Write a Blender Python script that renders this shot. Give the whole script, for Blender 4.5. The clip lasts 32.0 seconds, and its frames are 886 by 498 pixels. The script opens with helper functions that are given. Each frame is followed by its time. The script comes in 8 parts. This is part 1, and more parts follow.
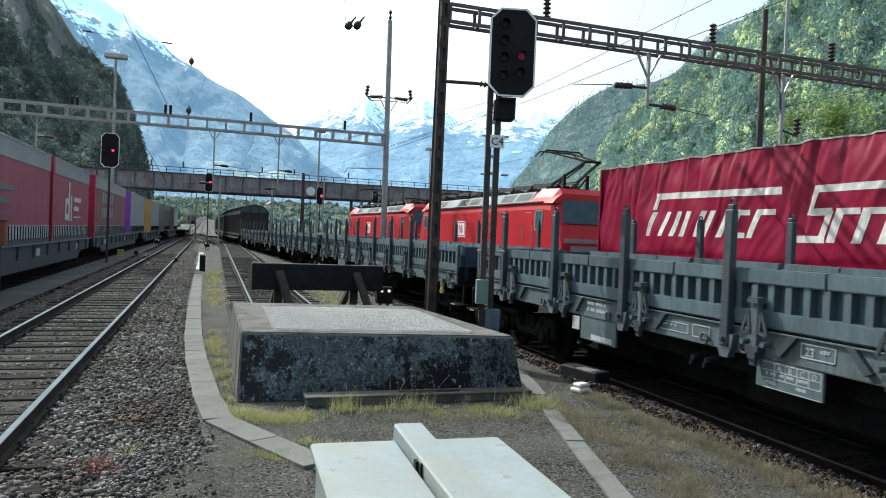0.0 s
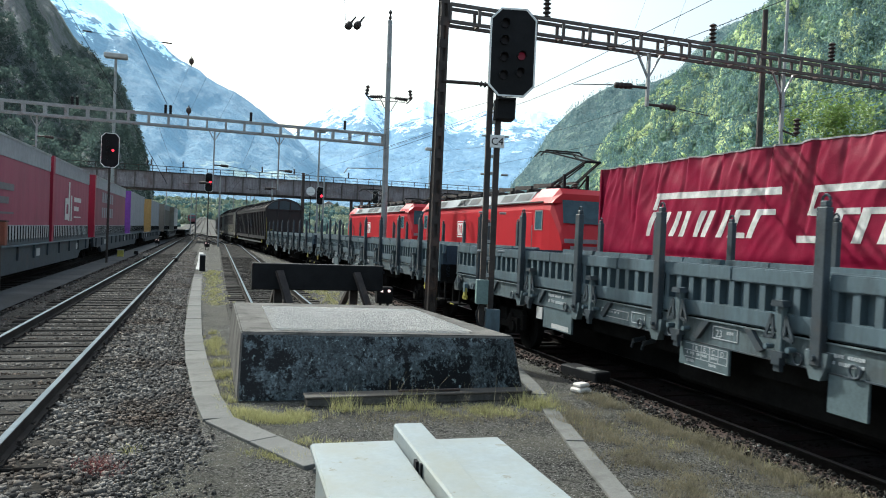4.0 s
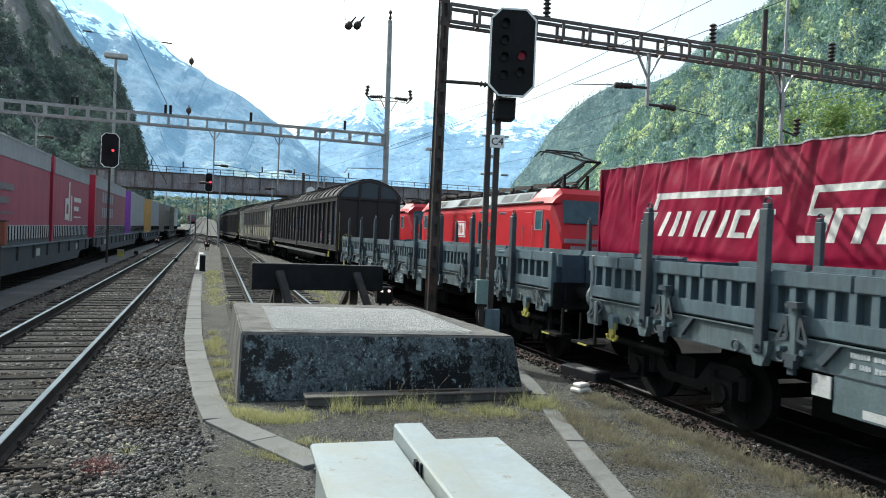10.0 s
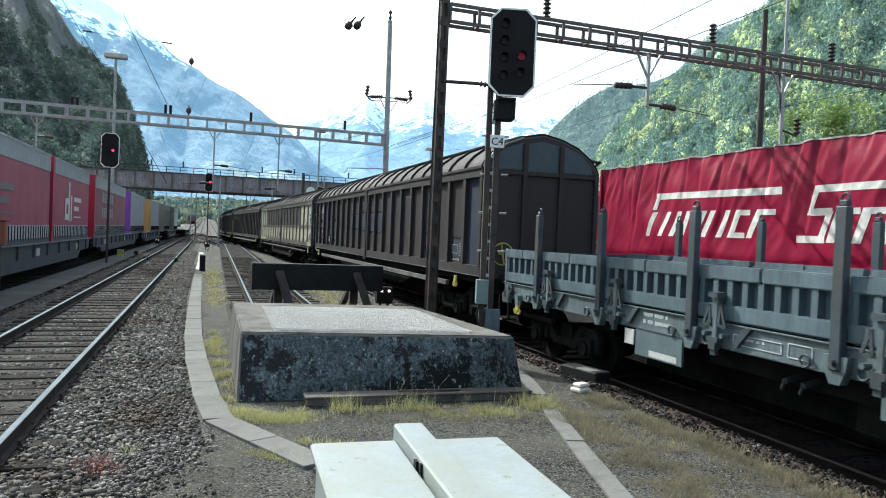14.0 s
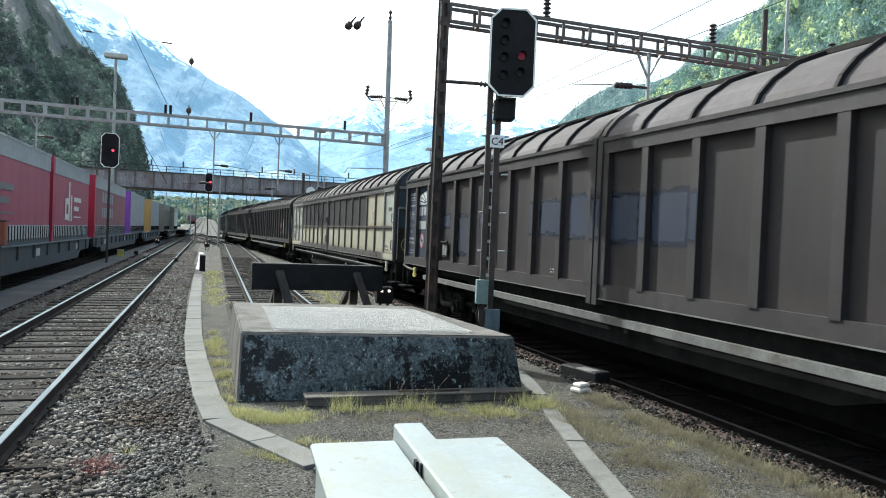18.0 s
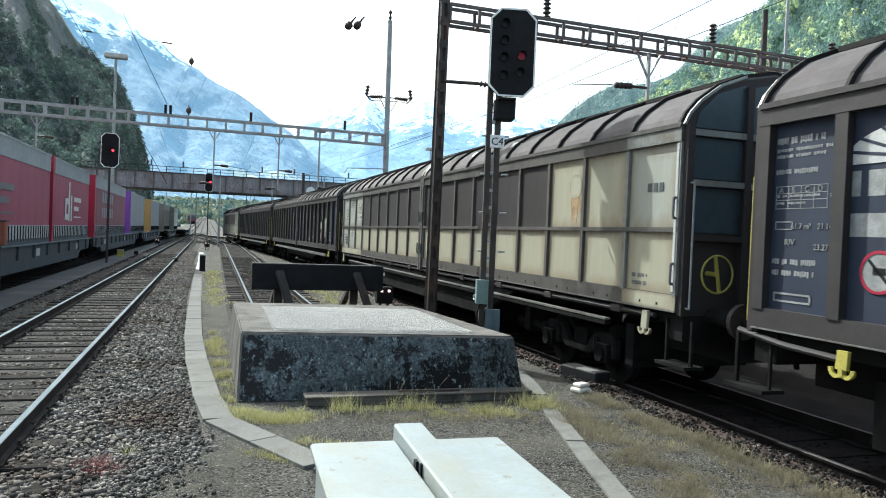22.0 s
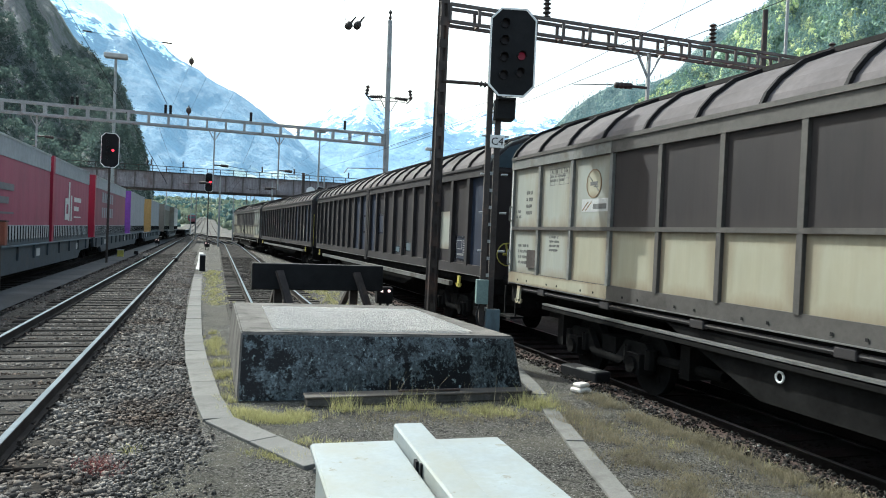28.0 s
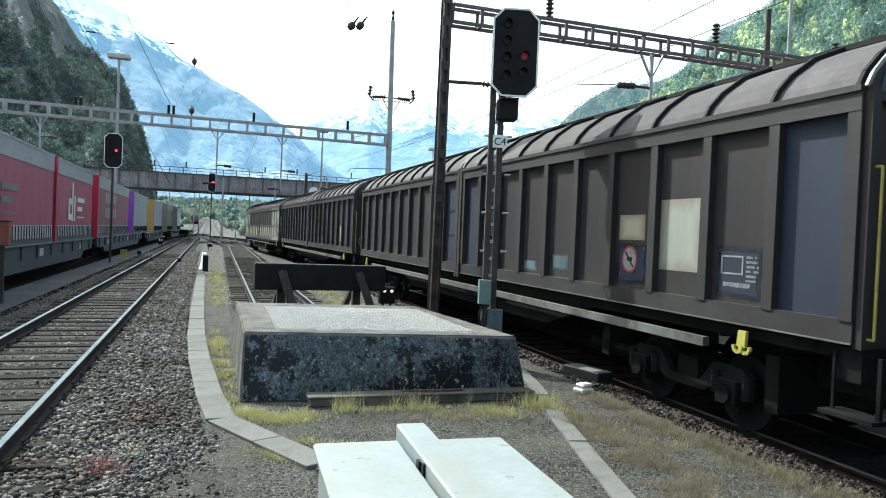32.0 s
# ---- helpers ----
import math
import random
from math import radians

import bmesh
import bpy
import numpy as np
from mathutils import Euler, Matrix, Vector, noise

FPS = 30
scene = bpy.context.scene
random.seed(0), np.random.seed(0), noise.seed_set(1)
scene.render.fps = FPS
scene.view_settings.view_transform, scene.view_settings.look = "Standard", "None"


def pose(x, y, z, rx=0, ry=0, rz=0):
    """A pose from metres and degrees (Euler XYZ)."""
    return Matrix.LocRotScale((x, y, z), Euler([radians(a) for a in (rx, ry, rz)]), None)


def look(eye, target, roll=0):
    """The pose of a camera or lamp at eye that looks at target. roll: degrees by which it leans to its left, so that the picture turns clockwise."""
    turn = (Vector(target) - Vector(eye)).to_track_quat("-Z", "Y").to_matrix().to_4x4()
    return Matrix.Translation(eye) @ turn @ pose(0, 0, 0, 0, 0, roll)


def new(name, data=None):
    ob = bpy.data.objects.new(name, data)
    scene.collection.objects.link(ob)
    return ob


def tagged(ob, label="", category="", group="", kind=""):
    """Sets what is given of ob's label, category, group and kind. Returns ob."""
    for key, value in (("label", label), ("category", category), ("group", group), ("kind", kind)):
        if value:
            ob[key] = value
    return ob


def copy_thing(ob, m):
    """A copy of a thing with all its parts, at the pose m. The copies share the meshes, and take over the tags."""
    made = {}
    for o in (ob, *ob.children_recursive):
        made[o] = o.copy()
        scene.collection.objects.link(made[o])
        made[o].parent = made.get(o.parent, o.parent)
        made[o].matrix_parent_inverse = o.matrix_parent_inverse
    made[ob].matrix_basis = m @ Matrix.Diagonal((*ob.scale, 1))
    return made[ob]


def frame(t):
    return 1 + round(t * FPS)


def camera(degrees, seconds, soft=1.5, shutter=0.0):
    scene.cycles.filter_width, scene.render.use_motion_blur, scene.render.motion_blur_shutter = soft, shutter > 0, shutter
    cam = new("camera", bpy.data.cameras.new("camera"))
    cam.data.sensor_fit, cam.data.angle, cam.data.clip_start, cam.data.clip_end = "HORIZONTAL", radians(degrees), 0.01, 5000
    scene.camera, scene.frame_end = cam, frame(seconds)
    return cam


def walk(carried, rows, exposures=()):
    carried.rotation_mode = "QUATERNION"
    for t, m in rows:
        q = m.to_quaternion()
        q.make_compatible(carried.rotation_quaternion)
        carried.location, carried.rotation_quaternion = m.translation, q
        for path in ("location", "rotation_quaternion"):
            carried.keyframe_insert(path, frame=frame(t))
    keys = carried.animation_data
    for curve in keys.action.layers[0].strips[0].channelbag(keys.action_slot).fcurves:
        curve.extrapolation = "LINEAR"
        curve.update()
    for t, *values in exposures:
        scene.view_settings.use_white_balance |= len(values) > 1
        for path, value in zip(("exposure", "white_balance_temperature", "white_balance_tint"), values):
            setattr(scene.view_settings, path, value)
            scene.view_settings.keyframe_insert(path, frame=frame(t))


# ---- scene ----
# The camera: a small tripod camera on a platform end, nudged once near the end of the shot.
EYE = (0.0, 0.0, 1.952)
cam = camera(63.35, 32.0, soft=1.0, shutter=0.15)


def aim(yaw, pitch, roll):
    """The camera's pose: degrees to the right of the tracks, upwards, and leaning left."""
    y, p = radians(yaw), radians(pitch)
    d = Vector((math.sin(y) * math.cos(p), math.cos(y) * math.cos(p), math.sin(p)))
    return look(EYE, Vector(EYE) + d, roll)


A0 = aim(18.286, -1.0847, 2.3957)
A1 = aim(18.286 - 0.215, -1.0847, 2.3957)
walk(cam, [(0, A0), (15, A0), (30.1, A0), (30.9, A1), (32, A1)], exposures=[(0, 0.54, 5900, 1.0), (3, 0.56, 5900, 1.0), (12, 0.74, 5900, 1.0), (17, 1.03, 5900, 1.0), (19, 1.08, 5900, 1.0), (24, 0.91, 5900, 1.0), (29.5, 0.88, 5900, 1.0), (31.0, 1.02, 5850, -1.5), (32, 1.02, 5850, -1.5)])

# ---- world and sun ----
SUN_FROM = Vector((-1.0, 2.16, 2.1)).normalized()
world = bpy.data.worlds.new("world")
scene.world = world
world.use_nodes = True
wn = world.node_tree.nodes
sky = wn.new("ShaderNodeTexSky")
sky.sky_type = "NISHITA"
sky.sun_disc = False
sky.sun_elevation = math.asin(SUN_FROM.z)
sky.sun_rotation = math.atan2(SUN_FROM.x, SUN_FROM.y)
sky.air_density, sky.dust_density, sky.ozone_density = 1.5, 6.0, 1.0
wn["Background"].inputs["Strength"].default_value = 0.15
veil = wn.new("ShaderNodeMix")
veil.data_type = "RGBA"
veil.inputs[0].default_value = 0.16
veil.inputs[7].default_value = (9.0, 9.2, 9.6, 1)
world.node_tree.links.new(sky.outputs[0], veil.inputs[6])
world.node_tree.links.new(veil.outputs[2], wn["Background"].inputs["Color"])
sun = new("sun", bpy.data.lights.new("sun", "SUN"))
sun.data.energy, sun.data.angle, sun.data.color = 4.2, radians(0.6), (1.0, 0.965, 0.90)
sun.matrix_world = look(SUN_FROM * 50, (0, 0, 0))


# ---- materials ----
def mat(name, col, rough=0.75, metal=0.0, var=0.3, scale=3.0, bump=0.25, bscale=40.0, dirt=None, dirt_at=0.55, dirt_scale=1.5, rand=0.0, stretch=(1, 1, 1), coord="Object", depth=0.01, spec=0.4, island=False, trans=0.0, fine=0.62, sharp=0.1, dirt2=None, edge=None, streak=0.0, dirt3=None, ragged=0.7, fine_mix=0.6, fine_at=(0.3, 0.62)):
    m = bpy.data.materials.new(name)
    m.use_nodes = True
    n, l = m.node_tree.nodes, m.node_tree.links
    b = n["Principled BSDF"]
    b.inputs["Roughness"].default_value, b.inputs["Metallic"].default_value = rough, metal
    b.inputs["Specular IOR Level"].default_value = spec
    tc, mp = n.new("ShaderNodeTexCoord"), n.new("ShaderNodeMapping")
    mp.inputs["Scale"].default_value = stretch
    l.new(tc.outputs[coord], mp.inputs["Vector"])

    def tex(s, d=5.0, r=0.6):
        t = n.new("ShaderNodeTexNoise")
        t.inputs["Scale"].default_value, t.inputs["Detail"].default_value, t.inputs["Roughness"].default_value = s, d, r
        l.new(mp.outputs[0], t.inputs["Vector"])
        return t.outputs["Fac"]

    def ramp(src, a, c, e0, e1):
        r = n.new("ShaderNodeValToRGB")
        r.color_ramp.elements[0].position, r.color_ramp.elements[1].position = e0, e1
        r.color_ramp.elements[0].color, r.color_ramp.elements[1].color = (*a, 1), (*c, 1)
        l.new(src, r.inputs[0])
        return r.outputs[0]

    def mix(kind, fac, a, c):
        x = n.new("ShaderNodeMix")
        x.data_type, x.blend_type = "RGBA", kind
        for v, i in ((fac, 0), (a, 6), (c, 7)):
            if isinstance(v, (int, float)):
                x.inputs[i].default_value = v
            elif isinstance(v, tuple):
                x.inputs[i].default_value = (*v, 1)
            else:
                l.new(v, x.inputs[i])
        return x.outputs[2]

    lo, hi = tuple(c * (1 - var) for c in col), tuple(min(1, c * (1 + var)) for c in col)
    c = ramp(tex(scale), lo, hi, 0.3, 0.7)
    c = mix("MULTIPLY", fine_mix, c, ramp(tex(bscale, 4), (fine, fine, fine), (1, 1, 1), *fine_at))
    if dirt:
        c = mix("MIX", ramp(tex(dirt_scale, 9, ragged), (0, 0, 0), (1, 1, 1), dirt_at - sharp * 0.6, dirt_at + sharp), c, dirt)
    if dirt2:
        d2, at2, sc2 = dirt2
        c = mix("MIX", ramp(tex(sc2, 10, 0.75), (0, 0, 0), (1, 1, 1), at2, at2 + 0.04), c, d2)
    if dirt3:
        d2, at2, sc2 = dirt3
        c = mix("MIX", ramp(tex(sc2, 10, 0.8), (0, 0, 0), (1, 1, 1), at2, at2 + 0.03), c, d2)
    if streak:
        ms = n.new("ShaderNodeMapping")
        ms.inputs["Scale"].default_value = (9, 9, 0.5)
        l.new(tc.outputs[coord], ms.inputs["Vector"])
        ts = n.new("ShaderNodeTexNoise")
        ts.inputs["Scale"].default_value, ts.inputs["Detail"].default_value = 1.6, 6
        l.new(ms.outputs[0], ts.inputs["Vector"])
        c = mix("MULTIPLY", 1.0, c, ramp(ts.outputs["Fac"], (1 - streak,) * 3, (1, 1, 1), 0.35, 0.6))
    if edge:
        # rust and grime creeping in from a sheet's borders
        sp = n.new("ShaderNodeSeparateXYZ")
        l.new(tc.outputs["Generated"], sp.inputs[0])
        far = None
        for ax in ("Y", "Z"):
            u, v = n.new("ShaderNodeMath"), n.new("ShaderNodeMath")
            u.operation, v.operation = "SUBTRACT", "ABSOLUTE"
            u.inputs[1].default_value = 0.5
            l.new(sp.outputs[ax], u.inputs[0]), l.new(u.outputs[0], v.inputs[0])
            if far is None:
                far = v.outputs[0]
            else:
                w = n.new("ShaderNodeMath")
                w.operation = "MAXIMUM"
                l.new(far, w.inputs[0]), l.new(v.outputs[0], w.inputs[1])
                far = w.outputs[0]
        w = n.new("ShaderNodeMath")
        w.operation = "MULTIPLY_ADD"
        w.inputs[1].default_value = 0.45
        l.new(tex(2.2, 6, 0.7), w.inputs[0]), l.new(far, w.inputs[2])
        c = mix("MIX", ramp(w.outputs[0], (0, 0, 0), (0.8, 0.8, 0.8), 0.52, 0.76), c, edge)
    if rand:
        src = n.new("ShaderNodeNewGeometry").outputs["Random Per Island"] if island else n.new("ShaderNodeObjectInfo").outputs["Random"]
        c = mix("MULTIPLY", 1.0, c, ramp(src, (1 - rand,) * 3, (1, 1, 1), 0.0, 1.0))
    l.new(c, b.inputs["Base Color"])
    if bump:
        u = n.new("ShaderNodeBump")
        u.inputs["Strength"].default_value, u.inputs["Distance"].default_value = bump, depth
        l.new(tex(bscale, 6, 0.7), u.inputs["Height"])
        l.new(u.outputs[0], b.inputs["Normal"])
    if trans:
        tr, ms = n.new("ShaderNodeBsdfTranslucent"), n.new("ShaderNodeMixShader")
        l.new(c, tr.inputs["Color"]), l.new(b.outputs[0], ms.inputs[1]), l.new(tr.outputs[0], ms.inputs[2])
        ms.inputs[0].default_value = trans
        l.new(ms.outputs[0], n["Material Output"].inputs["Surface"])
    return m


def glow(name, col, strength):
    m = bpy.data.materials.new(name)
    m.use_nodes = True
    b = m.node_tree.nodes["Principled BSDF"]
    b.inputs["Base Color"].default_value = (*col, 1)
    b.inputs["Emission Color"].default_value, b.inputs["Emission Strength"].default_value = (*col, 1), strength
    return m


M = {
    "ribd": mat("dark_roof_rib", (0.017, 0.0155, 0.0155), 0.75, var=0.3, scale=3, bscale=30, spec=0.1),
    # paled towards grey-green, so the valley's haze lies in the base colour
    "leafv": mat("hazed_valley_foliage", (0.36, 0.41, 0.30), 0.8, var=0.4, scale=0.05, bump=0, rand=0.3, island=True, trans=0.5, fine=0.9),
    "inkg": mat("faded_grey_print", (0.115, 0.115, 0.11), 0.7, var=0.3, scale=8, bump=0),
    "labelw": mat("dirty_label_white", (0.42, 0.42, 0.41), 0.6, var=0.12, scale=3, bump=0.02),
    "rusty": mat("rust_ring", (0.17, 0.10, 0.05), 0.8, var=0.3, scale=8, bump=0),
    "railtopf": mat("freight_rail_head", (0.06, 0.056, 0.052), 0.6, 0.2, var=0.2, scale=2, bump=0.05),
    "sleepf": mat("far_sleeper_wood", (0.085, 0.079, 0.073), 0.95, var=0.3, scale=2, bscale=25, spec=0.05),
    "endblue": mat("faded_end_panel", (0.040, 0.066, 0.084), 0.4, var=0.3, scale=1.2, bscale=7, dirt=(0.016, 0.024, 0.028), dirt_at=0.52, dirt_scale=1.2, sharp=0.25),
    "darkred": mat("dark_red_curtain", (0.19, 0.05, 0.07), 0.6, var=0.14, scale=0.6, bump=0.1, bscale=5, streak=0.12),
    "browngrey": mat("brown_grey_curtain", (0.15, 0.13, 0.11), 0.6, var=0.14, scale=0.6, bump=0.1, bscale=5, streak=0.12),
    "markw": mat("dirty_white_marking", (0.22, 0.225, 0.225), 0.7, var=0.3, scale=6, bump=0.05),
    "endg": mat("grimy_end_paint", (0.024, 0.040, 0.062), 0.7, var=0.3, scale=2, bscale=20),
    # blue-tinted base colour that carries the haze before the cliff
    "leafc": mat("hazed_cliff_foliage", (0.078, 0.112, 0.098), 0.8, var=0.45, scale=0.03, bump=0, rand=0.2, island=True, trans=0.45, fine=0.9),
    "raild": mat("darker_rail", (0.014, 0.012, 0.011), 0.9, 0.0, scale=2, bscale=50, spec=0.03),
    "beamg": mat("weathered_beam_steel", (0.115, 0.10, 0.092), 0.7, 0.1, var=0.35, scale=3, bscale=40, dirt=(0.07, 0.052, 0.045), dirt_at=0.55),
    "wsole": mat("wagon_solebar_paint", (0.094, 0.126, 0.136), 0.6, 0.05, var=0.22, scale=1.2, bscale=20, fine=0.75, dirt=(0.066, 0.08, 0.084), dirt_at=0.53, dirt_scale=1.6, streak=0.3),
    # lighter and bluer than real leaves: hillside haze is painted into the colour
    "leafm": mat("hazed_mid_green_foliage", (0.32, 0.45, 0.32), 0.8, var=0.25, scale=0.02, bump=0, rand=0.35, island=True, trans=0.6, fine=0.9),
    "crimson": mat("crimson_paint", (0.28, 0.008, 0.035), 0.5, var=0.1, bump=0.05),
    "plateface": mat("grimy_data_plate", (0.085, 0.118, 0.128), 0.6, var=0.2, scale=3, bscale=30),
    "lampw": glow("dwarf_lamp_lit", (1.0, 0.66, 0.62), 0.9),
    "timber": mat("old_ledge_timber", (0.085, 0.075, 0.063), 0.9, var=0.3, scale=2, bscale=30, stretch=(1, 8, 8)),
    "ballast": mat("ballast_fine", (0.072, 0.067, 0.061), 0.95, var=0.35, scale=1.2, bump=1.0, bscale=26, depth=0.05, fine=0.3, spec=0.05),
    "stone": mat("ballast_stone", (0.185, 0.170, 0.153), 0.85, var=0.35, scale=5, bump=0.3, bscale=30, rand=0.82, island=True, dirt=(0.085, 0.062, 0.047), dirt_at=0.52, dirt_scale=0.8, spec=0.15),
    "stoned": mat("darker_ballast_stone", (0.062, 0.057, 0.052), 0.9, var=0.3, scale=5, bscale=30, rand=0.85, island=True, dirt=(0.02, 0.018, 0.016), dirt_at=0.5, dirt_scale=0.8, spec=0.05),
    "ballastd": mat("darker_ballast_fine", (0.022, 0.021, 0.020), 0.95, var=0.35, scale=1.2, bump=1.0, bscale=22, depth=0.04, spec=0.05),
    "sleeperd": mat("darker_sleeper", (0.022, 0.019, 0.017), 0.9, var=0.3, scale=2, bscale=25, stretch=(1, 9, 9), rand=0.4, spec=0.05),
    "gritstone": mat("grit_stone", (0.25, 0.242, 0.225), 0.95, var=0.3, scale=5, bump=0, rand=0.7, island=True, spec=0.05),
    "palestone": mat("pale_gravel_stone", (0.66, 0.64, 0.605), 0.9, var=0.12, scale=5, bump=0, rand=0.4, island=True, spec=0.1),
    "grit": mat("grit_path", (0.136, 0.130, 0.118), 0.95, var=0.28, scale=0.9, bump=1.0, bscale=42, depth=0.05, fine=0.08, fine_mix=0.95, fine_at=(0.40, 0.60), dirt=(0.10, 0.096, 0.078), dirt_at=0.54, dirt_scale=1.1, dirt2=((0.42, 0.41, 0.385), 0.59, 38.0), spec=0.05),
    "earth": mat("yard_ground", (0.12, 0.115, 0.10), 0.95, var=0.35, scale=0.15, bump=0.6, bscale=8, depth=0.03, dirt=(0.09, 0.1, 0.05), dirt_at=0.58, dirt_scale=0.06),
    "asphalt": mat("old_asphalt", (0.055, 0.060, 0.065), 0.85, var=0.35, scale=0.6, bump=0.3, bscale=60, dirt=(0.035, 0.038, 0.042), dirt_scale=0.4, spec=0.1),
    "slab": mat("kerb_concrete", (0.150, 0.147, 0.138), 0.9, var=0.18, scale=1.5, bump=0.2, bscale=60, rand=0.18, fine=0.7, dirt=(0.105, 0.103, 0.095), dirt_at=0.56, dirt_scale=2, spec=0.1),
    "slabw": mat("whitened_kerb", (0.36, 0.355, 0.34), 0.9, var=0.15, scale=1.5, bump=0.3, bscale=60, rand=0.15),
    "rail": mat("rail_rust", (0.045, 0.039, 0.035), 0.85, 0.0, scale=2, bscale=50, spec=0.03),
    # matte blue-grey: the worn head's sky reflection is painted as base colour
    "railtop": mat("rail_sky_sheen", (0.10, 0.13, 0.15), 0.6, 0.0, var=0.25, scale=2, bump=0.05, spec=0.05),
    "sleeper": mat("wooden_sleeper", (0.030, 0.027, 0.024), 0.95, var=0.3, scale=2, bscale=25, stretch=(1, 9, 9), rand=0.45, spec=0.05),
    "concrete": mat("old_concrete", (0.122, 0.115, 0.107), 0.9, var=0.3, scale=1.3, bscale=45, fine=0.45, dirt=(0.05, 0.048, 0.043), dirt_at=0.52, dirt_scale=1.7, dirt2=((0.15, 0.14, 0.127), 0.62, 6.0), spec=0.1),
    "tar": mat("flaking_black_paint", (0.098, 0.122, 0.130), 0.6, var=0.5, scale=1.6, bump=0.9, bscale=34, depth=0.015, fine=0.32, fine_mix=0.95, fine_at=(0.40, 0.58), dirt=(0.003, 0.004, 0.005), dirt_at=0.51, dirt_scale=1.5, sharp=0.015, ragged=0.80, stretch=(1, 1, 0.75), dirt2=((0.25, 0.30, 0.30), 0.585, 15.0), dirt3=((0.004, 0.005, 0.006), 0.60, 7.0), spec=0.2, streak=0.45),
    "gravel": mat("light_gravel", (0.44, 0.43, 0.405), 0.95, var=0.15, scale=4, bump=0.6, bscale=120, depth=0.01, fine=0.25, fine_mix=0.9, fine_at=(0.4, 0.6), spec=0.1),
    "cabinet": mat("weathered_light_paint", (0.218, 0.247, 0.254), 0.5, var=0.12, scale=1.3, bump=0.06, bscale=25, fine=0.8, dirt=(0.195, 0.20, 0.17), dirt_at=0.51, dirt_scale=2.0, sharp=0.2, dirt2=((0.15, 0.14, 0.11), 0.60, 5.0), dirt3=((0.08, 0.07, 0.06), 0.70, 16.0), spec=0.3),
    "steel": mat("dark_mast_steel", (0.055, 0.046, 0.042), 0.7, 0.4, var=0.4, scale=3, bscale=40, dirt=(0.10, 0.06, 0.045), dirt_at=0.6),
    "galv": mat("galvanised_steel", (0.30, 0.31, 0.31), 0.55, 0.5, var=0.2, scale=2, bscale=30, dirt=(0.16, 0.13, 0.11), dirt_at=0.62),
    "black": mat("matt_black", (0.014, 0.014, 0.015), 0.7, var=0.3, bump=0.1, spec=0.12),
    "under": mat("underframe_black", (0.0125, 0.0122, 0.0119), 0.95, 0.0, var=0.5, scale=2, bscale=20, spec=0.03),
    "white": mat("white_paint", (0.75, 0.75, 0.73), 0.6, var=0.08, bump=0.05),
    "palet": mat("faded_white_lettering", (0.38, 0.40, 0.41), 0.6, var=0.2, bump=0.05),
    "redlight": glow("red_lens_lit", (1.0, 0.03, 0.06), 1.5),
    "reddim": glow("red_lens_dim", (0.11, 0.004, 0.016), 0.25),
    "meadow": mat("meadow", (0.10, 0.128, 0.085), 0.9, var=0.5, scale=0.06, bump=0.6, bscale=0.3, depth=0.8, fine=0.4, dirt=(0.075, 0.10, 0.07), dirt_at=0.52, dirt_scale=0.05),
    "house": mat("house_render", (0.6, 0.56, 0.5), 0.8, var=0.1, bump=0.1),
    "tiles": mat("roof_tiles", (0.30, 0.25, 0.23), 0.8, var=0.2, bump=0.2, rand=0.4),
    "lens": mat("dark_lens", (0.010, 0.006, 0.008), 0.4, bump=0, spec=0.2),
    "wgrey": mat("wagon_grey_paint", (0.086, 0.124, 0.145), 0.55, 0.1, var=0.25, scale=1.5, bscale=25, fine=0.7, dirt=(0.052, 0.066, 0.074), dirt_at=0.56, dirt_scale=1.3, stretch=(1, 1, 0.35), streak=0.18),
    "wgreyd": mat("wagon_stake_paint", (0.036, 0.048, 0.058), 0.6, 0.1, var=0.3, scale=2, bscale=30, dirt=(0.055, 0.05, 0.046), dirt_at=0.58),
    "brown": mat("grimy_brown_paint", (0.0251, 0.0223, 0.0245), 0.6, spec=0.22, var=0.25, scale=0.8, bump=0.1, bscale=7, fine=0.8, stretch=(1, 1, 0.3), dirt=(0.031, 0.024, 0.022), dirt_at=0.55, dirt_scale=0.9, sharp=0.25, streak=0.12, edge=(0.033, 0.028, 0.027)),
    "frameb": mat("grimy_frame", (0.030, 0.027, 0.028), 0.6, spec=0.25, var=0.28, scale=1.0, bscale=15, fine=0.75, dirt=(0.021, 0.0185, 0.018), dirt_at=0.56, dirt_scale=1.2),
    "framec": mat("worn_grey_frame", (0.084, 0.079, 0.073), 0.5, 0.15, var=0.32, scale=1.0, bscale=15, fine=0.72, dirt=(0.038, 0.034, 0.031), dirt_at=0.54, dirt_scale=1.0),
    "blue": mat("faded_blue_paint", (0.0223, 0.0311, 0.0523), 0.6, spec=0.2, var=0.2, scale=1.2, bump=0.1, bscale=7, fine=0.8, stretch=(1, 1, 0.3), dirt=(0.023, 0.025, 0.036), dirt_at=0.53, dirt_scale=1.0, sharp=0.25),
    "cream": mat("stained_cream_paint", (0.295, 0.285, 0.215), 0.55, var=0.14, scale=1.0, bump=0.1, bscale=7, fine=0.9, stretch=(1, 1, 0.3), dirt=(0.26, 0.24, 0.17), dirt_at=0.54, dirt_scale=1.3, sharp=0.2, edge=(0.15, 0.105, 0.062), streak=0.05),
    "pale": mat("washed_pale_paint", (0.265, 0.28, 0.25), 0.55, var=0.14, scale=1.0, bump=0.1, bscale=7, fine=0.9, stretch=(1, 1, 0.3), dirt=(0.255, 0.245, 0.195), dirt_at=0.54, dirt_scale=1.1, sharp=0.2, edge=(0.15, 0.115, 0.075), streak=0.05),
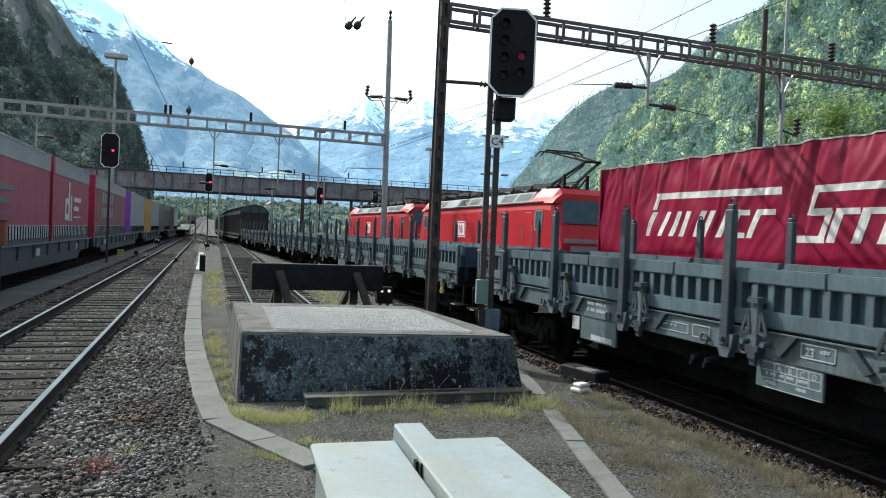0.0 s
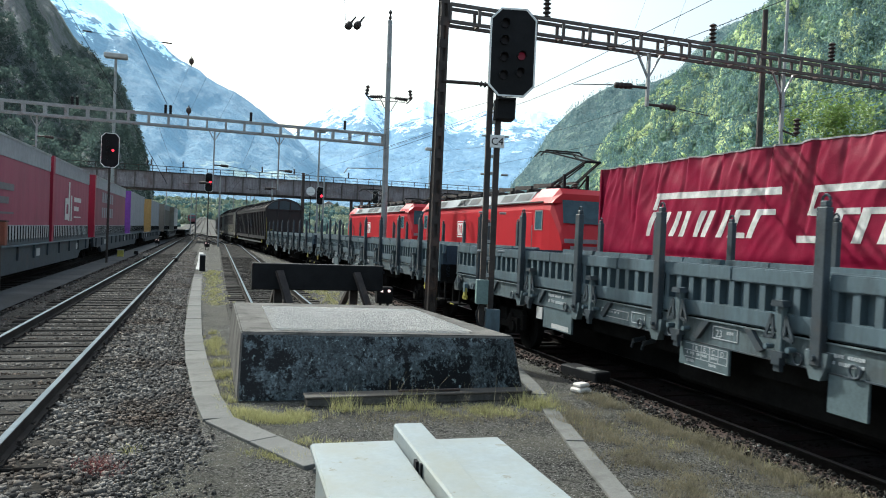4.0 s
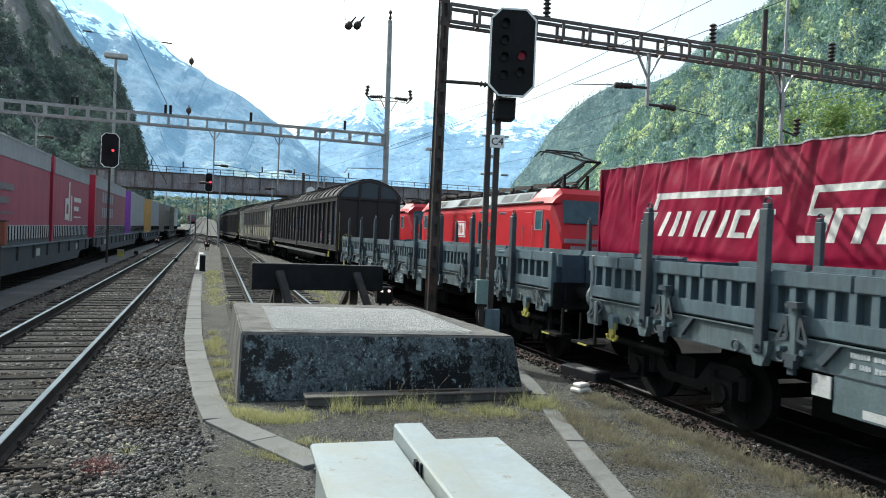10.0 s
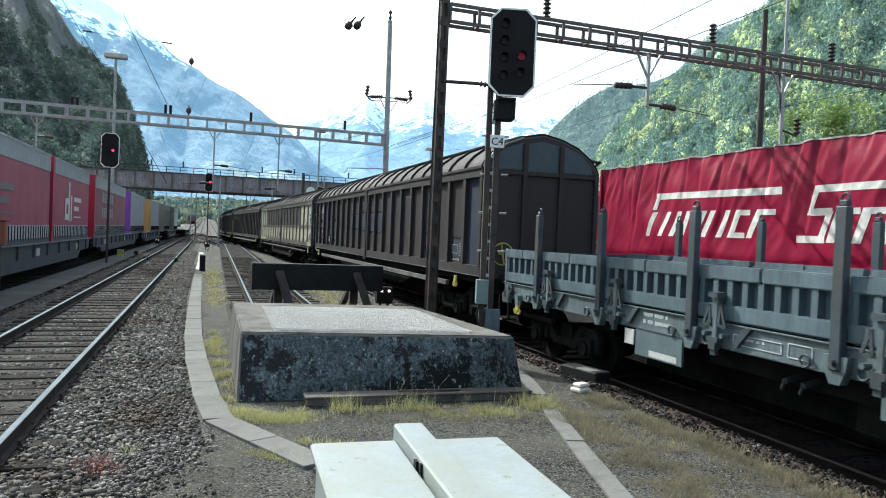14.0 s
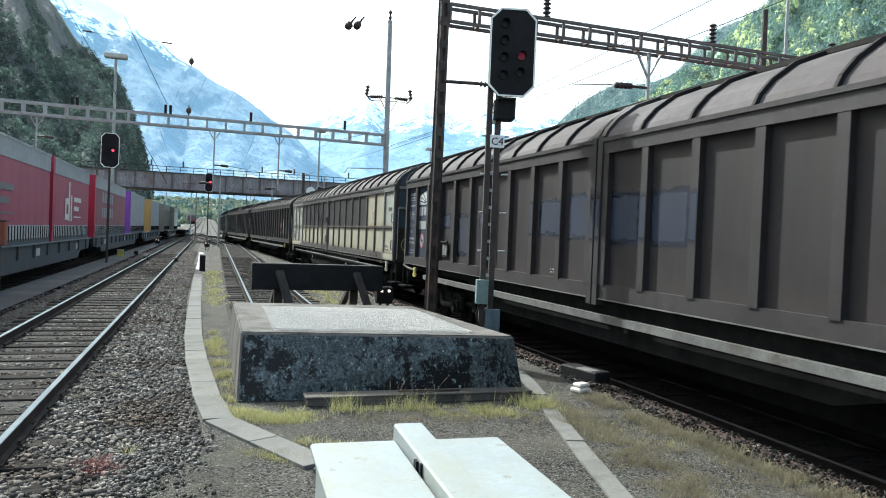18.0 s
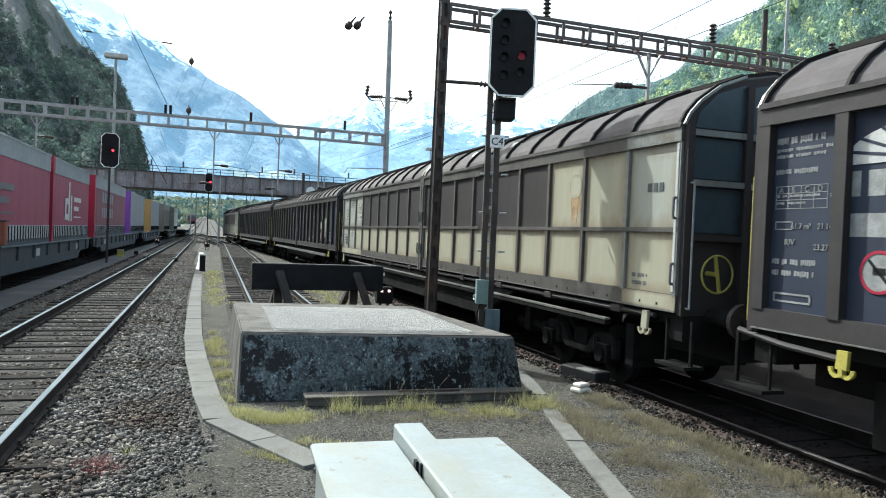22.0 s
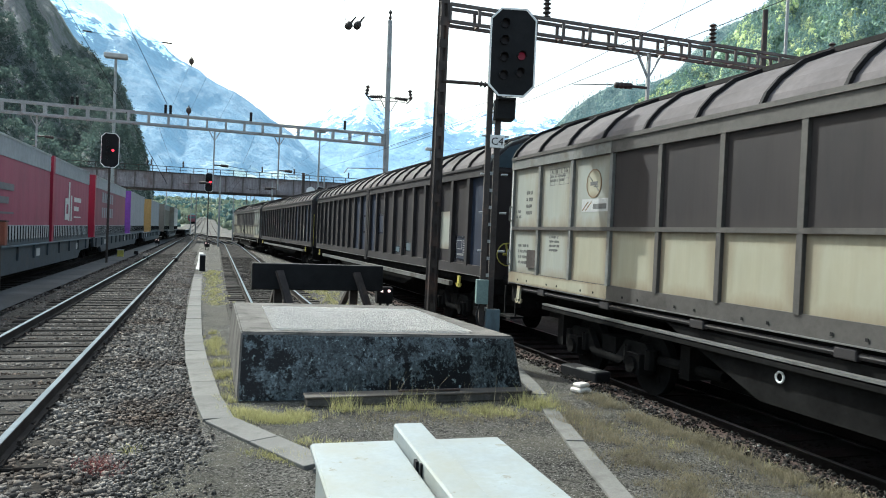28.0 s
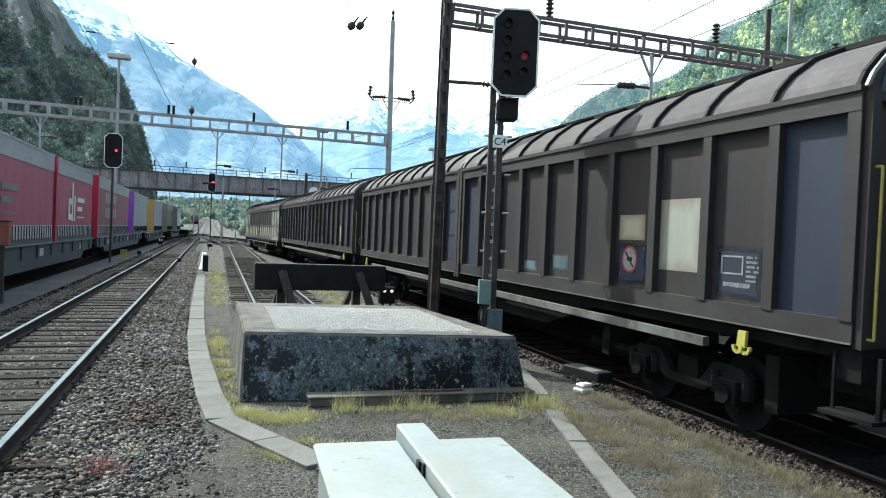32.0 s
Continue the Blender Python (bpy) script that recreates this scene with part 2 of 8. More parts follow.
    "roof": mat("dusty_roof_sheet", (0.1003, 0.0905, 0.0916), 0.8, 0.0, var=0.3, scale=0.7, bscale=12, fine=0.75, dirt=(0.062, 0.054, 0.054), dirt_at=0.53, dirt_scale=0.9, sharp=0.2, spec=0.1),
    "silver": mat("guide_rail_alloy", (0.165, 0.165, 0.16), 0.5, 0.4, var=0.3, scale=2, bscale=30, dirt=(0.08, 0.07, 0.06), dirt_at=0.56),
    "framel": mat("bare_pale_frame", (0.20, 0.205, 0.195), 0.45, 0.3, var=0.25, scale=1.5, bscale=15, fine=0.7, dirt=(0.12, 0.105, 0.085), dirt_at=0.56, dirt_scale=2.0),
    "soil": mat("dark_red_soil", (0.075, 0.055, 0.048), 0.95, var=0.35, scale=2, bump=0.8, bscale=30, depth=0.03, fine=0.35, spec=0.05),
    "yellow": mat("yellow_paint", (0.34, 0.30, 0.06), 0.6, var=0.25, bump=0.05),
    "tarp": mat("red_tarpaulin", (0.205, 0.006, 0.032), 0.36, var=0.15, scale=0.9, bump=0.2, bscale=6, depth=0.04, fine=0.8, spec=0.3),
    "loco": mat("traffic_red_paint", (0.40, 0.016, 0.024), 0.42, var=0.1, scale=0.6, bump=0.03, bscale=15, fine=0.9, spec=0.3),
    "locoroof": mat("loco_roof_grey", (0.15, 0.175, 0.19), 0.6, 0.0, var=0.15, scale=1.5, bscale=25, spec=0.2),
    "glass": mat("dark_window_glass", (0.05, 0.11, 0.13), 0.12, var=0.2, bump=0, spec=0.8),
    "trailer": mat("faded_red_curtain", (0.27, 0.042, 0.08), 0.6, var=0.14, scale=0.6, bump=0.1, bscale=5, depth=0.03, fine=0.85, streak=0.12),
    "tgrey": mat("grey_curtain", (0.24, 0.245, 0.26), 0.55, var=0.12, scale=0.6, bump=0.15, bscale=5, depth=0.03),
    "purple": mat("purple_curtain", (0.16, 0.05, 0.30), 0.55, var=0.12, scale=0.6, bump=0.1, bscale=5),
    "orange": mat("orange_curtain", (0.32, 0.19, 0.06), 0.6, var=0.12, scale=0.6, bump=0.1, bscale=5),
    "bridge": mat("bridge_girder_paint", (0.27, 0.245, 0.255), 0.8, var=0.25, scale=0.5, bscale=6, dirt=(0.17, 0.13, 0.125), dirt_at=0.54, dirt_scale=0.6, streak=0.35),
    "grass": mat("dry_grass", (0.46, 0.44, 0.20), 0.8, var=0.35, scale=2.5, bump=0, rand=0.5, island=True, trans=0.35),
    "straw": mat("dead_straw", (0.20, 0.175, 0.115), 0.8, var=0.25, bump=0, trans=0.3),
    "redweed": mat("red_weed", (0.22, 0.07, 0.06), 0.8, var=0.3, bump=0),
    "leaf": mat("tree_leaves", (0.33, 0.46, 0.13), 0.6, var=0.3, scale=0.5, bump=0, rand=0.5, island=True, trans=0.55),
    # hillside trees and floor: distance haze is put into these raised, blued base colours
    "leafl": mat("hazed_bright_foliage", (0.70, 0.80, 0.45), 0.7, var=0.25, scale=0.02, bump=0, rand=0.3, island=True, trans=0.6, fine=0.9),
    "leafd": mat("hazed_dark_foliage", (0.18, 0.285, 0.275), 0.8, var=0.25, scale=0.02, bump=0, rand=0.4, island=True, trans=0.6, fine=0.9),
    "hill": mat("hazed_forest_floor", (0.24, 0.34, 0.25), 0.9, var=0.4, scale=0.01, bump=0.5, bscale=0.08, depth=2),
    # bluish grey, with the haze over the cliff in the base colour
    "rock": mat("hazed_cliff_rock", (0.195, 0.205, 0.22), 0.9, var=0.5, scale=0.05, bump=1.0, bscale=0.16, depth=6, fine=0.4, stretch=(1, 1, 0.35), dirt=(0.075, 0.098, 0.08), dirt_at=0.48, dirt_scale=0.05, ragged=0.8),
}


# ---- mesh helpers ----
def box(bm, x0, x1, y0, y1, z0, z1):
    v = [bm.verts.new((x, y, z)) for x in (x0, x1) for y in (y0, y1) for z in (z0, z1)]
    for f in ((0, 1, 3, 2), (4, 6, 7, 5), (0, 4, 5, 1), (2, 3, 7, 6), (0, 2, 6, 4), (1, 5, 7, 3)):
        bm.faces.new([v[i] for i in f])
    return v


def cyl(bm, a, b, r, r2=None, seg=8):
    a, b = Vector(a), Vector(b)
    d = b - a
    m = Matrix.Translation((a + b) / 2) @ d.to_track_quat("Z", "Y").to_matrix().to_4x4()
    bmesh.ops.create_cone(bm, cap_ends=True, segments=seg, radius1=r, radius2=r if r2 is None else r2, depth=d.length, matrix=m)


def ring(bm, x, y, z, big, small, n=12, k=5):
    """One closed ring in the y-z plane."""
    rows = []
    for i in range(n):
        a = math.tau * i / n
        rows.append([])
        for j in range(k):
            b = math.tau * j / k
            q = big + small * math.cos(b)
            rows[-1].append(bm.verts.new((x + small * math.sin(b), y + q * math.cos(a), z + q * math.sin(a))))
    for i in range(n):
        for j in range(k):
            bm.faces.new((rows[i][j], rows[(i + 1) % n][j], rows[(i + 1) % n][(j + 1) % k], rows[i][(j + 1) % k]))
    bmesh.ops.recalc_face_normals(bm, faces=bm.faces[:])


def bar(bm, a, b, w, h=None):
    """A square bar from a to b."""
    a, b, h = Vector(a), Vector(b), h or w
    d = b - a
    m = Matrix.Translation((a + b) / 2) @ d.to_track_quat("Z", "Y").to_matrix().to_4x4()
    v = box(bm, -w / 2, w / 2, -h / 2, h / 2, -d.length / 2, d.length / 2)
    bmesh.ops.transform(bm, matrix=m, verts=v)


def extrude(bm, prof, y0, y1, axis="y"):
    """A closed outline of (x, z) drawn out along y (or of (y, z) along x)."""
    put = (lambda a, z, s: (a, s, z)) if axis == "y" else (lambda a, z, s: (s, a, z))
    p = [bm.verts.new(put(a, z, y0)) for a, z in prof]
    q = [bm.verts.new(put(a, z, y1)) for a, z in prof]
    k = len(prof)
    for i in range(k):
        bm.faces.new((p[i], p[(i + 1) % k], q[(i + 1) % k], q[i]))
    bm.faces.new(p[::-1])
    bm.faces.new(q)


def mesh_of(name, bm, material, smooth=False):
    bmesh.ops.recalc_face_normals(bm, faces=bm.faces)
    me = bpy.data.meshes.new(name)
    bm.to_mesh(me)
    bm.free()
    me.materials.append(material)
    if smooth:
        for f in me.polygons:
            f.use_smooth = True
    return me


def part(name, bm, material, parent=None, label="", at=None, smooth=False):
    me = bm if isinstance(bm, bpy.types.Mesh) else mesh_of(name, bm, material, smooth)
    ob = new(name, me)
    if at is not None:
        ob.matrix_basis = at
    ob.parent = parent
    if label:
        ob["label"] = label
    return ob


def thing(name, label, category, at=None, group="", kind=""):
    ob = new(name)
    ob.empty_display_size = 0.3
    if at is not None:
        ob.matrix_basis = at
    return tagged(ob, label, category, group, kind)


def B(*a):
    bm = bmesh.new()
    if a:
        box(bm, *a)
    return bm


def soft_box(x0, x1, y0, y1, z0, z1, r=0.01):
    bm = B(x0, x1, y0, y1, z0, z1)
    bmesh.ops.bevel(bm, geom=bm.edges[:], offset=r, segments=1, affect="EDGES", profile=0.5)
    return bm


# ---- the moving train's way ----
SIDE, HEAD = 6.02, 0.01369
WAY = (2.2617, 4.0557, -3.6638, -8.6265, -9.2384, 63.1634, 69.3036)


def gone(t):
    """Metres that the braking train has come by t seconds."""
    out = 0.0
    for k in WAY:
        out = out * (t / 16 - 1) + k
    return out


def track_x(u, half=1.40):
    """The train's centre line: nearly straight past the camera, bending left, then straight under the bridge."""
    z = (u - 33.85) / 19.6
    sp = 19.6 * (max(z, 0) + math.log1p(math.exp(-abs(z))))
    q = (u - 95) / 7
    on = 7 * (max(q, 0) + math.log1p(math.exp(-abs(q))))
    return SIDE + half + HEAD * u - 0.0866 * sp + 0.0729 * on


def left_x(y):
    return -2.40


def mid_x(y):
    """The stub track: 1.95 m to the side at its end, drifting right, then left to the points."""
    return 1.94 + 0.0125 * max(0, y - 20) - 0.00115 * max(0, y - 74) ** 2


def loco_x(y):
    return 13.5 - 0.0011 * max(0, y - 36) ** 2


def trailer_x(y):
    return -6.88 + 0.0004 * max(0, y - 60) ** 2


def lerp_edge(y):
    """The freight-side edge of the grit."""
    k = ((-6, 5.78), (9, 5.80), (17, 5.9), (40, 5.5), (70, 4.6), (110, 3.0))
    for (a, p), (b, q) in zip(k, k[1:]):
        if y <= b:
            return p + (q - p) * max(0, y - a) / (b - a)
    return k[-1][1]


# ---- ground ----
def sheet(name, rows, material, label, kind="structure"):
    """A strip of ground: rows of (y, x0, x1, z)."""
    bm = bmesh.new()
    last = None
    for y, x0, x1, z in rows:
        now = (bm.verts.new((x0, y, z)), bm.verts.new((x1, y, z)))
        if last:
            bm.faces.new((last[0], last[1], now[1], now[0]))
        last = now
    return tagged(part(name, bm, material), label, name.split("_")[0], kind=kind)


bm = bmesh.new()
R_GROUND = [(-4500, -4500), (4500, -4500), (4500, 4500), (-4500, 4500)]
bm.faces.new([bm.verts.new((x, y, -0.62)) for x, y in R_GROUND])
tagged(part("ground", bm, M["earth"]), "dark earthy railway yard ground reaching into the valley", "ground", kind="structure")


def bed(fx, y0, y1, half, z, name, label, mt="ballast"):
    """A ballast bed: flat top with sloping shoulders along a centre line."""
    bm = bmesh.new()
    last = None
    k = max(2, int((y1 - y0) / 3))
    for i in range(k + 1):
        y = y0 + (y1 - y0) * i / k
        x = fx(y)
        now = [bm.verts.new((x + a, y, b)) for a, b in ((-half - 0.7, z - 0.45), (-half, z), (half, z), (half + 0.7, z - 0.45))]
        if last:
            for j in range(3):
                bm.faces.new((last[j], last[j + 1], now[j + 1], now[j]))
        last = now
    return tagged(part(name, bm, M[mt]), label, "ballast", kind="structure")


bed(left_x, -24, 420, 1.75, -0.185, "ballast_bed", "dark grey crushed stone bed under the track")
bed(mid_x, 13.4, 110, 1.35, -0.185, "ballast_bed", "dark grey crushed stone bed of the stub track")
LOW = -0.27
bed(track_x, -30, 240, 1.9, -0.215 + LOW, "ballast_bed", "dark crushed stone bed under the freight train", "ballastd")
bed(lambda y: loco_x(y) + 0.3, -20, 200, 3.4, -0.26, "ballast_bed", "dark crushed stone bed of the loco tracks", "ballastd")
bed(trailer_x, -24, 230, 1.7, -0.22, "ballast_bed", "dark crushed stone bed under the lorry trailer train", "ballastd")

sheet("ballast_bed", [(-30, 8.8, 24, -0.52), (230, 8.8, 24, -0.52)], M["ballastd"], "dark yard ground under the parked locos")

# the dark bank down to the freight track
bm = bmesh.new()
last = None
for y in (-24, 6, 9, 17, 40, 70, 110):
    e = lerp_edge(y)
    now = [bm.verts.new(p) for p in ((e - 0.02, y, -0.203), (e + 0.14, y, -0.27), (e + 0.75, y, -0.52))]
    if last:
        for j in range(2):
            bm.faces.new((last[j], last[j + 1], now[j + 1], now[j]))
    last = now
tagged(part("bank", bm, M["ballastd"]), "dark stone bank beside the freight track", "ballast", kind="structure")

# the gritty island between the tracks, and the strip beside the far left track
sheet("path", [(-24, -0.9, 3.4, -0.2), (-6, -0.9, 3.4, -0.2), (6.0, -0.9, 3.6, -0.2), (9, -0.9, 5.80, -0.2), (17, -0.9, 5.9, -0.2), (40, -0.9, 5.5, -0.2), (70, -0.9, 4.6, -0.2), (110, -0.9, 3.0, -0.2)], M["grit"], "fine grey grit surface with weeds")
sheet("path", [(-24, 3.4, 5.78, -0.204), (-6, 3.4, 5.78, -0.204), (6.0, 3.6, 5.79, -0.204), (9.0, 5.7, 5.80, -0.204)], M["grit"], "fine grey grit between the kerb and the freight track")
bm = bmesh.new()
last = None
for i in range(60):
    y = -4 + i * 0.6
    e = lerp_edge(y)
    now = [bm.verts.new((e + dx + 0.09 * noise.noise(Vector((y * 1.3, dx * 5, 4))), y, z)) for dx, z in ((-0.34, -0.206), (-0.16, -0.19), (0.06, -0.195), (0.16, -0.28))]
    if last:
        for j in range(3):
            bm.faces.new((last[j], last[j + 1], now[j + 1], now[j]))
    last = now
tagged(part("soil_shoulder", bm, M["soil"], smooth=True), "dark reddish soil shoulder along the freight track", "soil", kind="structure")
sheet("walkway", [(-24, -5.5, -4.35, -0.16), (120, -5.5, -4.35, -0.16)], M["asphalt"], "worn dark asphalt walkway beside the trailer train")


# ---- tracks ----
RAIL = [(-0.062, -0.172), (0.062, -0.172), (0.062, -0.155), (0.012, -0.14), (0.012, -0.04), (0.035, -0.03), (0.035, -0.003), (-0.035, -0.003), (-0.035, -0.03), (-0.012, -0.04), (-0.012, -0.14), (-0.062, -0.155)]


def sweep(bm, prof, fx, y0, y1, dx, step):
    k = max(1, int(math.ceil((y1 - y0) / step)))
    last = None
    for i in range(k + 1):
        y = y0 + (y1 - y0) * i / k
        now = [bm.verts.new((fx(y) + dx + a, y, b)) for a, b in prof]
        if last:
            for j in range(len(prof)):
                bm.faces.new((last[j], last[(j + 1) % len(prof)], now[(j + 1) % len(prof)], now[j]))
        else:
            first = now
        last = now
    bm.faces.new(first[::-1])
    bm.faces.new(last)


sl = B(-1.3, 1.3, -0.125, 0.125, -0.30, -0.165)
bmesh.ops.bevel(sl, geom=sl.edges[:], offset=0.012, segments=1, affect="EDGES")
SLEEPER = mesh_of("sleeper", sl, M["sleeper"])
sl = B(-1.3, 1.3, -0.125, 0.125, -0.32, -0.20)
SLEEPER_D = mesh_of("sleeper", sl, M["sleeperd"])
pl = B(-0.09, 0.09, -0.07, 0.07, -0.166, -0.148)
box(pl, -0.075, -0.045, -0.05, 0.05, -0.15, -0.125), box(pl, 0.045, 0.075, -0.05, 0.05, -0.15, -0.125)
PLATE = mesh_of("tie_plate", pl, M["rail"])


def track(fx, y0, y1, label, pieces, step=8.0, shiny=True, dark=False, dz=0.0):
    t = thing("track", label, "railway track", pose(0, 0, dz), kind="structure")
    for dx in (-0.75, 0.75):
        bm = bmesh.new()
        sweep(bm, RAIL, fx, y0, y1, dx, step)
        r = part("rail", bm, M["raild" if dark else "rail"], t)
        bm = bmesh.new()
        sweep(bm, [(-0.032, -0.003), (0.032, -0.003), (0.028, 0.001), (-0.028, 0.001)], fx, y0, y1, dx, step)
        part("running_surface", bm, (M["railtopf"] if dark else M["railtop"]) if shiny else M["rail"], r, "polished bright rail head")
    rest = bmesh.new()
    y, i = y0 + 0.2, 0
    while y < y1:
        a = math.atan((fx(y + 0.5) - fx(y - 0.5)))
        if i < pieces:
            s = part("sleeper", SLEEPER_D if dark else SLEEPER, None, t, at=pose(fx(y) + random.uniform(-0.03, 0.03), y + random.uniform(-0.03, 0.03), random.uniform(-0.012, 0.006), 0, 0, -math.degrees(a) + random.uniform(-1, 1)))
            if i < pieces // 2:
                for dx in (-0.75, 0.75):
                    part("tie_plate", PLATE, None, s, at=pose(dx, 0, 0))
        else:
            v = box(rest, -1.3, 1.3, -0.125, 0.125, -0.30, -0.17)
            bmesh.ops.translate(rest, vec=(fx(y), y, 0), verts=v)
        y += 0.65
        i += 1
    if rest.verts:
        tagged(part("far_sleepers", rest, M["sleeperd" if dark else "sleepf"], t, "dark wooden sleepers farther along"), kind="stuff")
    else:
        rest.free()
    return t


track(left_x, -19.9, 410, "straight railway track with wooden sleepers and bright worn rails", 114, 40)
track(mid_x, 13.6, 104, "stub railway track ending at a timber buffer stop", 60, 3)
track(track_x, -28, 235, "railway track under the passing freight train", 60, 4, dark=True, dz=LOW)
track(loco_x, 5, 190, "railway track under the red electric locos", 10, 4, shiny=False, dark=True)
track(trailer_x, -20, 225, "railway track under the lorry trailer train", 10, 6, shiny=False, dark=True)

# a crossover joining the stub, the straight track and the freight track near the bridge
track(lambda y: 2.2 - 0.055 * (y - 82), 84, 150, "railway crossover track near the road bridge", 4, 6)
track(lambda y: 6.9 + 0.02 * (y - 60), 60, 200, "railway track leading under the road bridge", 4, 10, shiny=False)


# ---- concrete kerb of trough lids ----
def kerb(name, line, width, label, step=0.95, mt="slab"):
    """Slabs laid along a polyline of (x, y); each slab is a piece of its own."""
    k = thing(name, label, "kerb", kind="structure")
    gap = 0.006
    for (xa, ya), (xb, yb) in zip(line, line[1:]):
        d = math.hypot(xb - xa, yb - ya)
        cnt = max(1, round(d / step))
        me = mesh_of("slab", soft_box(-width / 2, width / 2, -d / cnt / 2 + gap / 2, d / cnt / 2 - gap / 2, -0.34, -0.170, 0.006), M[mt])
        a = math.degrees(math.atan2(yb - ya, xb - xa)) - 90
        for i in range(cnt):
            f = (i + 0.5) / cnt
            part("slab", me, None, k, at=pose(xa + (xb - xa) * f, ya + (yb - ya) * f, random.uniform(-0.008, 0.006), random.uniform(-0.4, 0.4), random.uniform(-0.5, 0.5), a))
    return k


kerb("kerb_west", [(2.3, 5.75), (1.05, 6.5), (0.20, 8.25), (0.08, 9.4), (-0.08, 12.0), (-0.17, 14.6), (-0.22, 19.0), (-0.28, 33.0)], 0.33, "pale grey concrete slab kerb bending round the gritty island")
kerb("kerb_west", [(-0.26, 36.5), (-0.25, 47.0), (-0.32, 60.0)], 0.33, "pale grey concrete slab kerb beside the straight track", 0.62, "slabw")
kerb("kerb_east", [(3.1, 3.6), (3.36, 5.1), (3.62, 6.1), (3.98, 7.4), (4.62, 9.6), (5.0, 11.2)], 0.20, "narrow pale concrete kerb beside the freight track", 0.8)


# ---- the concrete block with the gravel top ----
BLOCK_TOP = [(-1.81, 0.39), (1.81, -0.12), (1.46, 3.75), (-1.78, 4.15)]
BLOCK_FOOT = [(-1.86, -0.15), (1.92, -0.31), (1.70, 3.95), (-1.84, 4.30)]
BLOCK_FILL = [(-1.40, 0.50), (1.30, 0.13), (1.24, 2.92), (-1.34, 3.24)]


def within(q, u, v):
    """A point of the four-cornered field q, u along its front, v towards its back."""
    return [(q[0][i] * (1 - u) + q[1][i] * u) * (1 - v) + (q[3][i] * (1 - u) + q[2][i] * u) * v for i in (0, 1)]


def fill_z(u, v):
    return 0.825 + 0.04 * math.sin(math.pi * u) * math.sin(math.pi * v)


def concrete_block():
    t = thing("concrete_block", "low concrete block with flaking black painted front and gravel-filled top", "concrete block", pose(2.28, 9.22, -0.2))
    h = 0.80
    bm = bmesh.new()
    lo = [bm.verts.new((x, y, 0)) for x, y in BLOCK_FOOT]
    hi = [bm.verts.new((x, y, h)) for x, y in BLOCK_TOP]
    for i in range(4):
        bm.faces.new((lo[i], lo[(i + 1) % 4], hi[(i + 1) % 4], hi[i]))
    bm.faces.new(hi), bm.faces.new(lo[::-1])
    bmesh.ops.bevel(bm, geom=bm.edges[:], offset=0.02, segments=2, affect="EDGES")
    part("body", bm, M["concrete"], t)
    bm = bmesh.new()
    q = []
    for (fx, fy), (tx, ty), f, inset in ((BLOCK_FOOT[0], BLOCK_TOP[0], 0.02, 0.025), (BLOCK_FOOT[1], BLOCK_TOP[1], 0.02, -0.025), (BLOCK_FOOT[1], BLOCK_TOP[1], 0.955, -0.025), (BLOCK_FOOT[0], BLOCK_TOP[0], 0.955, 0.025)):
        q.append(bm.verts.new((fx + (tx - fx) * f + inset, fy + (ty - fy) * f - 0.007, h * f)))
    bm.faces.new(q)
    e = bmesh.ops.extrude_face_region(bm, geom=bm.faces[:])
    bmesh.ops.translate(bm, vec=(0, 0.012, 0), verts=[v for v in e["geom"] if isinstance(v, bmesh.types.BMVert)])
    part("painted_front", bm, M["tar"], t, "flaking blue-black paint over concrete")
    bm = bmesh.new()
    nx = ny = 60
    g = [[bm.verts.new((*within(BLOCK_FILL, i / nx, j / ny), (0.79 if i in (0, nx) or j in (0, ny) else fill_z(i / nx, j / ny) - 0.008) + 0.004 * noise.noise(Vector((i * 0.31, j * 0.31, 0))))) for j in range(ny + 1)] for i in range(nx + 1)]
    for i in range(nx):
        for j in range(ny):
            bm.faces.new((g[i][j], g[i + 1][j], g[i + 1][j + 1], g[i][j + 1]))
    part("gravel_fill", bm, M["gravel"], t, "pale grey gravel", smooth=True)
    part("foot_ledge", soft_box(-1.05, 1.92, -0.50, -0.24, 0.0, 0.10, 0.012), M["concrete"], t, "low dark concrete ledge")
    part("ledge_cap", soft_box(-1.07, 1.94, -0.52, -0.24, 0.10, 0.125, 0.008), M["timber"], t, "weathered timber cap")
    bm = bmesh.new()
    cyl(bm, (0.1, -0.46, 0.16), (0.95, -0.40, 0.14), 0.016, None, 6)
    part("loose_rod", bm, M["steel"], t, "dark rusty rod lying on the ledge")


concrete_block()


# ---- the pale cabinet in the foreground ----
def cabinet():
    t = thing("trackside_cabinet", "weathered pale grey trackside cabinet with two lids and raised ridge", "cabinet", pose(1.36, 4.86, -0.2, 0, 0, -2.5))
    part("body", soft_box(-0.60, 0.68, -2.6, -0.05, 0, 0.645, 0.015), M["cabinet"], t)
    part("lid", soft_box(-0.64, -0.045, -2.62, 0.0, 0.65, 0.70, 0.014), M["cabinet"], t)
    part("lid", soft_box(0.20, 0.72, -2.62, -0.01, 0.65, 0.70, 0.014), M["cabinet"], t)
    rd = part("ridge", soft_box(-0.03, 0.185, -2.64, 0.16, 0.645, 0.775, 0.012), M["cabinet"], t, "raised pale painted ridge with worn edges")
    for a in ((-0.045, -0.031, -0.72, -0.69, 0.67, 0.755), (-0.05, -0.031, -0.62, -0.56, 0.675, 0.74), (0.186, 0.2, -0.62, -0.54, 0.70, 0.712)):
        part("latch", B(*a), M["black"], rd, "small dark steel latch")


cabinet()


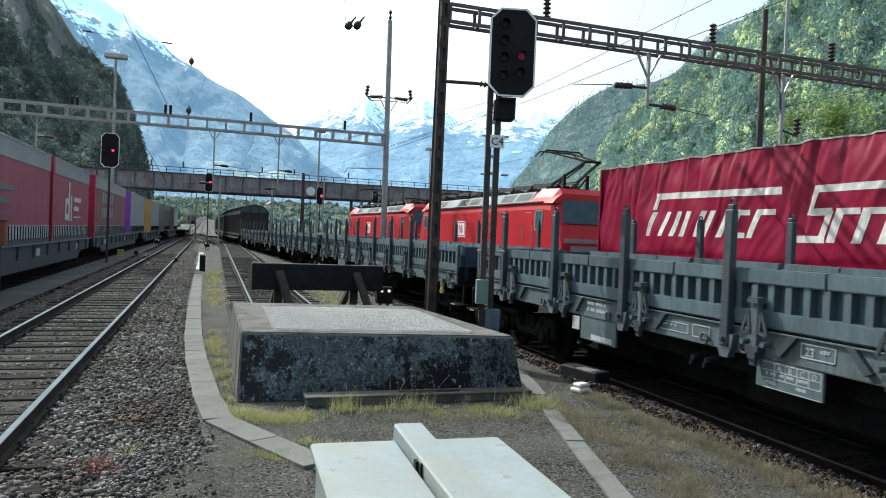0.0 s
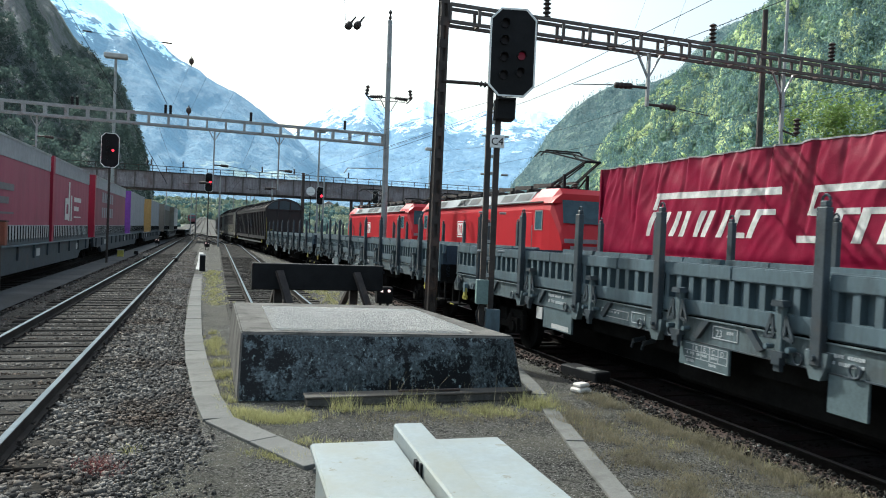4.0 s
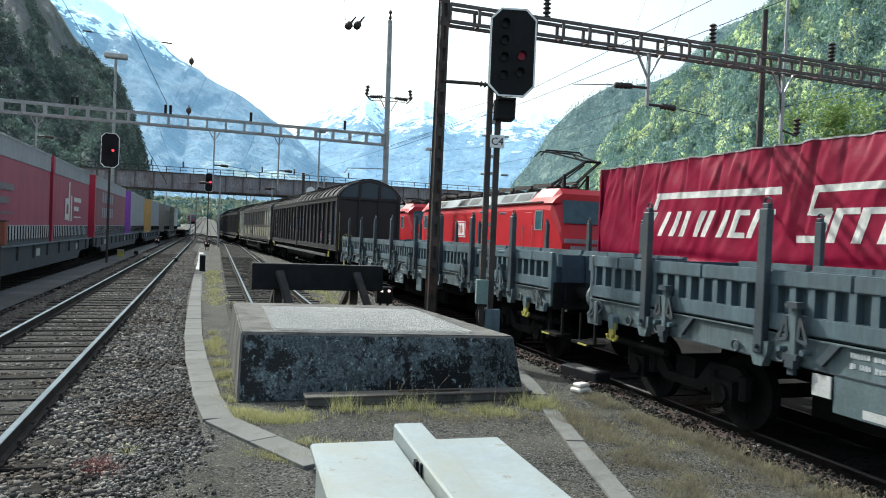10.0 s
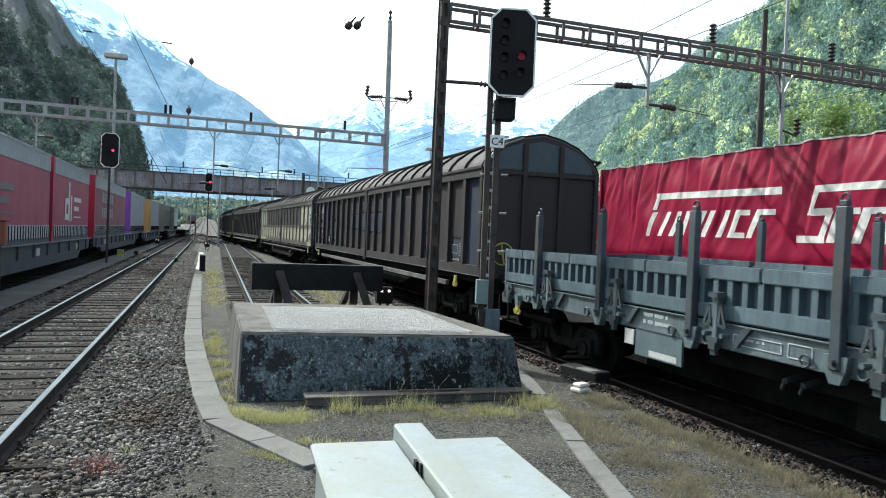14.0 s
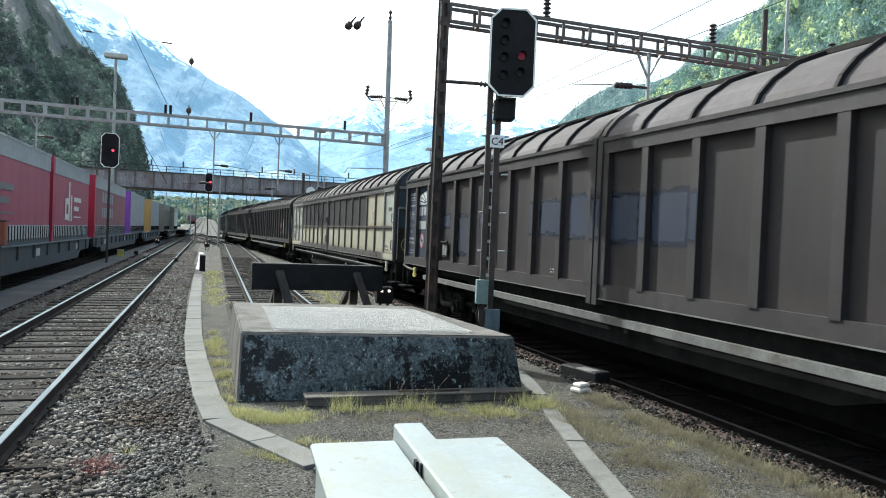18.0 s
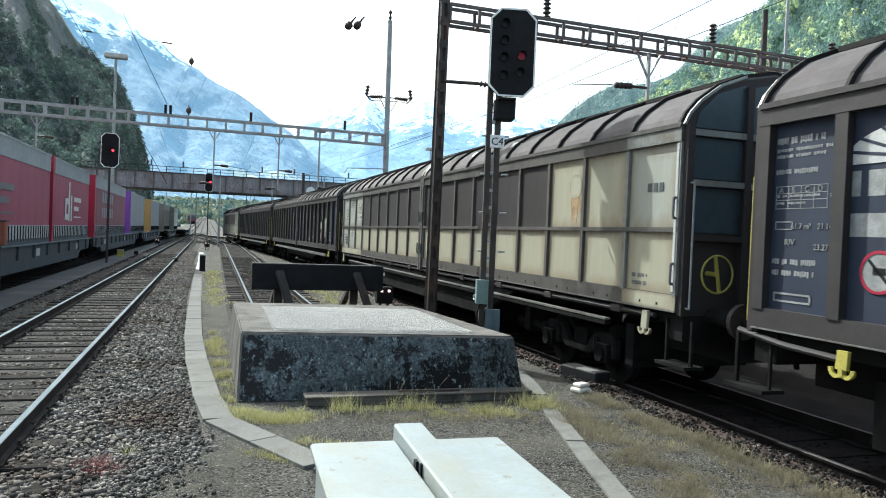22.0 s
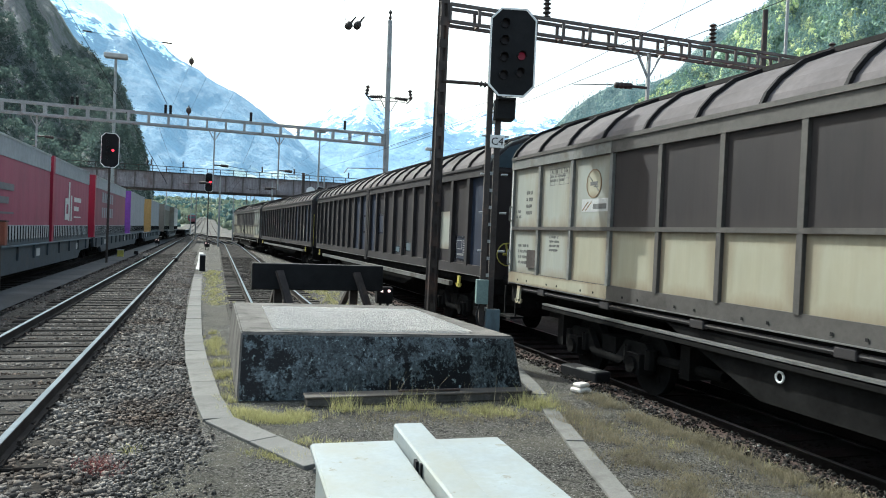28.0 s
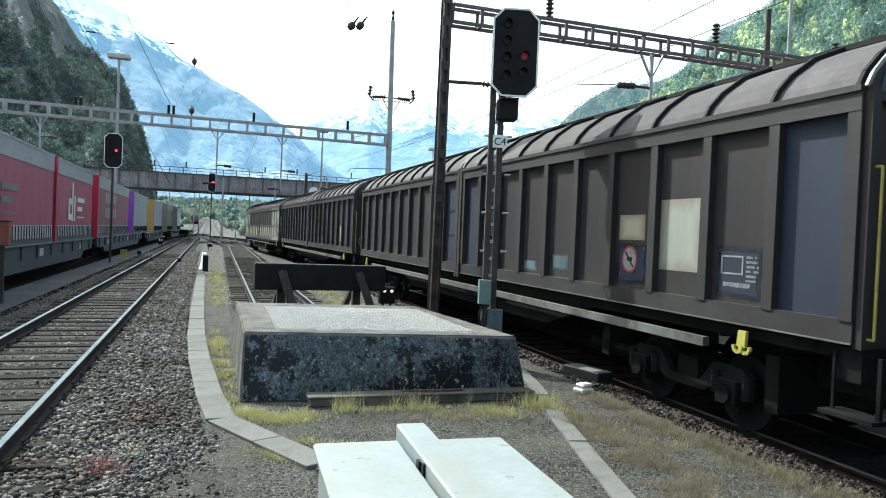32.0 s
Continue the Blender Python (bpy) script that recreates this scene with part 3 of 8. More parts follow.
# ---- buffer stop ----
def buffer_stop():
    t = thing("buffer_stop", "old dark timber buffer stop with two slanting steel legs", "buffer stop", pose(2.7, 18.0, -0.2, 0, 0, 0))
    bm = soft_box(-1.62, 1.62, -0.17, 0.17, 0.66, 1.30, 0.02)
    part("beam", bm, M["black"], t, "thick tarred timber beam")
    for x in (-0.95, 0.95):
        bm = bmesh.new()
        bar(bm, (x + 0.30, -0.75, 0), (x - 0.03, -0.2, 1.12), 0.2, 0.08)
        part("leg", bm, M["steel"], t)
        bm = bmesh.new()
        bar(bm, (x, 0.3, 0.9), (x, 1.9, 0.05), 0.14)
        part("brace", bm, M["steel"], t)
        part("post", B(x - 0.1, x + 0.1, 0.17, 0.36, 0, 1.25), M["steel"], t)


buffer_stop()


# ---- signals ----
def light_signal(at, w, h, lamps, red, label, post_h, lit="redlight", lattice=False, off=0.0, big=1.0):
    """A main signal: a board with hooded lamps on a post. lamps: (x, z) from the board's middle, red: the lit one."""
    t = thing("signal", label, "railway signal", at, group="light signals")
    c = min(w, h) * 0.22
    ox = off
    lamps = [(a + ox, b) for a, b in lamps]
    out = [(-w / 2, -h / 2 + c), (-w / 2 + c, -h / 2), (w / 2 - c, -h / 2), (w / 2, -h / 2 + c), (w / 2, h / 2 - c), (w / 2 - c, h / 2), (-w / 2 + c, h / 2), (-w / 2, h / 2 - c)]
    zc = post_h + h / 2
    bm = bmesh.new()
    extrude(bm, [(a + ox, zc + b) for a, b in out], -0.16, -0.12)
    bd = part("board", bm, M["black"], t, "matt black signal board")
    bm = bmesh.new()
    bw = 0.03 * w / 0.85
    k = len(out)
    q = []
    for s in (1.0, 1 - 2 * bw / w):
        q.append([[bm.verts.new((a * s + ox, yy, zc + b * (1 - 2 * bw / h if s < 1 else 1))) for a, b in out] for yy in (-0.172, -0.155)])
    for i in range(k):
        j = (i + 1) % k
        for a, b in ((q[0][0], q[1][0]), (q[1][0], q[1][1]), (q[1][1], q[0][1]), (q[0][1], q[0][0])):
            bm.faces.new((a[i], a[j], b[j], b[i]))
    part("border", bm, M["white"], bd, "white board edge")
    r = 0.085 * w / 0.85 * big
    for i, (x, z) in enumerate(lamps):
        bm = bmesh.new()
        cyl(bm, (x, -0.19, zc + z), (x, -0.165, zc + z), r, r, 14)
        part("lens", bm, M[lit] if i == red else M["lens"], bd, "lit red lens" if i == red else "unlit dark lens")
        bm = bmesh.new()
        for s in range(9):
            a0, a1 = math.pi * (s - 0.5) / 8 * 1.0, math.pi * (s + 0.5) / 8
            p = [(x + math.cos(a) * r * 1.15, zc + z + math.sin(a) * r * 1.15) for a in (a0, a1)]
            f = [bm.verts.new((p[0][0], -0.16, p[0][1])), bm.verts.new((p[1][0], -0.16, p[1][1])), bm.verts.new((p[1][0], -0.16 - r * 2.2, p[1][1])), bm.verts.new((p[0][0], -0.16 - r * 2.2, p[0][1]))]
            bm.faces.new(f)
        bmesh.ops.remove_doubles(bm, verts=bm.verts[:], dist=1e-4)
        bmesh.ops.solidify(bm, geom=bm.faces[:], thickness=0.006)
        part("hood", bm, M["black"], bd)
    part("case", B(ox - w * 0.36, ox + w * 0.36, -0.12, 0.12, zc - h * 0.42, zc + h * 0.42), M["black"], t, "black lamp case")
    bm = bmesh.new()
    if lattice:
        for x in (-0.082, 0.075):
            box(bm, x - 0.048, x + 0.052, -0.06, 0.06, 0, post_h + h * 0.8)
        ps = part("post", bm, M["steel"], t, "two-channel ladder post")
        for i in range(int(post_h / 0.31)):
            z = 0.5 + i * 0.31
            part("rung", B(-0.055, 0.055, -0.045, 0.03, z, z + 0.055), M["galv"], ps)
    else:
        cyl(bm, (0, 0, 0), (0, 0, post_h + h * 0.7), 0.06 if w > 0.5 else 0.05, None, 10)
        part("post", bm, M["steel"], t)
    return t


MAIN = [(-0.16, 0.50), (-0.16, 0.20), (0.16, -0.06), (-0.16, -0.10), (0.14, -0.36), (-0.16, -0.42)]
SIG = light_signal(pose(4.5815, 11.407, -0.06, 0, 0, -14) @ Matrix.Scale(0.935, 4), 0.84, 1.58, MAIN, 2, "tall railway signal with a black board, one faint red light", 4.70, "reddim", True, 0.27, 0.8)
part("foot", soft_box(-0.2, 0.2, -0.2, 0.2, -0.22, 0.06, 0.02), M["concrete"], SIG, "grey concrete signal foot")
ax = part("auxiliary_lamp", soft_box(0.0, 0.36, -0.22, 0.14, 4.28, 4.66, 0.02), M["black"], SIG, "square black auxiliary lamp box")
part("visor", B(0.02, 0.34, -0.34, -0.22, 4.62, 4.65), M["black"], ax)
pt = part("number_plate", soft_box(-0.06, 0.20, -0.09, -0.07, 3.78, 4.01, 0.004), M["white"], SIG, "white plate with black characters C4")


def letters(text, size, parent, at, material, name="lettering"):
    cu = bpy.data.curves.new("lettering", "FONT")
    cu.body, cu.size, cu.extrude, cu.resolution_u = text, size, 0.003, 3
    me = bpy.data.meshes.new_from_object(new("tmp", cu))
    bpy.data.objects.remove(bpy.data.objects["tmp"])
    me.materials.clear()
    me.materials.append(material)
    return part(name, me, None, parent, at=at)


letters("C4", 0.19, pt, pose(-0.045, -0.095, 3.83, 90, 0, 0), M["black"])
bm = B(-0.21, 0.0, -0.26, -0.04, 0.95, 1.38)
part("relay_box", bm, M["galv"], SIG, "small green-grey relay box").data.materials[0] = mat("relay_green", (0.13, 0.19, 0.18), 0.5, var=0.15)
part("junction_box", soft_box(-0.02, 0.24, -0.2, -0.03, 0.42, 0.85, 0.01), M["wgrey"], SIG, "grey-blue junction box")
for i, x in enumerate((-0.2, 0.18)):
    for z in (1.9, 2.6, 3.3, 4.0):
        bm = bmesh.new()
        cyl(bm, (x, 0, z), (x + 0.12, 0.0, z), 0.02)
        part("step_bracket", bm, M["galv"], SIG)
bm = bmesh.new()
pts = [(-0.14, -0.2, 0.95), (-0.2, -0.24, 0.75), (-0.16, -0.24, 0.58), (0.0, -0.2, 0.5), (0.02, -0.2, 0.5)]
for a, b in zip(pts, pts[1:]):
    cyl(bm, a, b, 0.018)
part("cable", bm, M["black"], SIG, "looped black cable")
lp = thing("trackside_post", "rusty red trackside box on a dark steel post", "post", pose(-4.80, 20.0, -0.16))
part("box", soft_box(-0.17, 0.17, -0.12, 0.12, 1.42, 2.0, 0.02), M["tiles"], lp, "faded orange-red box").data.materials[0] = mat("faded_orange_red", (0.24, 0.075, 0.045), 0.7, var=0.25, scale=3)
part("post", B(-0.06, 0.06, -0.05, 0.05, 0, 1.42), M["steel"], lp), part("cap", B(-0.19, 0.19, -0.14, 0.14, 2.0, 2.03), M["steel"], lp)
FAR = [(-0.13, 0.45), (-0.13, 0.15), (0.13, 0.0), (-0.13, -0.15), (-0.13, -0.42)]
light_signal(pose(-4.8, 40.3, -0.2, 0, 0, 6), 0.86, 1.75, FAR, 2, "railway signal showing red on a thin post beside trailers", 4.9, big=0.75)
light_signal(pose(0.10, 80.0, -0.2, 0, 0, 0), 0.82, 2.0, FAR, 2, "distant railway signal showing red", 5.7, big=1.9)
light_signal(pose(11.86, 80.0, -0.2, 0, 0, -8), 0.82, 2.0, FAR, 2, "distant railway signal showing red beyond the flat wagons", 4.95, big=1.9)
light_signal(pose(20.8, 92.0, -0.2, 0, 0, -8), 0.8, 1.7, FAR, 2, "distant dark railway signal above the locos", 5.9, "lens")


# ---- catenary masts and beams ----
def lattice_beam(t, a, b, h, w, step, material, thick=1.0):
    """A Vierendeel beam: top and bottom chords in pairs with upright battens."""
    a, b = Vector(a), Vector(b)
    d = (b - a).normalized()
    side = Vector((-d.y, d.x, 0)) * (w / 2)
    for z in (0, h):
        bm = bmesh.new()
        for s in (-1, 1):
            bar(bm, a + side * s + Vector((0, 0, z)), b + side * s + Vector((0, 0, z)), 0.09 * thick, 0.10 * thick)
        part("chord", bm, material, t)
    k = int((b - a).length / step)
    for i in range(k + 1):
        p = a + d * (i * step)
        bm = bmesh.new()
        for s in (-1, 1):
            bar(bm, p + side * s, p + side * s + Vector((0, 0, h)), 0.10 * thick, 0.06 * thick)
        bar(bm, p - side, p + side, 0.06)
        part("batten", bm, material, t)


def insulator(bm, a, b, r=0.07, n=5, seg=9, waist=0.5):
    """A ribbed insulator turned in one piece from a to b; waist: how slim it is between its ribs."""
    a, b = Vector(a), Vector(b)
    d = b - a
    u = d.orthogonal().normalized()
    v = d.normalized().cross(u)
    prof = [(0.0, 0.3)]
    for i in range(n):
        prof += [((i + 0.15) / n, waist), ((i + 0.45) / n, 1.0), ((i + 0.6) / n, 0.95), ((i + 0.85) / n, waist)]
    prof.append((1.0, 0.3))
    rings = [[bm.verts.new(a + d * f + (u * math.cos(math.tau * k / seg) + v * math.sin(math.tau * k / seg)) * r * q) for k in range(seg)] for f, q in prof]
    for p, q in zip(rings, rings[1:]):
        for k in range(seg):
            bm.faces.new((p[k], p[(k + 1) % seg], q[(k + 1) % seg], q[k]))
    bm.faces.new(rings[0][::-1]), bm.faces.new(rings[-1])


def hanger(t, x, y, z, drop, material, arm=0):
    """A drop post under a beam, with its Y struts and a steady arm."""
    bm = bmesh.new()
    bar(bm, (x, y, z), (x, y, z - drop), 0.075)
    for s in (-1, 1):
        bar(bm, (x + s * 0.34, y, z), (x, y, z - 0.62), 0.045)
    hp = part("drop_post", bm, material, t)
    for k, zz in ((arm, z - drop * 0.65), (-arm * 0.9, z - drop + 0.05)):
        if not arm:
            break
        bm = bmesh.new()
        cyl(bm, (x, y, zz), (x + k * 0.5, y, zz), 0.035)
        part("steady_arm", bm, M["steel"], hp)
        bm = bmesh.new()
        insulator(bm, (x + k * 0.45, y, zz), (x + k * 0.95, y, zz - 0.02), 0.082, 4, 10, 0.86)
        part("insulator", bm, M["steel"], hp)
        bm = bmesh.new()
        cyl(bm, (x + k, y, zz - 0.02), (x + k * 2.1, y, zz - 0.12), 0.012, None, 5)
        part("tie_wire", bm, M["steel"], hp)


G1 = thing("catenary_gantry", "dark brown steel catenary gantry with a tall lattice mast", "catenary gantry")
bm = bmesh.new()
for dx, dy in ((-0.075, -0.11), (0.075, -0.11), (-0.075, 0.11), (0.075, 0.11)):
    bar(bm, (4.93 + dx, 15.7 + dy, -0.3), (4.97 + dx * 0.85, 15.7 + dy * 0.85, 7.9), 0.065)
ms = part("mast", bm, M["steel"], G1, "dark riveted steel mast")
for i in range(16):
    z = 0.2 + i * 0.5
    part("batten_plate", B(4.85, 5.03, 15.565, 15.585, z, z + 0.2), M["steel"], ms)
bm = B(4.90, 4.98, 15.62, 15.78, -0.2, 7.85)
part("mast_web", bm, M["steel"], ms)
bm = bmesh.new()
cyl(bm, (5.0, 15.6, 5.45), (5.75, 15.3, 5.42), 0.04), insulator(bm, (5.75, 15.3, 5.42), (6.2, 15.2, 5.38))
part("bracket_arm", bm, M["steel"], ms)
lattice_beam(G1, (5.1, 15.8, 6.83), (24.0, 15.8, 6.71), 0.39, 0.34, 0.72, M["beamg"], 0.72)
hanger(G1, 10.5, 15.8, 6.76, 1.32, M["galv"], -1.0)
hanger(G1, 14.75, 15.8, 6.72, 1.55, M["galv"])
bm = bmesh.new()
insulator(bm, (15.31, 15.8, 5.12), (15.31, 15.8, 5.58), 0.10, 4)
part("hanging_insulator", bm, M["steel"], G1, "dark ribbed insulator")
bm = bmesh.new()
bar(bm, (14.75, 15.8, 5.22), (15.31, 15.8, 5.08), 0.04), bar(bm, (14.62, 15.8, 6.72), (14.76, 15.8, 5.3), 0.035)
part("drop_rod", bm, M["steel"], G1)
for x in (7.6, 12.4, 16.4):
    bm = bmesh.new()
    insulator(bm, (x, 15.8, 7.25), (x, 15.8, 7.78), 0.1, 5)
    part("post_insulator", bm, M["steel"], G1, "brown ribbed insulator")

G2 = thing("catenary_gantry", "long grey steel catenary gantry spanning several tracks", "catenary gantry")
lattice_beam(G2, (-22, 40, 7.15), (9.4, 40, 6.95), 0.55, 0.45, 0.95, M["galv"])
for x, d in ((-8.1, 1.6), (0.25, 2.9), (3.6, 3.0)):
    hanger(G2, x, 40, 7.05, d, M["galv"], 0.8)
for x in (-6.56, -6.33, -2.21, -1.97, 2.07, 7.15):
    bm = bmesh.new()
    insulator(bm, (x, 40, 7.62), (x, 40, 8.12), 0.085, 4, 9, 0.75)
    part("post_insulator", bm, M["black"], G2, "dark ribbed insulator")
bm = bmesh.new()
cyl(bm, (9.62, 40, -0.4), (9.5, 40, 14.0), 0.19, 0.13, 10)
gm = part("mast", bm, M["galv"], G2, "tall tapering steel mast")
bm = bmesh.new()
bar(bm, (8.35, 40.15, 9.62), (10.8, 39.85, 9.66), 0.06), bar(bm, (8.6, 40.15, 9.42), (10.5, 39.85, 9.45), 0.04)
part("crossarm", bm, M["steel"], gm, "dark steel crossarm")
for s in (-1, 1):
    for a, b, r, k in (((1.30, 9.66), (1.22, 10.22), 0.13, 3), ((0.35, 9.66), (1.1, 9.60), 0.13, 6)):
        bm = bmesh.new()
        insulator(bm, (9.6 + s * a[0], 40, a[1]), (9.6 + s * b[0], 40, b[1]), r, k)
        part("insulator", bm, M["steel"], gm)
    bm = bmesh.new()
    bar(bm, (9.6 + s * 1.30, 40, 9.66), (9.6 + s * 1.05, 40, 9.40), 0.07), bar(bm, (9.6 + s * 0.15, 40, 8.9), (9.6 + s * 0.5, 40, 9.55), 0.04)
    part("bracket", bm, M["steel"], gm)
bm = bmesh.new()
insulator(bm, (9.5, 40, 14.0), (9.5, 40, 14.6), 0.10, 2)
part("insulator", bm, M["steel"], gm)
bm = bmesh.new()
bar(bm, (9.6, 40, 6.9), (8.6, 40, 7.0), 0.1), bar(bm, (9.6, 40, 5.6), (7.4, 40, 5.5), 0.05), bar(bm, (7.4, 40, 5.5), (7.2, 40, 5.2), 0.05)
part("bracket", bm, M["galv"], gm)


def pole(x, y, h, r, label, lamp=0, mt="galv", base=-0.5):
    t = thing("yard_pole" if not lamp else "floodlight_pole", label, "pole", pose(x, y, base))
    bm = bmesh.new()
    cyl(bm, (0, 0, 0), (0, 0, h), r, r * 0.6, 10)
    part("shaft", bm, M[mt], t)
    if lamp:
        hd = part("lamp_head", soft_box(-lamp * 1.08, lamp * 1.08, -0.5, 0.5, h - 0.10, h + 0.36, 0.08), M["labelw"], t, "long pale floodlight housing")
        for s in (-0.72, -0.24, 0.24, 0.72):
            part("lamp_glass", B(s * lamp - 0.2 * lamp, s * lamp + 0.2 * lamp, -0.42, 0.42, h - 0.13, h - 0.10), M["galv"], hd)
    return t


pole(-9.5, 82, 19.5, 0.22, "tall slim floodlight pole with a flat lamp head", 1.05)
pole(13.3, 92, 15.0, 0.16, "slim floodlight pole beyond the bridge", 0.7)
pole(36.0, 118, 17, 0.16, "slim floodlight pole behind the locos", 0.8)
pole(19.4, 21.8, 11.3, 0.16, "weathered dark lattice pole behind the red container", 0, "steel")
pole(20.4, 21.8, 12.5, 0.09, "thin grey pole behind the red container", 0, "galv")
for x, y, h in ((1.2, 78, 7.5), (6.3, 76, 7.2), (11.3, 74, 8.0), (4.0, 120, 8.5), (7.5, 125, 8.0), (9.5, 112, 8.5), (14.0, 112, 9), (-6.0, 118, 10), (2.2, 135, 9), (-1.5, 110, 7.5), (5.2, 104, 7.0), (0.2, 140, 8), (8.2, 150, 9), (12.5, 128, 9), (-3.0, 150, 9)):
    pole(x, y, h, 0.11, "slim grey catenary post near the road bridge")

# wires
wires = thing("catenary_wires", "thin dark overhead contact and carrier wires", "wires")


def wire(a, b, sag=0.0, r=0.006, seg=10):
    bm = bmesh.new()
    a, b = Vector(a), Vector(b)
    side = (b - a).cross(Vector((0, 0, 1))).normalized() * r
    up = Vector((0, 0, r))
    last = None
    for i in range(seg + 1):
        c = a.lerp(b, i / seg) - Vector((0, 0, sag * 4 * (i / seg) * (1 - i / seg)))
        now = [bm.verts.new(c + q) for q in (side, up, -side, -up)]
        if last:
            for j in range(4):
                bm.faces.new((last[j], last[(j + 1) % 4], now[(j + 1) % 4], now[j]))
        last = now
    part("wire", bm, M["black"], wires)


for x0, x1, z in ((track_x(40) - 0.2, track_x(99), 5.5), (12.9, 11.0, 5.5), (-2.5, -2.4, 5.5), (-6.9, -6.7, 5.5), (2.3, 2.2, 5.5)):
    wire((x0, 40, z), (x1, 99, z), 0.05, 0.007), wire((x0, 40, z + 1.4), (x1, 99, z + 1.4), 0.8, 0.006)
wire((7.2, 15.8, 5.25), (track_x(40) - 0.2, 40, 5.5), 0.03), wire((7.2, 15.8, 5.5), (track_x(40) - 0.2, 40, 6.9), 0.1)
wire((7.1, -20, 5.3), (7.2, 15.8, 5.25), 0.0), wire((7.1, -20, 6.6), (7.2, 15.8, 5.5), 0.0)
wire((13.5, 15.8, 5.5), (12.9, 40, 5.5), 0.03), wire((13.5, 15.8, 6.8), (12.9, 40, 6.9), 0.5)
wire((13.7, -20, 5.5), (13.5, 15.8, 5.5), 0.03)
wire((9.94, 15.6, 7.3), (10.8, 15.6, 9.4), -0.1, 0.007), wire((11.05, 15.6, 7.3), (12.0, 15.6, 9.6), -0.1, 0.007)
wire((9.5, 40, 6.82), (16.9, 40, 10.1), 0.1, 0.012), wire((9.5, 40, 6.59), (16.9, 40, 9.9), 0.1, 0.012), wire((9.32, 39.9, 9.4), (9.0, 39.9, 4.6), 0.0, 0.014, 2)
for xa, za, xb, zb, r in ((-10.0, 17.7, -2.0, 4.0, 0.03), (-7.3, 18.2, -2.14, 8.14, 0.03), (-1.71, 13.99, -1.95, 8.07, 0.012), (-0.28, 12.62, -1.89, 8.07, 0.012), (0.75, 12.21, -1.08, 7.74, 0.012), (2.42, 11.89, 0.13, 6.87, 0.012), (-6.23, 11.40, -2.02, 11.27, 0.009)):
    wire((xa, 40, za), (xb, 40, zb), 0.0, r, 2)
for xa, xb, z in ((-6.2, -5.75, 11.40), (-2.5, -2.0, 11.28)):
    si = thing("span_insulator", "slim dark insulator in a span wire", "insulator", group="span wire insulators")
    bm = bmesh.new()
    insulator(bm, (xa, 39.95, z), (xb, 39.95, z - 0.01), 0.045, 3, 8, 0.8)
    part("insulator_rod", bm, M["black"], si)
iw = thing("strain_insulator", "pair of dark strain insulators on an overhead wire", "insulator")
for x, z in ((3.78, 8.03), (4.04, 8.07)):
    bm = bmesh.new()
    for (f0, r0), (f1, r1) in zip(((0, 0.02), (0.06, 0.09), (0.22, 0.115), (0.42, 0.10), (0.52, 0.035)), ((0.06, 0.09), (0.22, 0.115), (0.42, 0.10), (0.52, 0.035), (0.95, 0.02))):
        cyl(bm, (x + f0 * 0.30, 21.6, z + f0 * 0.42), (x + f1 * 0.30, 21.6, z + f1 * 0.42), r0, r1, 12)
    part("insulator_bell", bm, M["steel"], iw)
wire((4.33, 21.6, 8.47), (9.5, 40, 13.9), 0.1, 0.006), wire((3.78, 21.6, 8.03), (0.0, 4, 11.0), 0.1, 0.006)

for x, z in ((-1.03, 10.46), (-1.08, 7.90)):
    wi = thing("wire_weight", "small dark round insulator hanging in the catenary wires", "insulator", pose(x, 39.9, z), group="round wire insulators")
    bm = bmesh.new()
    bmesh.ops.create_icosphere(bm, subdivisions=2, radius=0.16)
    bmesh.ops.scale(bm, vec=(0.85, 0.85, 1.15), verts=bm.verts)
    part("body", bm, M["steel"], wi, smooth=True)
    bm = bmesh.new()
    cyl(bm, (0, 0, -0.26), (0, 0, 0.26), 0.03)
    part("pin", bm, M["steel"], wi)

# ---- the road bridge ----
def road_bridge():
    t = thing("road_bridge", "old steel girder road bridge with faded reddish-grey plates and a railing", "bridge", pose(0, 99, 0))
    x0, x1, zb, zt = -45.0, 70.0, 6.45, 8.52
    gd = part("girder", B(x0, x1, -0.1, 0.1, zb, zt), M["bridge"], t)
    part("flange", B(x0, x1, -0.3, 0.3, zb - 0.08, zb), M["steel"], gd), part("flange", B(x0, x1, -0.3, 0.3, zt, zt + 0.08), M["steel"], gd)
    st = mesh_of("stiffener", B(-0.07, 0.07, -0.3, -0.1, zb, zt), M["beamg"])
    for i in range(int((x1 - x0) / 2.2)):
        part("stiffener", st, None, gd, at=pose(x0 + 1 + i * 2.2, 0, 0))
    part("deck", B(x0, x1, 0.1, 8.0, zt - 0.4, zt + 0.06), M["concrete"], t)
    part("girder", B(x0, x1, 8.0, 8.2, zb, zt), M["bridge"], t)
    bm = B(x0, x1, -0.34, -0.28, zt + 0.74, zt + 0.82)
    box(bm, x0, x1, -0.33, -0.29, zt + 0.38, zt + 0.42)
    rl = part("railing", bm, M["steel"], t)
    ps = mesh_of("railing_post", B(-0.04, 0.04, -0.34, -0.28, zt, zt + 0.82), M["steel"])
    for i in range(int((x1 - x0) / 1.65)):
        part("railing_post", ps, None, rl, at=pose(x0 + 0.3 + i * 1.65, 0, 0))
    for x in (-22.0, 20.5, 42):
        for y in (0.2, 7.8):
            bm = bmesh.new()
            cyl(bm, (x, y, -0.6), (x, y, zb), 0.22)
            part("pier", bm, M["bridge"], t)
    part("abutment", B(x0 - 6, x0, -1, 9, -0.6, zt), M["concrete"], t)
    part("abutment", B(x1, x1 + 6, -1, 9, -0.6, zt), M["concrete"], t)


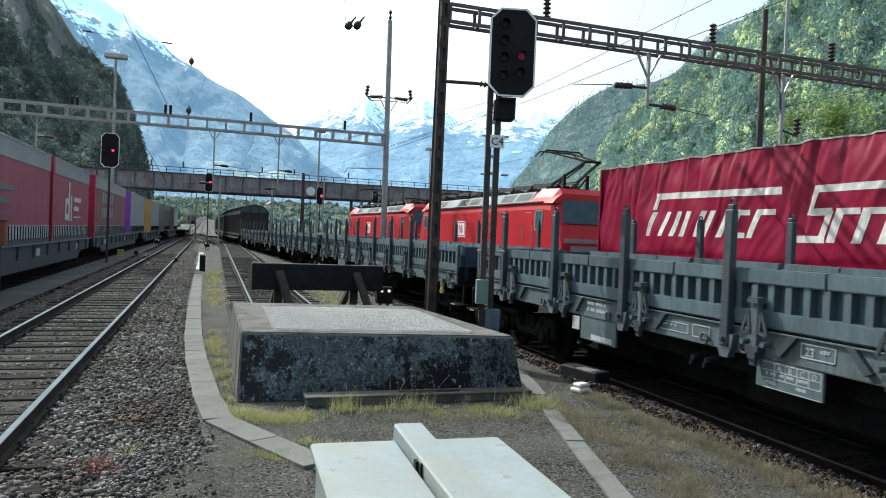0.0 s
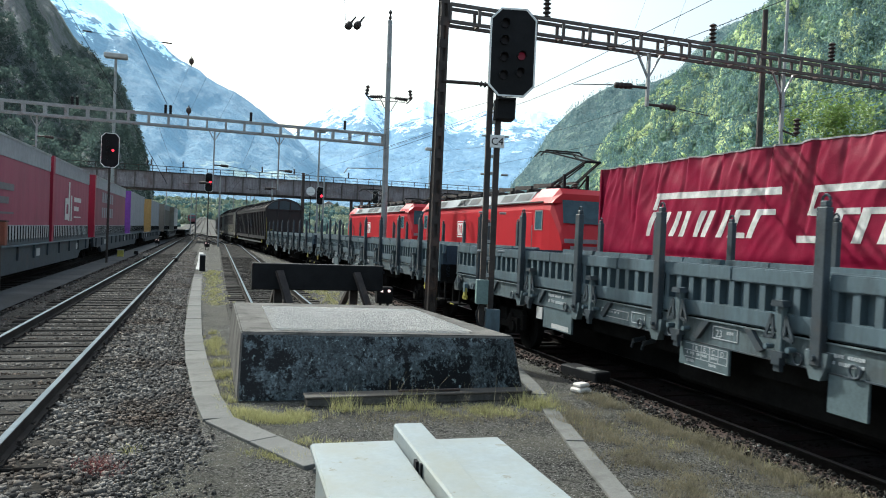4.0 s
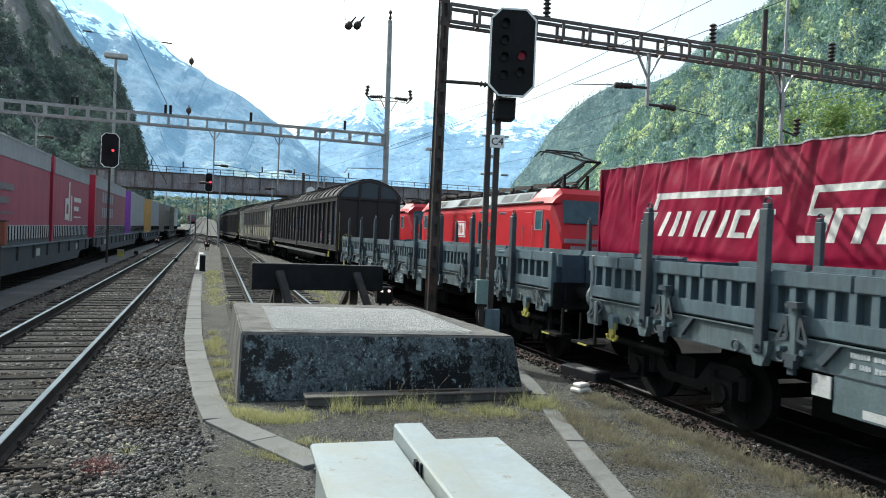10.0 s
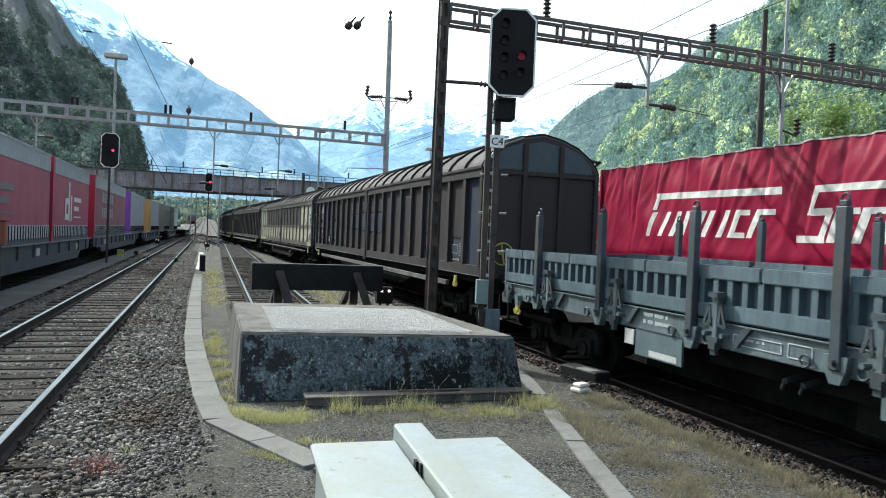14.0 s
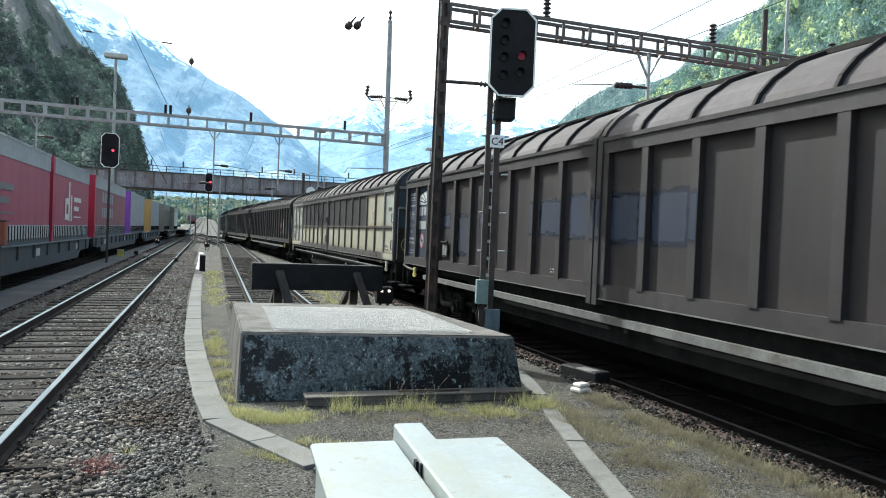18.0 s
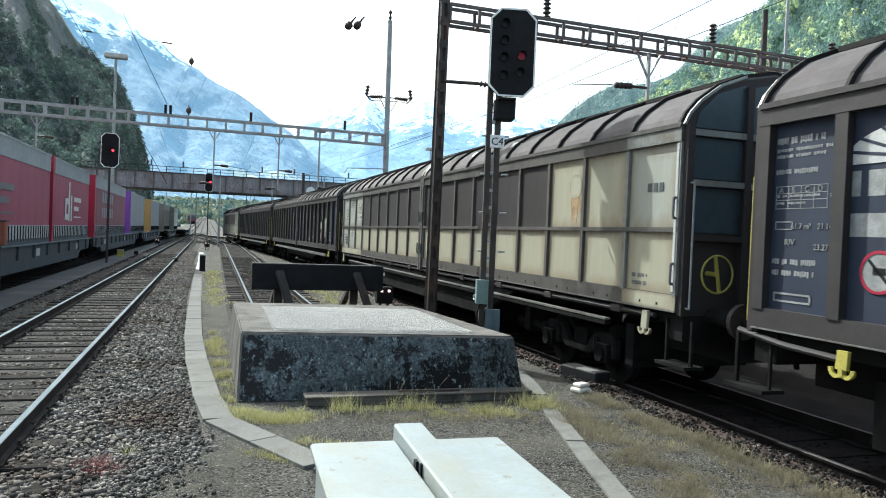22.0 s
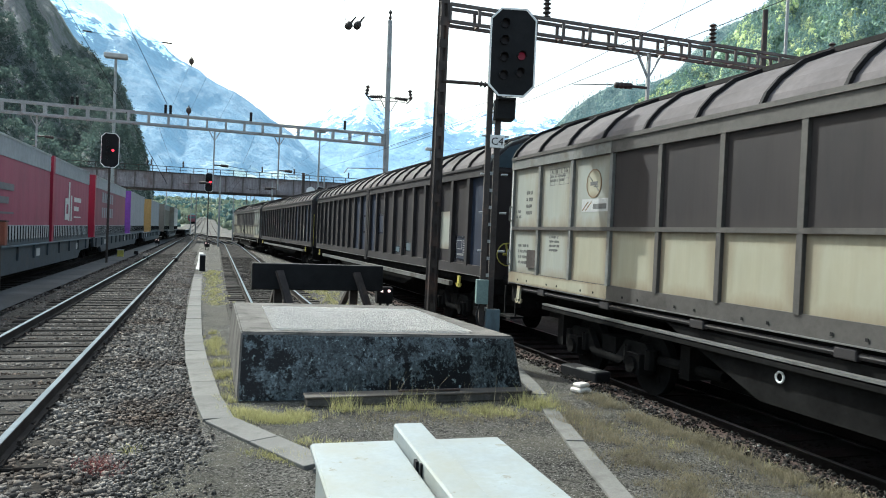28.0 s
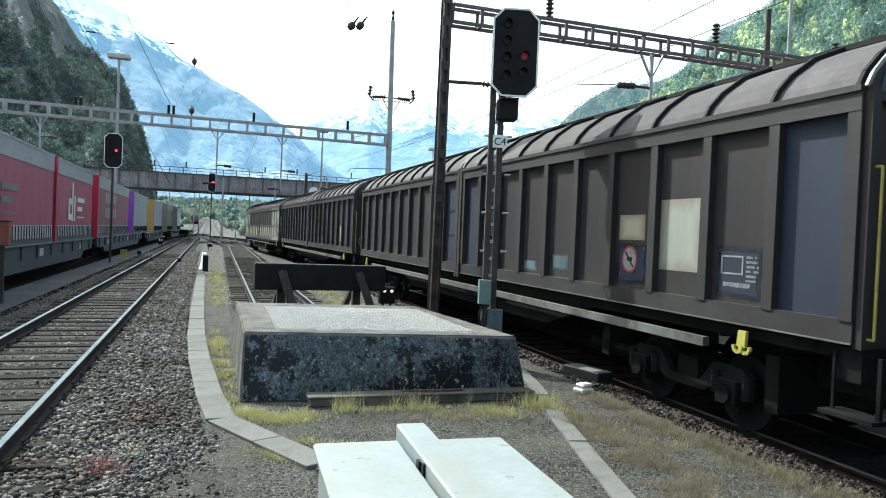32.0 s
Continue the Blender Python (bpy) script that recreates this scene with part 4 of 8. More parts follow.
road_bridge()
for x in (-7.4, -6.9, -3.1, 6.8, 11.0, 18.4):
    bi = thing("bridge_insulator", "dark ribbed insulator standing on the bridge railing", "insulator", pose(x, 98.6, 9.34), group="insulators on the bridge")
    bm = bmesh.new()
    insulator(bm, (0, 0, 0.0), (0, 0, 0.75), 0.14, 4)
    part("body", bm, M["steel"], bi)
sg = thing("round_sign", "round white sign board on a dark post before the bridge", "sign", pose(13.0, 98.2, -0.5))
bm = bmesh.new()
cyl(bm, (0.25, 0, 7.68), (0.25, 0.05, 7.68), 0.6, None, 28)
part("disc", bm, M["white"], sg, "plain white disc")
bm = bmesh.new()
cyl(bm, (0.25, 0.1, 0), (0.25, 0.1, 7.6), 0.06)
part("post", bm, M["steel"], sg)
pole(9.2, 74, 8.2, 0.24, "stout dark post before the road bridge", 0, "steel")
rc_ = thing("rail_vehicle", "small distant dark red rail vehicle on the line", "rail vehicle", pose(-5.4, 290, 2.2))
part("body", soft_box(-1.4, 1.4, 0, 9, 0.9, 3.5, 0.3), M["darkred"], rc_), part("frame", B(-1.2, 1.2, 0.2, 8.8, 0.3, 0.9), M["under"], rc_)
part("window", B(-1.0, 1.0, -0.02, 0.02, 2.2, 3.0), M["glass"], rc_)


# ---- bogies and wagons ----


def wheelset_mesh():
    bm = bmesh.new()
    for s in (-1, 1):
        cyl(bm, (s * 0.75 - 0.065, 0, 0), (s * 0.75 + 0.065, 0, 0), 0.46, None, 24)
        cyl(bm, (s * 0.80, 0, 0), (s * 0.98, 0, 0), 0.10, None, 10)
        for k in range(4):
            a = k * math.pi / 2
            cyl(bm, (s * 0.83, math.cos(a) * 0.27, math.sin(a) * 0.27), (s * 0.845, math.cos(a) * 0.27, math.sin(a) * 0.27), 0.05, None, 8)
    cyl(bm, (-0.75, 0, 0), (0.75, 0, 0), 0.09, None, 10)
    return mesh_of("wheelset", bm, M["under"])


WHEELS = wheelset_mesh()


def bogie_mesh():
    bm = bmesh.new()
    for s in (-1, 1):
        prof = [(-1.25, 0.62), (-1.05, 0.78), (-0.55, 0.78), (-0.3, 0.5), (0.3, 0.5), (0.55, 0.78), (1.05, 0.78), (1.25, 0.62), (1.15, 0.55), (0.7, 0.58), (0.4, 0.38), (-0.4, 0.38), (-0.7, 0.58), (-1.15, 0.55)]
        extrude(bm, prof, s * 1.0 - 0.05, s * 1.0 + 0.05, "x")
        for y in (-0.9, 0.9):
            box(bm, s * 1.02 - 0.13, s * 1.02 + 0.13, y - 0.17, y + 0.17, 0.33, 0.62)
            cyl(bm, (s * 1.14, y, 0.46), (s * 1.2, y, 0.46), 0.12, None, 10)
            for d in (-0.27, 0.27):
                cyl(bm, (s * 1.03, y + d, 0.42), (s * 1.03, y + d, 0.70), 0.085, None, 8)
    box(bm, -1.0, 1.0, -0.2, 0.2, 0.45, 0.75)
    return mesh_of("bogie", bm, M["under"])


BOGIE = bogie_mesh()


def running_gear(t, pivot):
    for y in (-pivot / 2, pivot / 2):
        b = part("bogie", BOGIE, None, t, at=pose(0, y, LOW))
        for d in (-0.9, 0.9):
            part("wheelset", WHEELS, None, b, at=pose(0, d, 0.46))


def buffers(t, half, head="galv"):
    for s in (-1, 1):
        for x in (-0.875, 0.875):
            bm = bmesh.new()
            cyl(bm, (x, s * (half - 0.8), 1.04), (x, s * (half - 0.2), 1.04), 0.11, None, 12)
            cyl(bm, (x, s * (half - 0.2), 1.04), (x, s * (half - 0.05), 1.04), 0.07, None, 12)
            bf = part("buffer", bm, M["under"], t)
            bm = bmesh.new()
            cyl(bm, (x, s * (half - 0.05), 1.04), (x, s * half, 1.04), 0.22, 0.2, 16)
            part("buffer_head", bm, M[head], bf, "worn round buffer head")


def hook(t, y, x=-1.46, z=0.82, material=None):
    """A rope hook: a slanting plate ending in two horns."""
    bm = bmesh.new()
    k = 1.5 if material == M["cream"] else 1.0
    extrude(bm, [(y - 0.065, z + 0.13 * k), (y + 0.055, z + 0.13 * k), (y + 0.075, z - 0.05), (y - 0.055, z - 0.05)], x - 0.02, x + 0.02, "x")
    for q in (-1, 1):
        pts = [(x, y + 0.01 + q * u, z - v) for u, v in ((0.0, 0.10), (0.07, 0.12), (0.12, 0.085), (0.125, 0.04))]
        for a, b in zip(pts, pts[1:]):
            bar(bm, a, b, 0.035)
    bar(bm, (x, y + 0.01, z - 0.03), (x, y + 0.01, z - 0.11), 0.05)
    part("rope_hook", bm, material or M["yellow"], t, "cream steel rope hook" if material == M["cream"] else "yellow steel rope hook")


def text_block(t, x, y, z, w, h, rows, material, name="lettering", seed=1):
    """Rows of short bars standing for small lettering on a side facing -x; (y, z) its upper corner, running towards -y."""
    rnd = random.Random(seed)
    bm = bmesh.new()
    rh = h / rows
    for r in range(rows):
        yy = 0.0
        while yy < w * rnd.uniform(0.75, 1.0):
            ln = min(rnd.uniform(0.012, 0.034), w - yy)
            if ln < 0.012:
                break
            box(bm, x - 0.003, x + 0.002, y - yy - ln, y - yy, z - r * rh - rh * rnd.uniform(0.45, 0.58), z - r * rh - rh * rnd.uniform(0, 0.06))
            yy += ln + (0.010 if rnd.random() < 0.8 else 0.045)
    return tagged(part(name, bm, material, t, "small painted lettering"), kind="stuff")


def frame_bars(t, x, y, z, w, h, material, lw=0.02, name="label_frame"):
    bm = bmesh.new()
    for a in ((y - w, y, z - lw, z), (y - w, y, z - h, z - h + lw), (y - w, y - w + lw, z - h, z), (y - lw, y, z - h, z)):
        box(bm, x - 0.005, x, a[0], a[1], a[2], a[3])
    return part(name, bm, material, t)


def disc_sign(t, x, y, z, r):
    bm = bmesh.new()
    cyl(bm, (x, y, z), (x - 0.006, y, z), r, None, 28)
    s = part("warning_disc", bm, M["markw"], t, "white warning disc with red ring")
    bm = bmesh.new()
    for i in range(28):
        a0, a1 = math.tau * i / 28, math.tau * (i + 1) / 28
        f = [bm.verts.new((x - 0.008, y + q * math.cos(a), z + q * math.sin(a))) for q, a in ((r, a0), (r, a1), (r * 0.86, a1), (r * 0.86, a0))]
        bm.faces.new(f)
    bmesh.ops.remove_doubles(bm, verts=bm.verts[:], dist=1e-4)
    bmesh.ops.solidify(bm, geom=bm.faces[:], thickness=0.003)
    part("ring", bm, M["crimson"], s)
    bm = bmesh.new()
    bar(bm, (x - 0.009, y + r * 0.55, z + r * 0.55), (x - 0.009, y - r * 0.55, z - r * 0.55), 0.004, 0.03)
    box(bm, x - 0.011, x - 0.007, y - r * 0.35, y + r * 0.3, z - r * 0.12, z + r * 0.2)
    part("pictogram", bm, M["black"], s)


ROOF = [(-1.43, 3.48), (-1.36, 3.62), (-1.2, 3.80), (-0.9, 4.02), (-0.5, 4.18), (0.0, 4.28), (0.5, 4.18), (0.9, 4.02), (1.2, 3.80), (1.36, 3.62), (1.43, 3.48)]
HALF_W = 1.40


def sliding_wall_wagon(name_label, kinds, group, cream=False, panes=()):
    """A bogie van with two sliding side walls. kinds: one material key per bay, from the far end (+y) to the near end."""
    t = thing("sliding_wall_wagon", name_label, "freight wagon", group=group)
    h = 11.05 if cream else 10.86
    side = M["frameb"] if not cream else M["framec"]
    # the far side and the inside wall
    part("core", B(-HALF_W + 0.058, HALF_W, -h + 0.06, h - 0.06, 1.12, 3.5), M["brown"], t, "grimy brown inner body")
    # roof sheets with ribs
    bm = bmesh.new()
    extrude(bm, [*ROOF, (1.40, 3.40), (-1.40, 3.40)], -h + 0.02, h - 0.02)
    rf = part("roof", bm, M["roof"], t, "dusty brown sheet roof")
    rb = bmesh.new()
    prof = [(x * 1.012, z + 0.025) for x, z in ROOF]
    for (xa, za), (xb, zb) in zip(prof, prof[1:]):
        bar(rb, (xa, 0, za), (xb, 0, zb), 0.045, 0.05)
    RIB = mesh_of("roof_rib", rb, M["ribd"])
    for i in range(21):
        part("roof_rib", RIB, None, rf, at=pose(0, -h + 0.06 + (2 * h - 0.12) * i / 20, 0))
    cb = bmesh.new()
    arch = [(q, z + 0.03) for q, z in prof] + [(q * 0.97, z - 0.03) for q, z in prof[::-1]]
    extrude(cb, arch, -0.064, 0.064)
    CB = mesh_of("roof_band", cb, side)
    for y in (-0.087, 0.087):
        part("roof_band", CB, None, rf, "wide roof hoop over the meeting posts", at=pose(0, y, 0))
    part("roof_rail", B(-0.50, -0.44, -h + 0.1, h - 0.1, 4.19, 4.25), M["ribd"], rf, "dark ridge rail")
    # white paint in place of the bright reflection on the metal patches
    for y in panes:
        q = bmesh.new()
        a, b = Vector((-1.345, 0, 3.61)), Vector((-1.06, 0, 3.92))
        n = Vector((-0.6, 0, 0.8)) * 0.012
        v = [q.verts.new(p) for p in (a + n + Vector((0, y, 0)), a + n + Vector((0, y + 0.48, 0)), b + n + Vector((0, y + 0.62, 0)), b + n + Vector((0, y + 0.1, 0)))]
        q.faces.new(v)
        bmesh.ops.solidify(q, geom=q.faces[:], thickness=0.008)
        part("roof_patch", q, M["white"], rf, "bright metal repair patch")
    x = -HALF_W
    for s in (-1, 1):
        # each half wall: gutter band, bottom beam, posts, panels
        y0, y1 = (0.152, h - 0.02) if s > 0 else (-h + 0.02, -0.152)
        wl = part("sliding_wall", B(x - 0.05, x + 0.06, y0, y1, 3.28, 3.46), side, t, "grimy sliding wall with sunken panels")
        part("gutter", B(x - 0.075, x + 0.03, y0, y1, 3.46, 3.52), side, wl)
        part("bottom_beam", B(x - 0.03, x + 0.06, y0, y1, 1.085, 1.315), side, wl)
        # bright silver lip stands for the highlight on the beam's lower flange
        part("drip_edge", B(x - 0.045, x - 0.03, y0, y1, 1.085, 1.10), M["silver"], wl)
        bays = 9 if cream else 10
        w = (y1 - y0) / bays
        pw = 0.04 if cream else 0.075
        post = mesh_of("post", B(x - 0.045, x + 0.05, -pw, pw, 1.30, 3.28), side)
        worn = mesh_of("post", B(x - 0.045, x + 0.05, -pw, pw, 1.30, 3.28), M["framel"])
        pale = [kinds[(bays - 1 - i) if s > 0 else (2 * bays - 1 - i)].startswith("pale") for i in range(bays)] if cream else []
        for i in range(bays + 1):
            part("post", worn if any(pale[max(0, i - 1):i + 1]) else post, None, wl, at=pose(0, min(max(y0 + i * w, y0 + pw), y1 - pw), 0))
        for i in range(bays):
            yc = y0 + (i + 0.5) * w
            k = kinds[(bays - 1 - i) if s > 0 else (2 * bays - 1 - i)]
            if cream:
                up, lo = k.split("/")
                part("panel", mesh_of("panel", B(x + 0.0, x + 0.05, -w / 2 + 0.05, w / 2 - 0.05, 2.16, 3.29), M[up]), None, wl, at=pose(0, yc, 0))
                part("panel", mesh_of("panel", B(x + 0.0, x + 0.05, -w / 2 + 0.05, w / 2 - 0.05, 1.29, 2.14), M[lo]), None, wl, at=pose(0, yc, 0))
            else:
                part("panel", mesh_of("panel", B(x + 0.045, x + 0.056, -w / 2 + 0.05, w / 2 - 0.05, 1.29, 3.29), M[k]), None, wl, at=pose(0, yc, 0))
        runs = [i for i in range(bays) if cream and pale[i]]
        if runs:
            part("sill_paint", B(x - 0.036, x - 0.030, y0 + runs[0] * w, y0 + (runs[-1] + 1) * w, 1.105, 1.305), M["cream"], wl, "stained cream sill paint")
            part("sill_paint", B(x - 0.056, x - 0.050, y0 + runs[0] * w, y0 + (runs[-1] + 1) * w, 3.285, 3.455), M["framel"], wl, "bare pale cornice")
        if cream:
            for i in range(bays):
                for d in (0.3, 0.62):
                    part("drain_hole", B(x - 0.040, x - 0.036, y0 + (i + d) * w, y0 + (i + d) * w + 0.035, 1.15, 1.185), M["black"], wl)
            part("mid_rail", B(x - 0.05, x + 0.05, y0 + 0.01, y1 - 0.01, 2.12, 2.18), side, wl)
    for q in (-1, 1):
        a, b = sorted((q * 0.022, q * 0.15))
        part("centre_post", B(x - 0.07, x + 0.05, a, b, 1.0, 3.55), side, t, "upright meeting post of a sliding wall")
    part("centre_seal", B(x - 0.03, x + 0.05, -0.021, 0.021, 1.0, 3.55), M["black"], t, "black rubber seal between the sliding walls")
    # guide rail, solebar and truss below
    if cream:
        for z, d, k in ((0.80, 0.03, "silver"), (0.73, 0.05, "under")):
            part("guide_rail", B(x - 0.05 - d * 0.3, x + 0.03, -h + 1.6, h - 1.6, z, z + d), M[k], t, "thin worn guide rail")
        bm = bmesh.new()
        cyl(bm, (x + 0.02, -h + 0.5, 1.0), (x + 0.02, h - 0.5, 1.0), 0.035, None, 8)
        pp = part("locking_shaft", bm, M["frameb"], t, "long dark locking shaft")
        for i in range(10):
            y = -h + 1.4 + i * 2.14
            part("shaft_bracket", soft_box(x - 0.03, x + 0.06, y - 0.13, y + 0.13, 0.95, 1.06, 0.012), M["frameb"], pp)
    else:
        part("guide_rail", B(x - 0.06, x + 0.03, -h + 2.05, h - 2.05, 0.755, 0.865), M["silver"], t, "bright worn guide rail")
    bm = B(-1.28, 1.28, -h + 0.05, h - 0.05, 0.92, 1.10)
    low, out = (0.30, 1.30) if cream else (0.45, 1.20)
    for s in (-1, 1):
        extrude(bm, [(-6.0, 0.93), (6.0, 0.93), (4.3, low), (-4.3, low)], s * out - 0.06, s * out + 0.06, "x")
    part("underframe", bm, M["under"], t, "black underframe")
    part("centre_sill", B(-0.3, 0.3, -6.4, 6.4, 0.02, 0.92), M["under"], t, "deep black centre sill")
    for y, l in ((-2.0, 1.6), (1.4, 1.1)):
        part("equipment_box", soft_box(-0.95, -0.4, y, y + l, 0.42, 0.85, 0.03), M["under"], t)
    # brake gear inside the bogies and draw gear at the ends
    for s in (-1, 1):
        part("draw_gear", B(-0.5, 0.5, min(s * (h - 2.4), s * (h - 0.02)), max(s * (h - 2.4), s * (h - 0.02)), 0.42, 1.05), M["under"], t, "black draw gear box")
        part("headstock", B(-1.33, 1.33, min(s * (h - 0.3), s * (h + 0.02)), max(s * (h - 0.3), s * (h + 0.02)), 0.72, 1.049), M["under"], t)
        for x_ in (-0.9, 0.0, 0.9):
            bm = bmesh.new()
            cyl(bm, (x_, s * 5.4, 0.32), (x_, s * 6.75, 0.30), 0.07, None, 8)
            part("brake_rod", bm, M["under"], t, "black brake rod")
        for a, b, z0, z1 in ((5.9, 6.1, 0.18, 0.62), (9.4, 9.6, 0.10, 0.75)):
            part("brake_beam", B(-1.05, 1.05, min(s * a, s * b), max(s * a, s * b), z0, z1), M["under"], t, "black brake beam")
        bm = bmesh.new()
        p = [(-0.45, s * h, 1.0), (-0.45, s * (h + 0.26), 1.02), (-0.40, s * (h + 0.40), 0.78), (-0.30, s * (h + 0.46), 0.52)]
        for a, b in zip(p, p[1:]):
            cyl(bm, a, b, 0.035)
        part("brake_hose", bm, M["under"], t, "black rubber brake hose")
        cp = bmesh.new()
        bar(cp, (0, s * (h - 0.05), 0.98), (0, s * (h + 0.5), 0.95), 0.10)
        part("coupling", cp, M["under"], t)
    # ends
    for s in (-1, 1):
        e = bmesh.new()
        extrude(e, [*[(a * 0.985, b - 0.03) for a, b in ROOF], (1.38, 1.05), (-1.38, 1.05)], s * (h - 0.05), s * h)
        ew = part("end_wall", e, M["brown"], t, "dark grimy end wall")
        up = bmesh.new()
        extrude(up, [(-0.42, 3.45), (0.42, 3.45), (0.42, 4.05), (0.0, 4.14), (-0.42, 4.05)], s * h, s * (h + 0.012))
        part("end_panel", up, M["endblue"], ew, "faded blue upper end panel")
        for g in (-1, 1):
            up = bmesh.new()
            extrude(up, [(g * 0.50, 3.47), (g * 1.26, 3.47), (g * 1.22, 3.66), (g * 0.95, 3.92), (g * 0.50, 4.08)][::g], s * h, s * (h + 0.012))
            part("end_panel", up, M["endblue"], ew)
        for xx in (-1.36, -0.45, 0.45, 1.36):
            part("end_post", B(xx - 0.05, xx + 0.05, min(s * h, s * (h + 0.07)), max(s * h, s * (h + 0.07)), 1.05, 3.5 if abs(xx) > 1 else 4.05), M["brown"], ew)
        for z in (2.02, 2.72, 3.36)[0 if cream else 2:]:
            part("end_beam", B(-1.36, 1.36, min(s * h, s * (h + 0.065)), max(s * h, s * (h + 0.065)), z, z + 0.08), M["framel"] if cream and z > 2.1 else M["brown"], ew, "worn end beam")
        for z0, z1 in ((2.12, 2.70), (2.82, 3.34))[:2 if cream else 0]:
            part("end_panel", B(-1.30, -0.51, min(s * h, s * (h + 0.012)), max(s * h, s * (h + 0.012)), z0, z1), M["endblue"], ew)
        rim = bmesh.new()
        edge = [p for p in ROOF if p[0] < -0.45]
        for p, q in zip(edge, edge[1:]):
            bar(rim, (p[0] * 1.004, s * (h + 0.015), p[1] + 0.012), (q[0] * 1.004, s * (h + 0.015), q[1] + 0.012), 0.03, 0.035)
        part("roof_rim", rim, M["framel"], rf, "pale edge strip of the roof end")
        hr = bmesh.new()
        yy = s * (h + 0.14)
        for a, b in (((-1.34, yy, 1.15), (-1.34, yy, 2.75)), ((-1.34, yy, 2.75), (-1.34, s * h, 2.75)), ((-1.34, yy, 1.15), (-1.34, s * h, 1.15))):
            cyl(hr, a, b, 0.014)
        part("grab_rail", hr, M["markw"] if cream else M["yellow"], ew, "worn pale grab rail" if cream else "worn yellow grab rail")
        bw = bmesh.new()
        for i in range(20):
            a0, a1 = math.tau * i / 20, math.tau * (i + 1) / 20
            cyl(bw, (-0.98 + 0.24 * math.cos(a0), s * (h + 0.2), 1.60 + 0.24 * math.sin(a0)), (-0.98 + 0.24 * math.cos(a1), s * (h + 0.2), 1.60 + 0.24 * math.sin(a1)), 0.013, None, 6)
        cyl(bw, (-0.98, s * h, 1.60), (-0.98, s * (h + 0.2), 1.60), 0.03), bar(bw, (-0.94, s * (h + 0.2), 1.38), (-1.02, s * (h + 0.2), 1.82), 0.05, 0.02)
        part("brake_wheel", bw, M["yellow"] if s < 0 else M["markw"], ew, "yellow hand brake wheel" if s < 0 else "pale hand brake wheel")
        stp = bmesh.new()
        bar(stp, (-1.36, s * (h - 0.25), 1.0), (-1.36, s * (h - 0.25), 0.42), 0.03), bar(stp, (-1.36, s * (h + 0.25), 1.0), (-1.36, s * (h + 0.25), 0.42), 0.04)
        box(stp, -1.5, -1.2, min(s * (h - 0.3), s * (h + 0.3)), max(s * (h - 0.3), s * (h + 0.3)), 0.40, 0.44)
        part("shunter_step", stp, M["under"], t)
        hook(t, (s * 10.45 if cream else 9.6 if s > 0 else -9.47), z=0.86 if cream else 0.90, material=M["yellow"] if not cream else M["cream"])
    if cream:
        for s in (-1, 1):
            part("worn_edge", B(x - 0.052, x - 0.046, min(s * (h - 0.10), s * (h - 0.055)), max(s * (h - 0.10), s * (h - 0.055)), 1.35, 3.26), M["labelw"], t, "chipped whitish corner edge")
    buffers(t, 11.63, "steel")
    running_gear(t, 15.93)
    return t


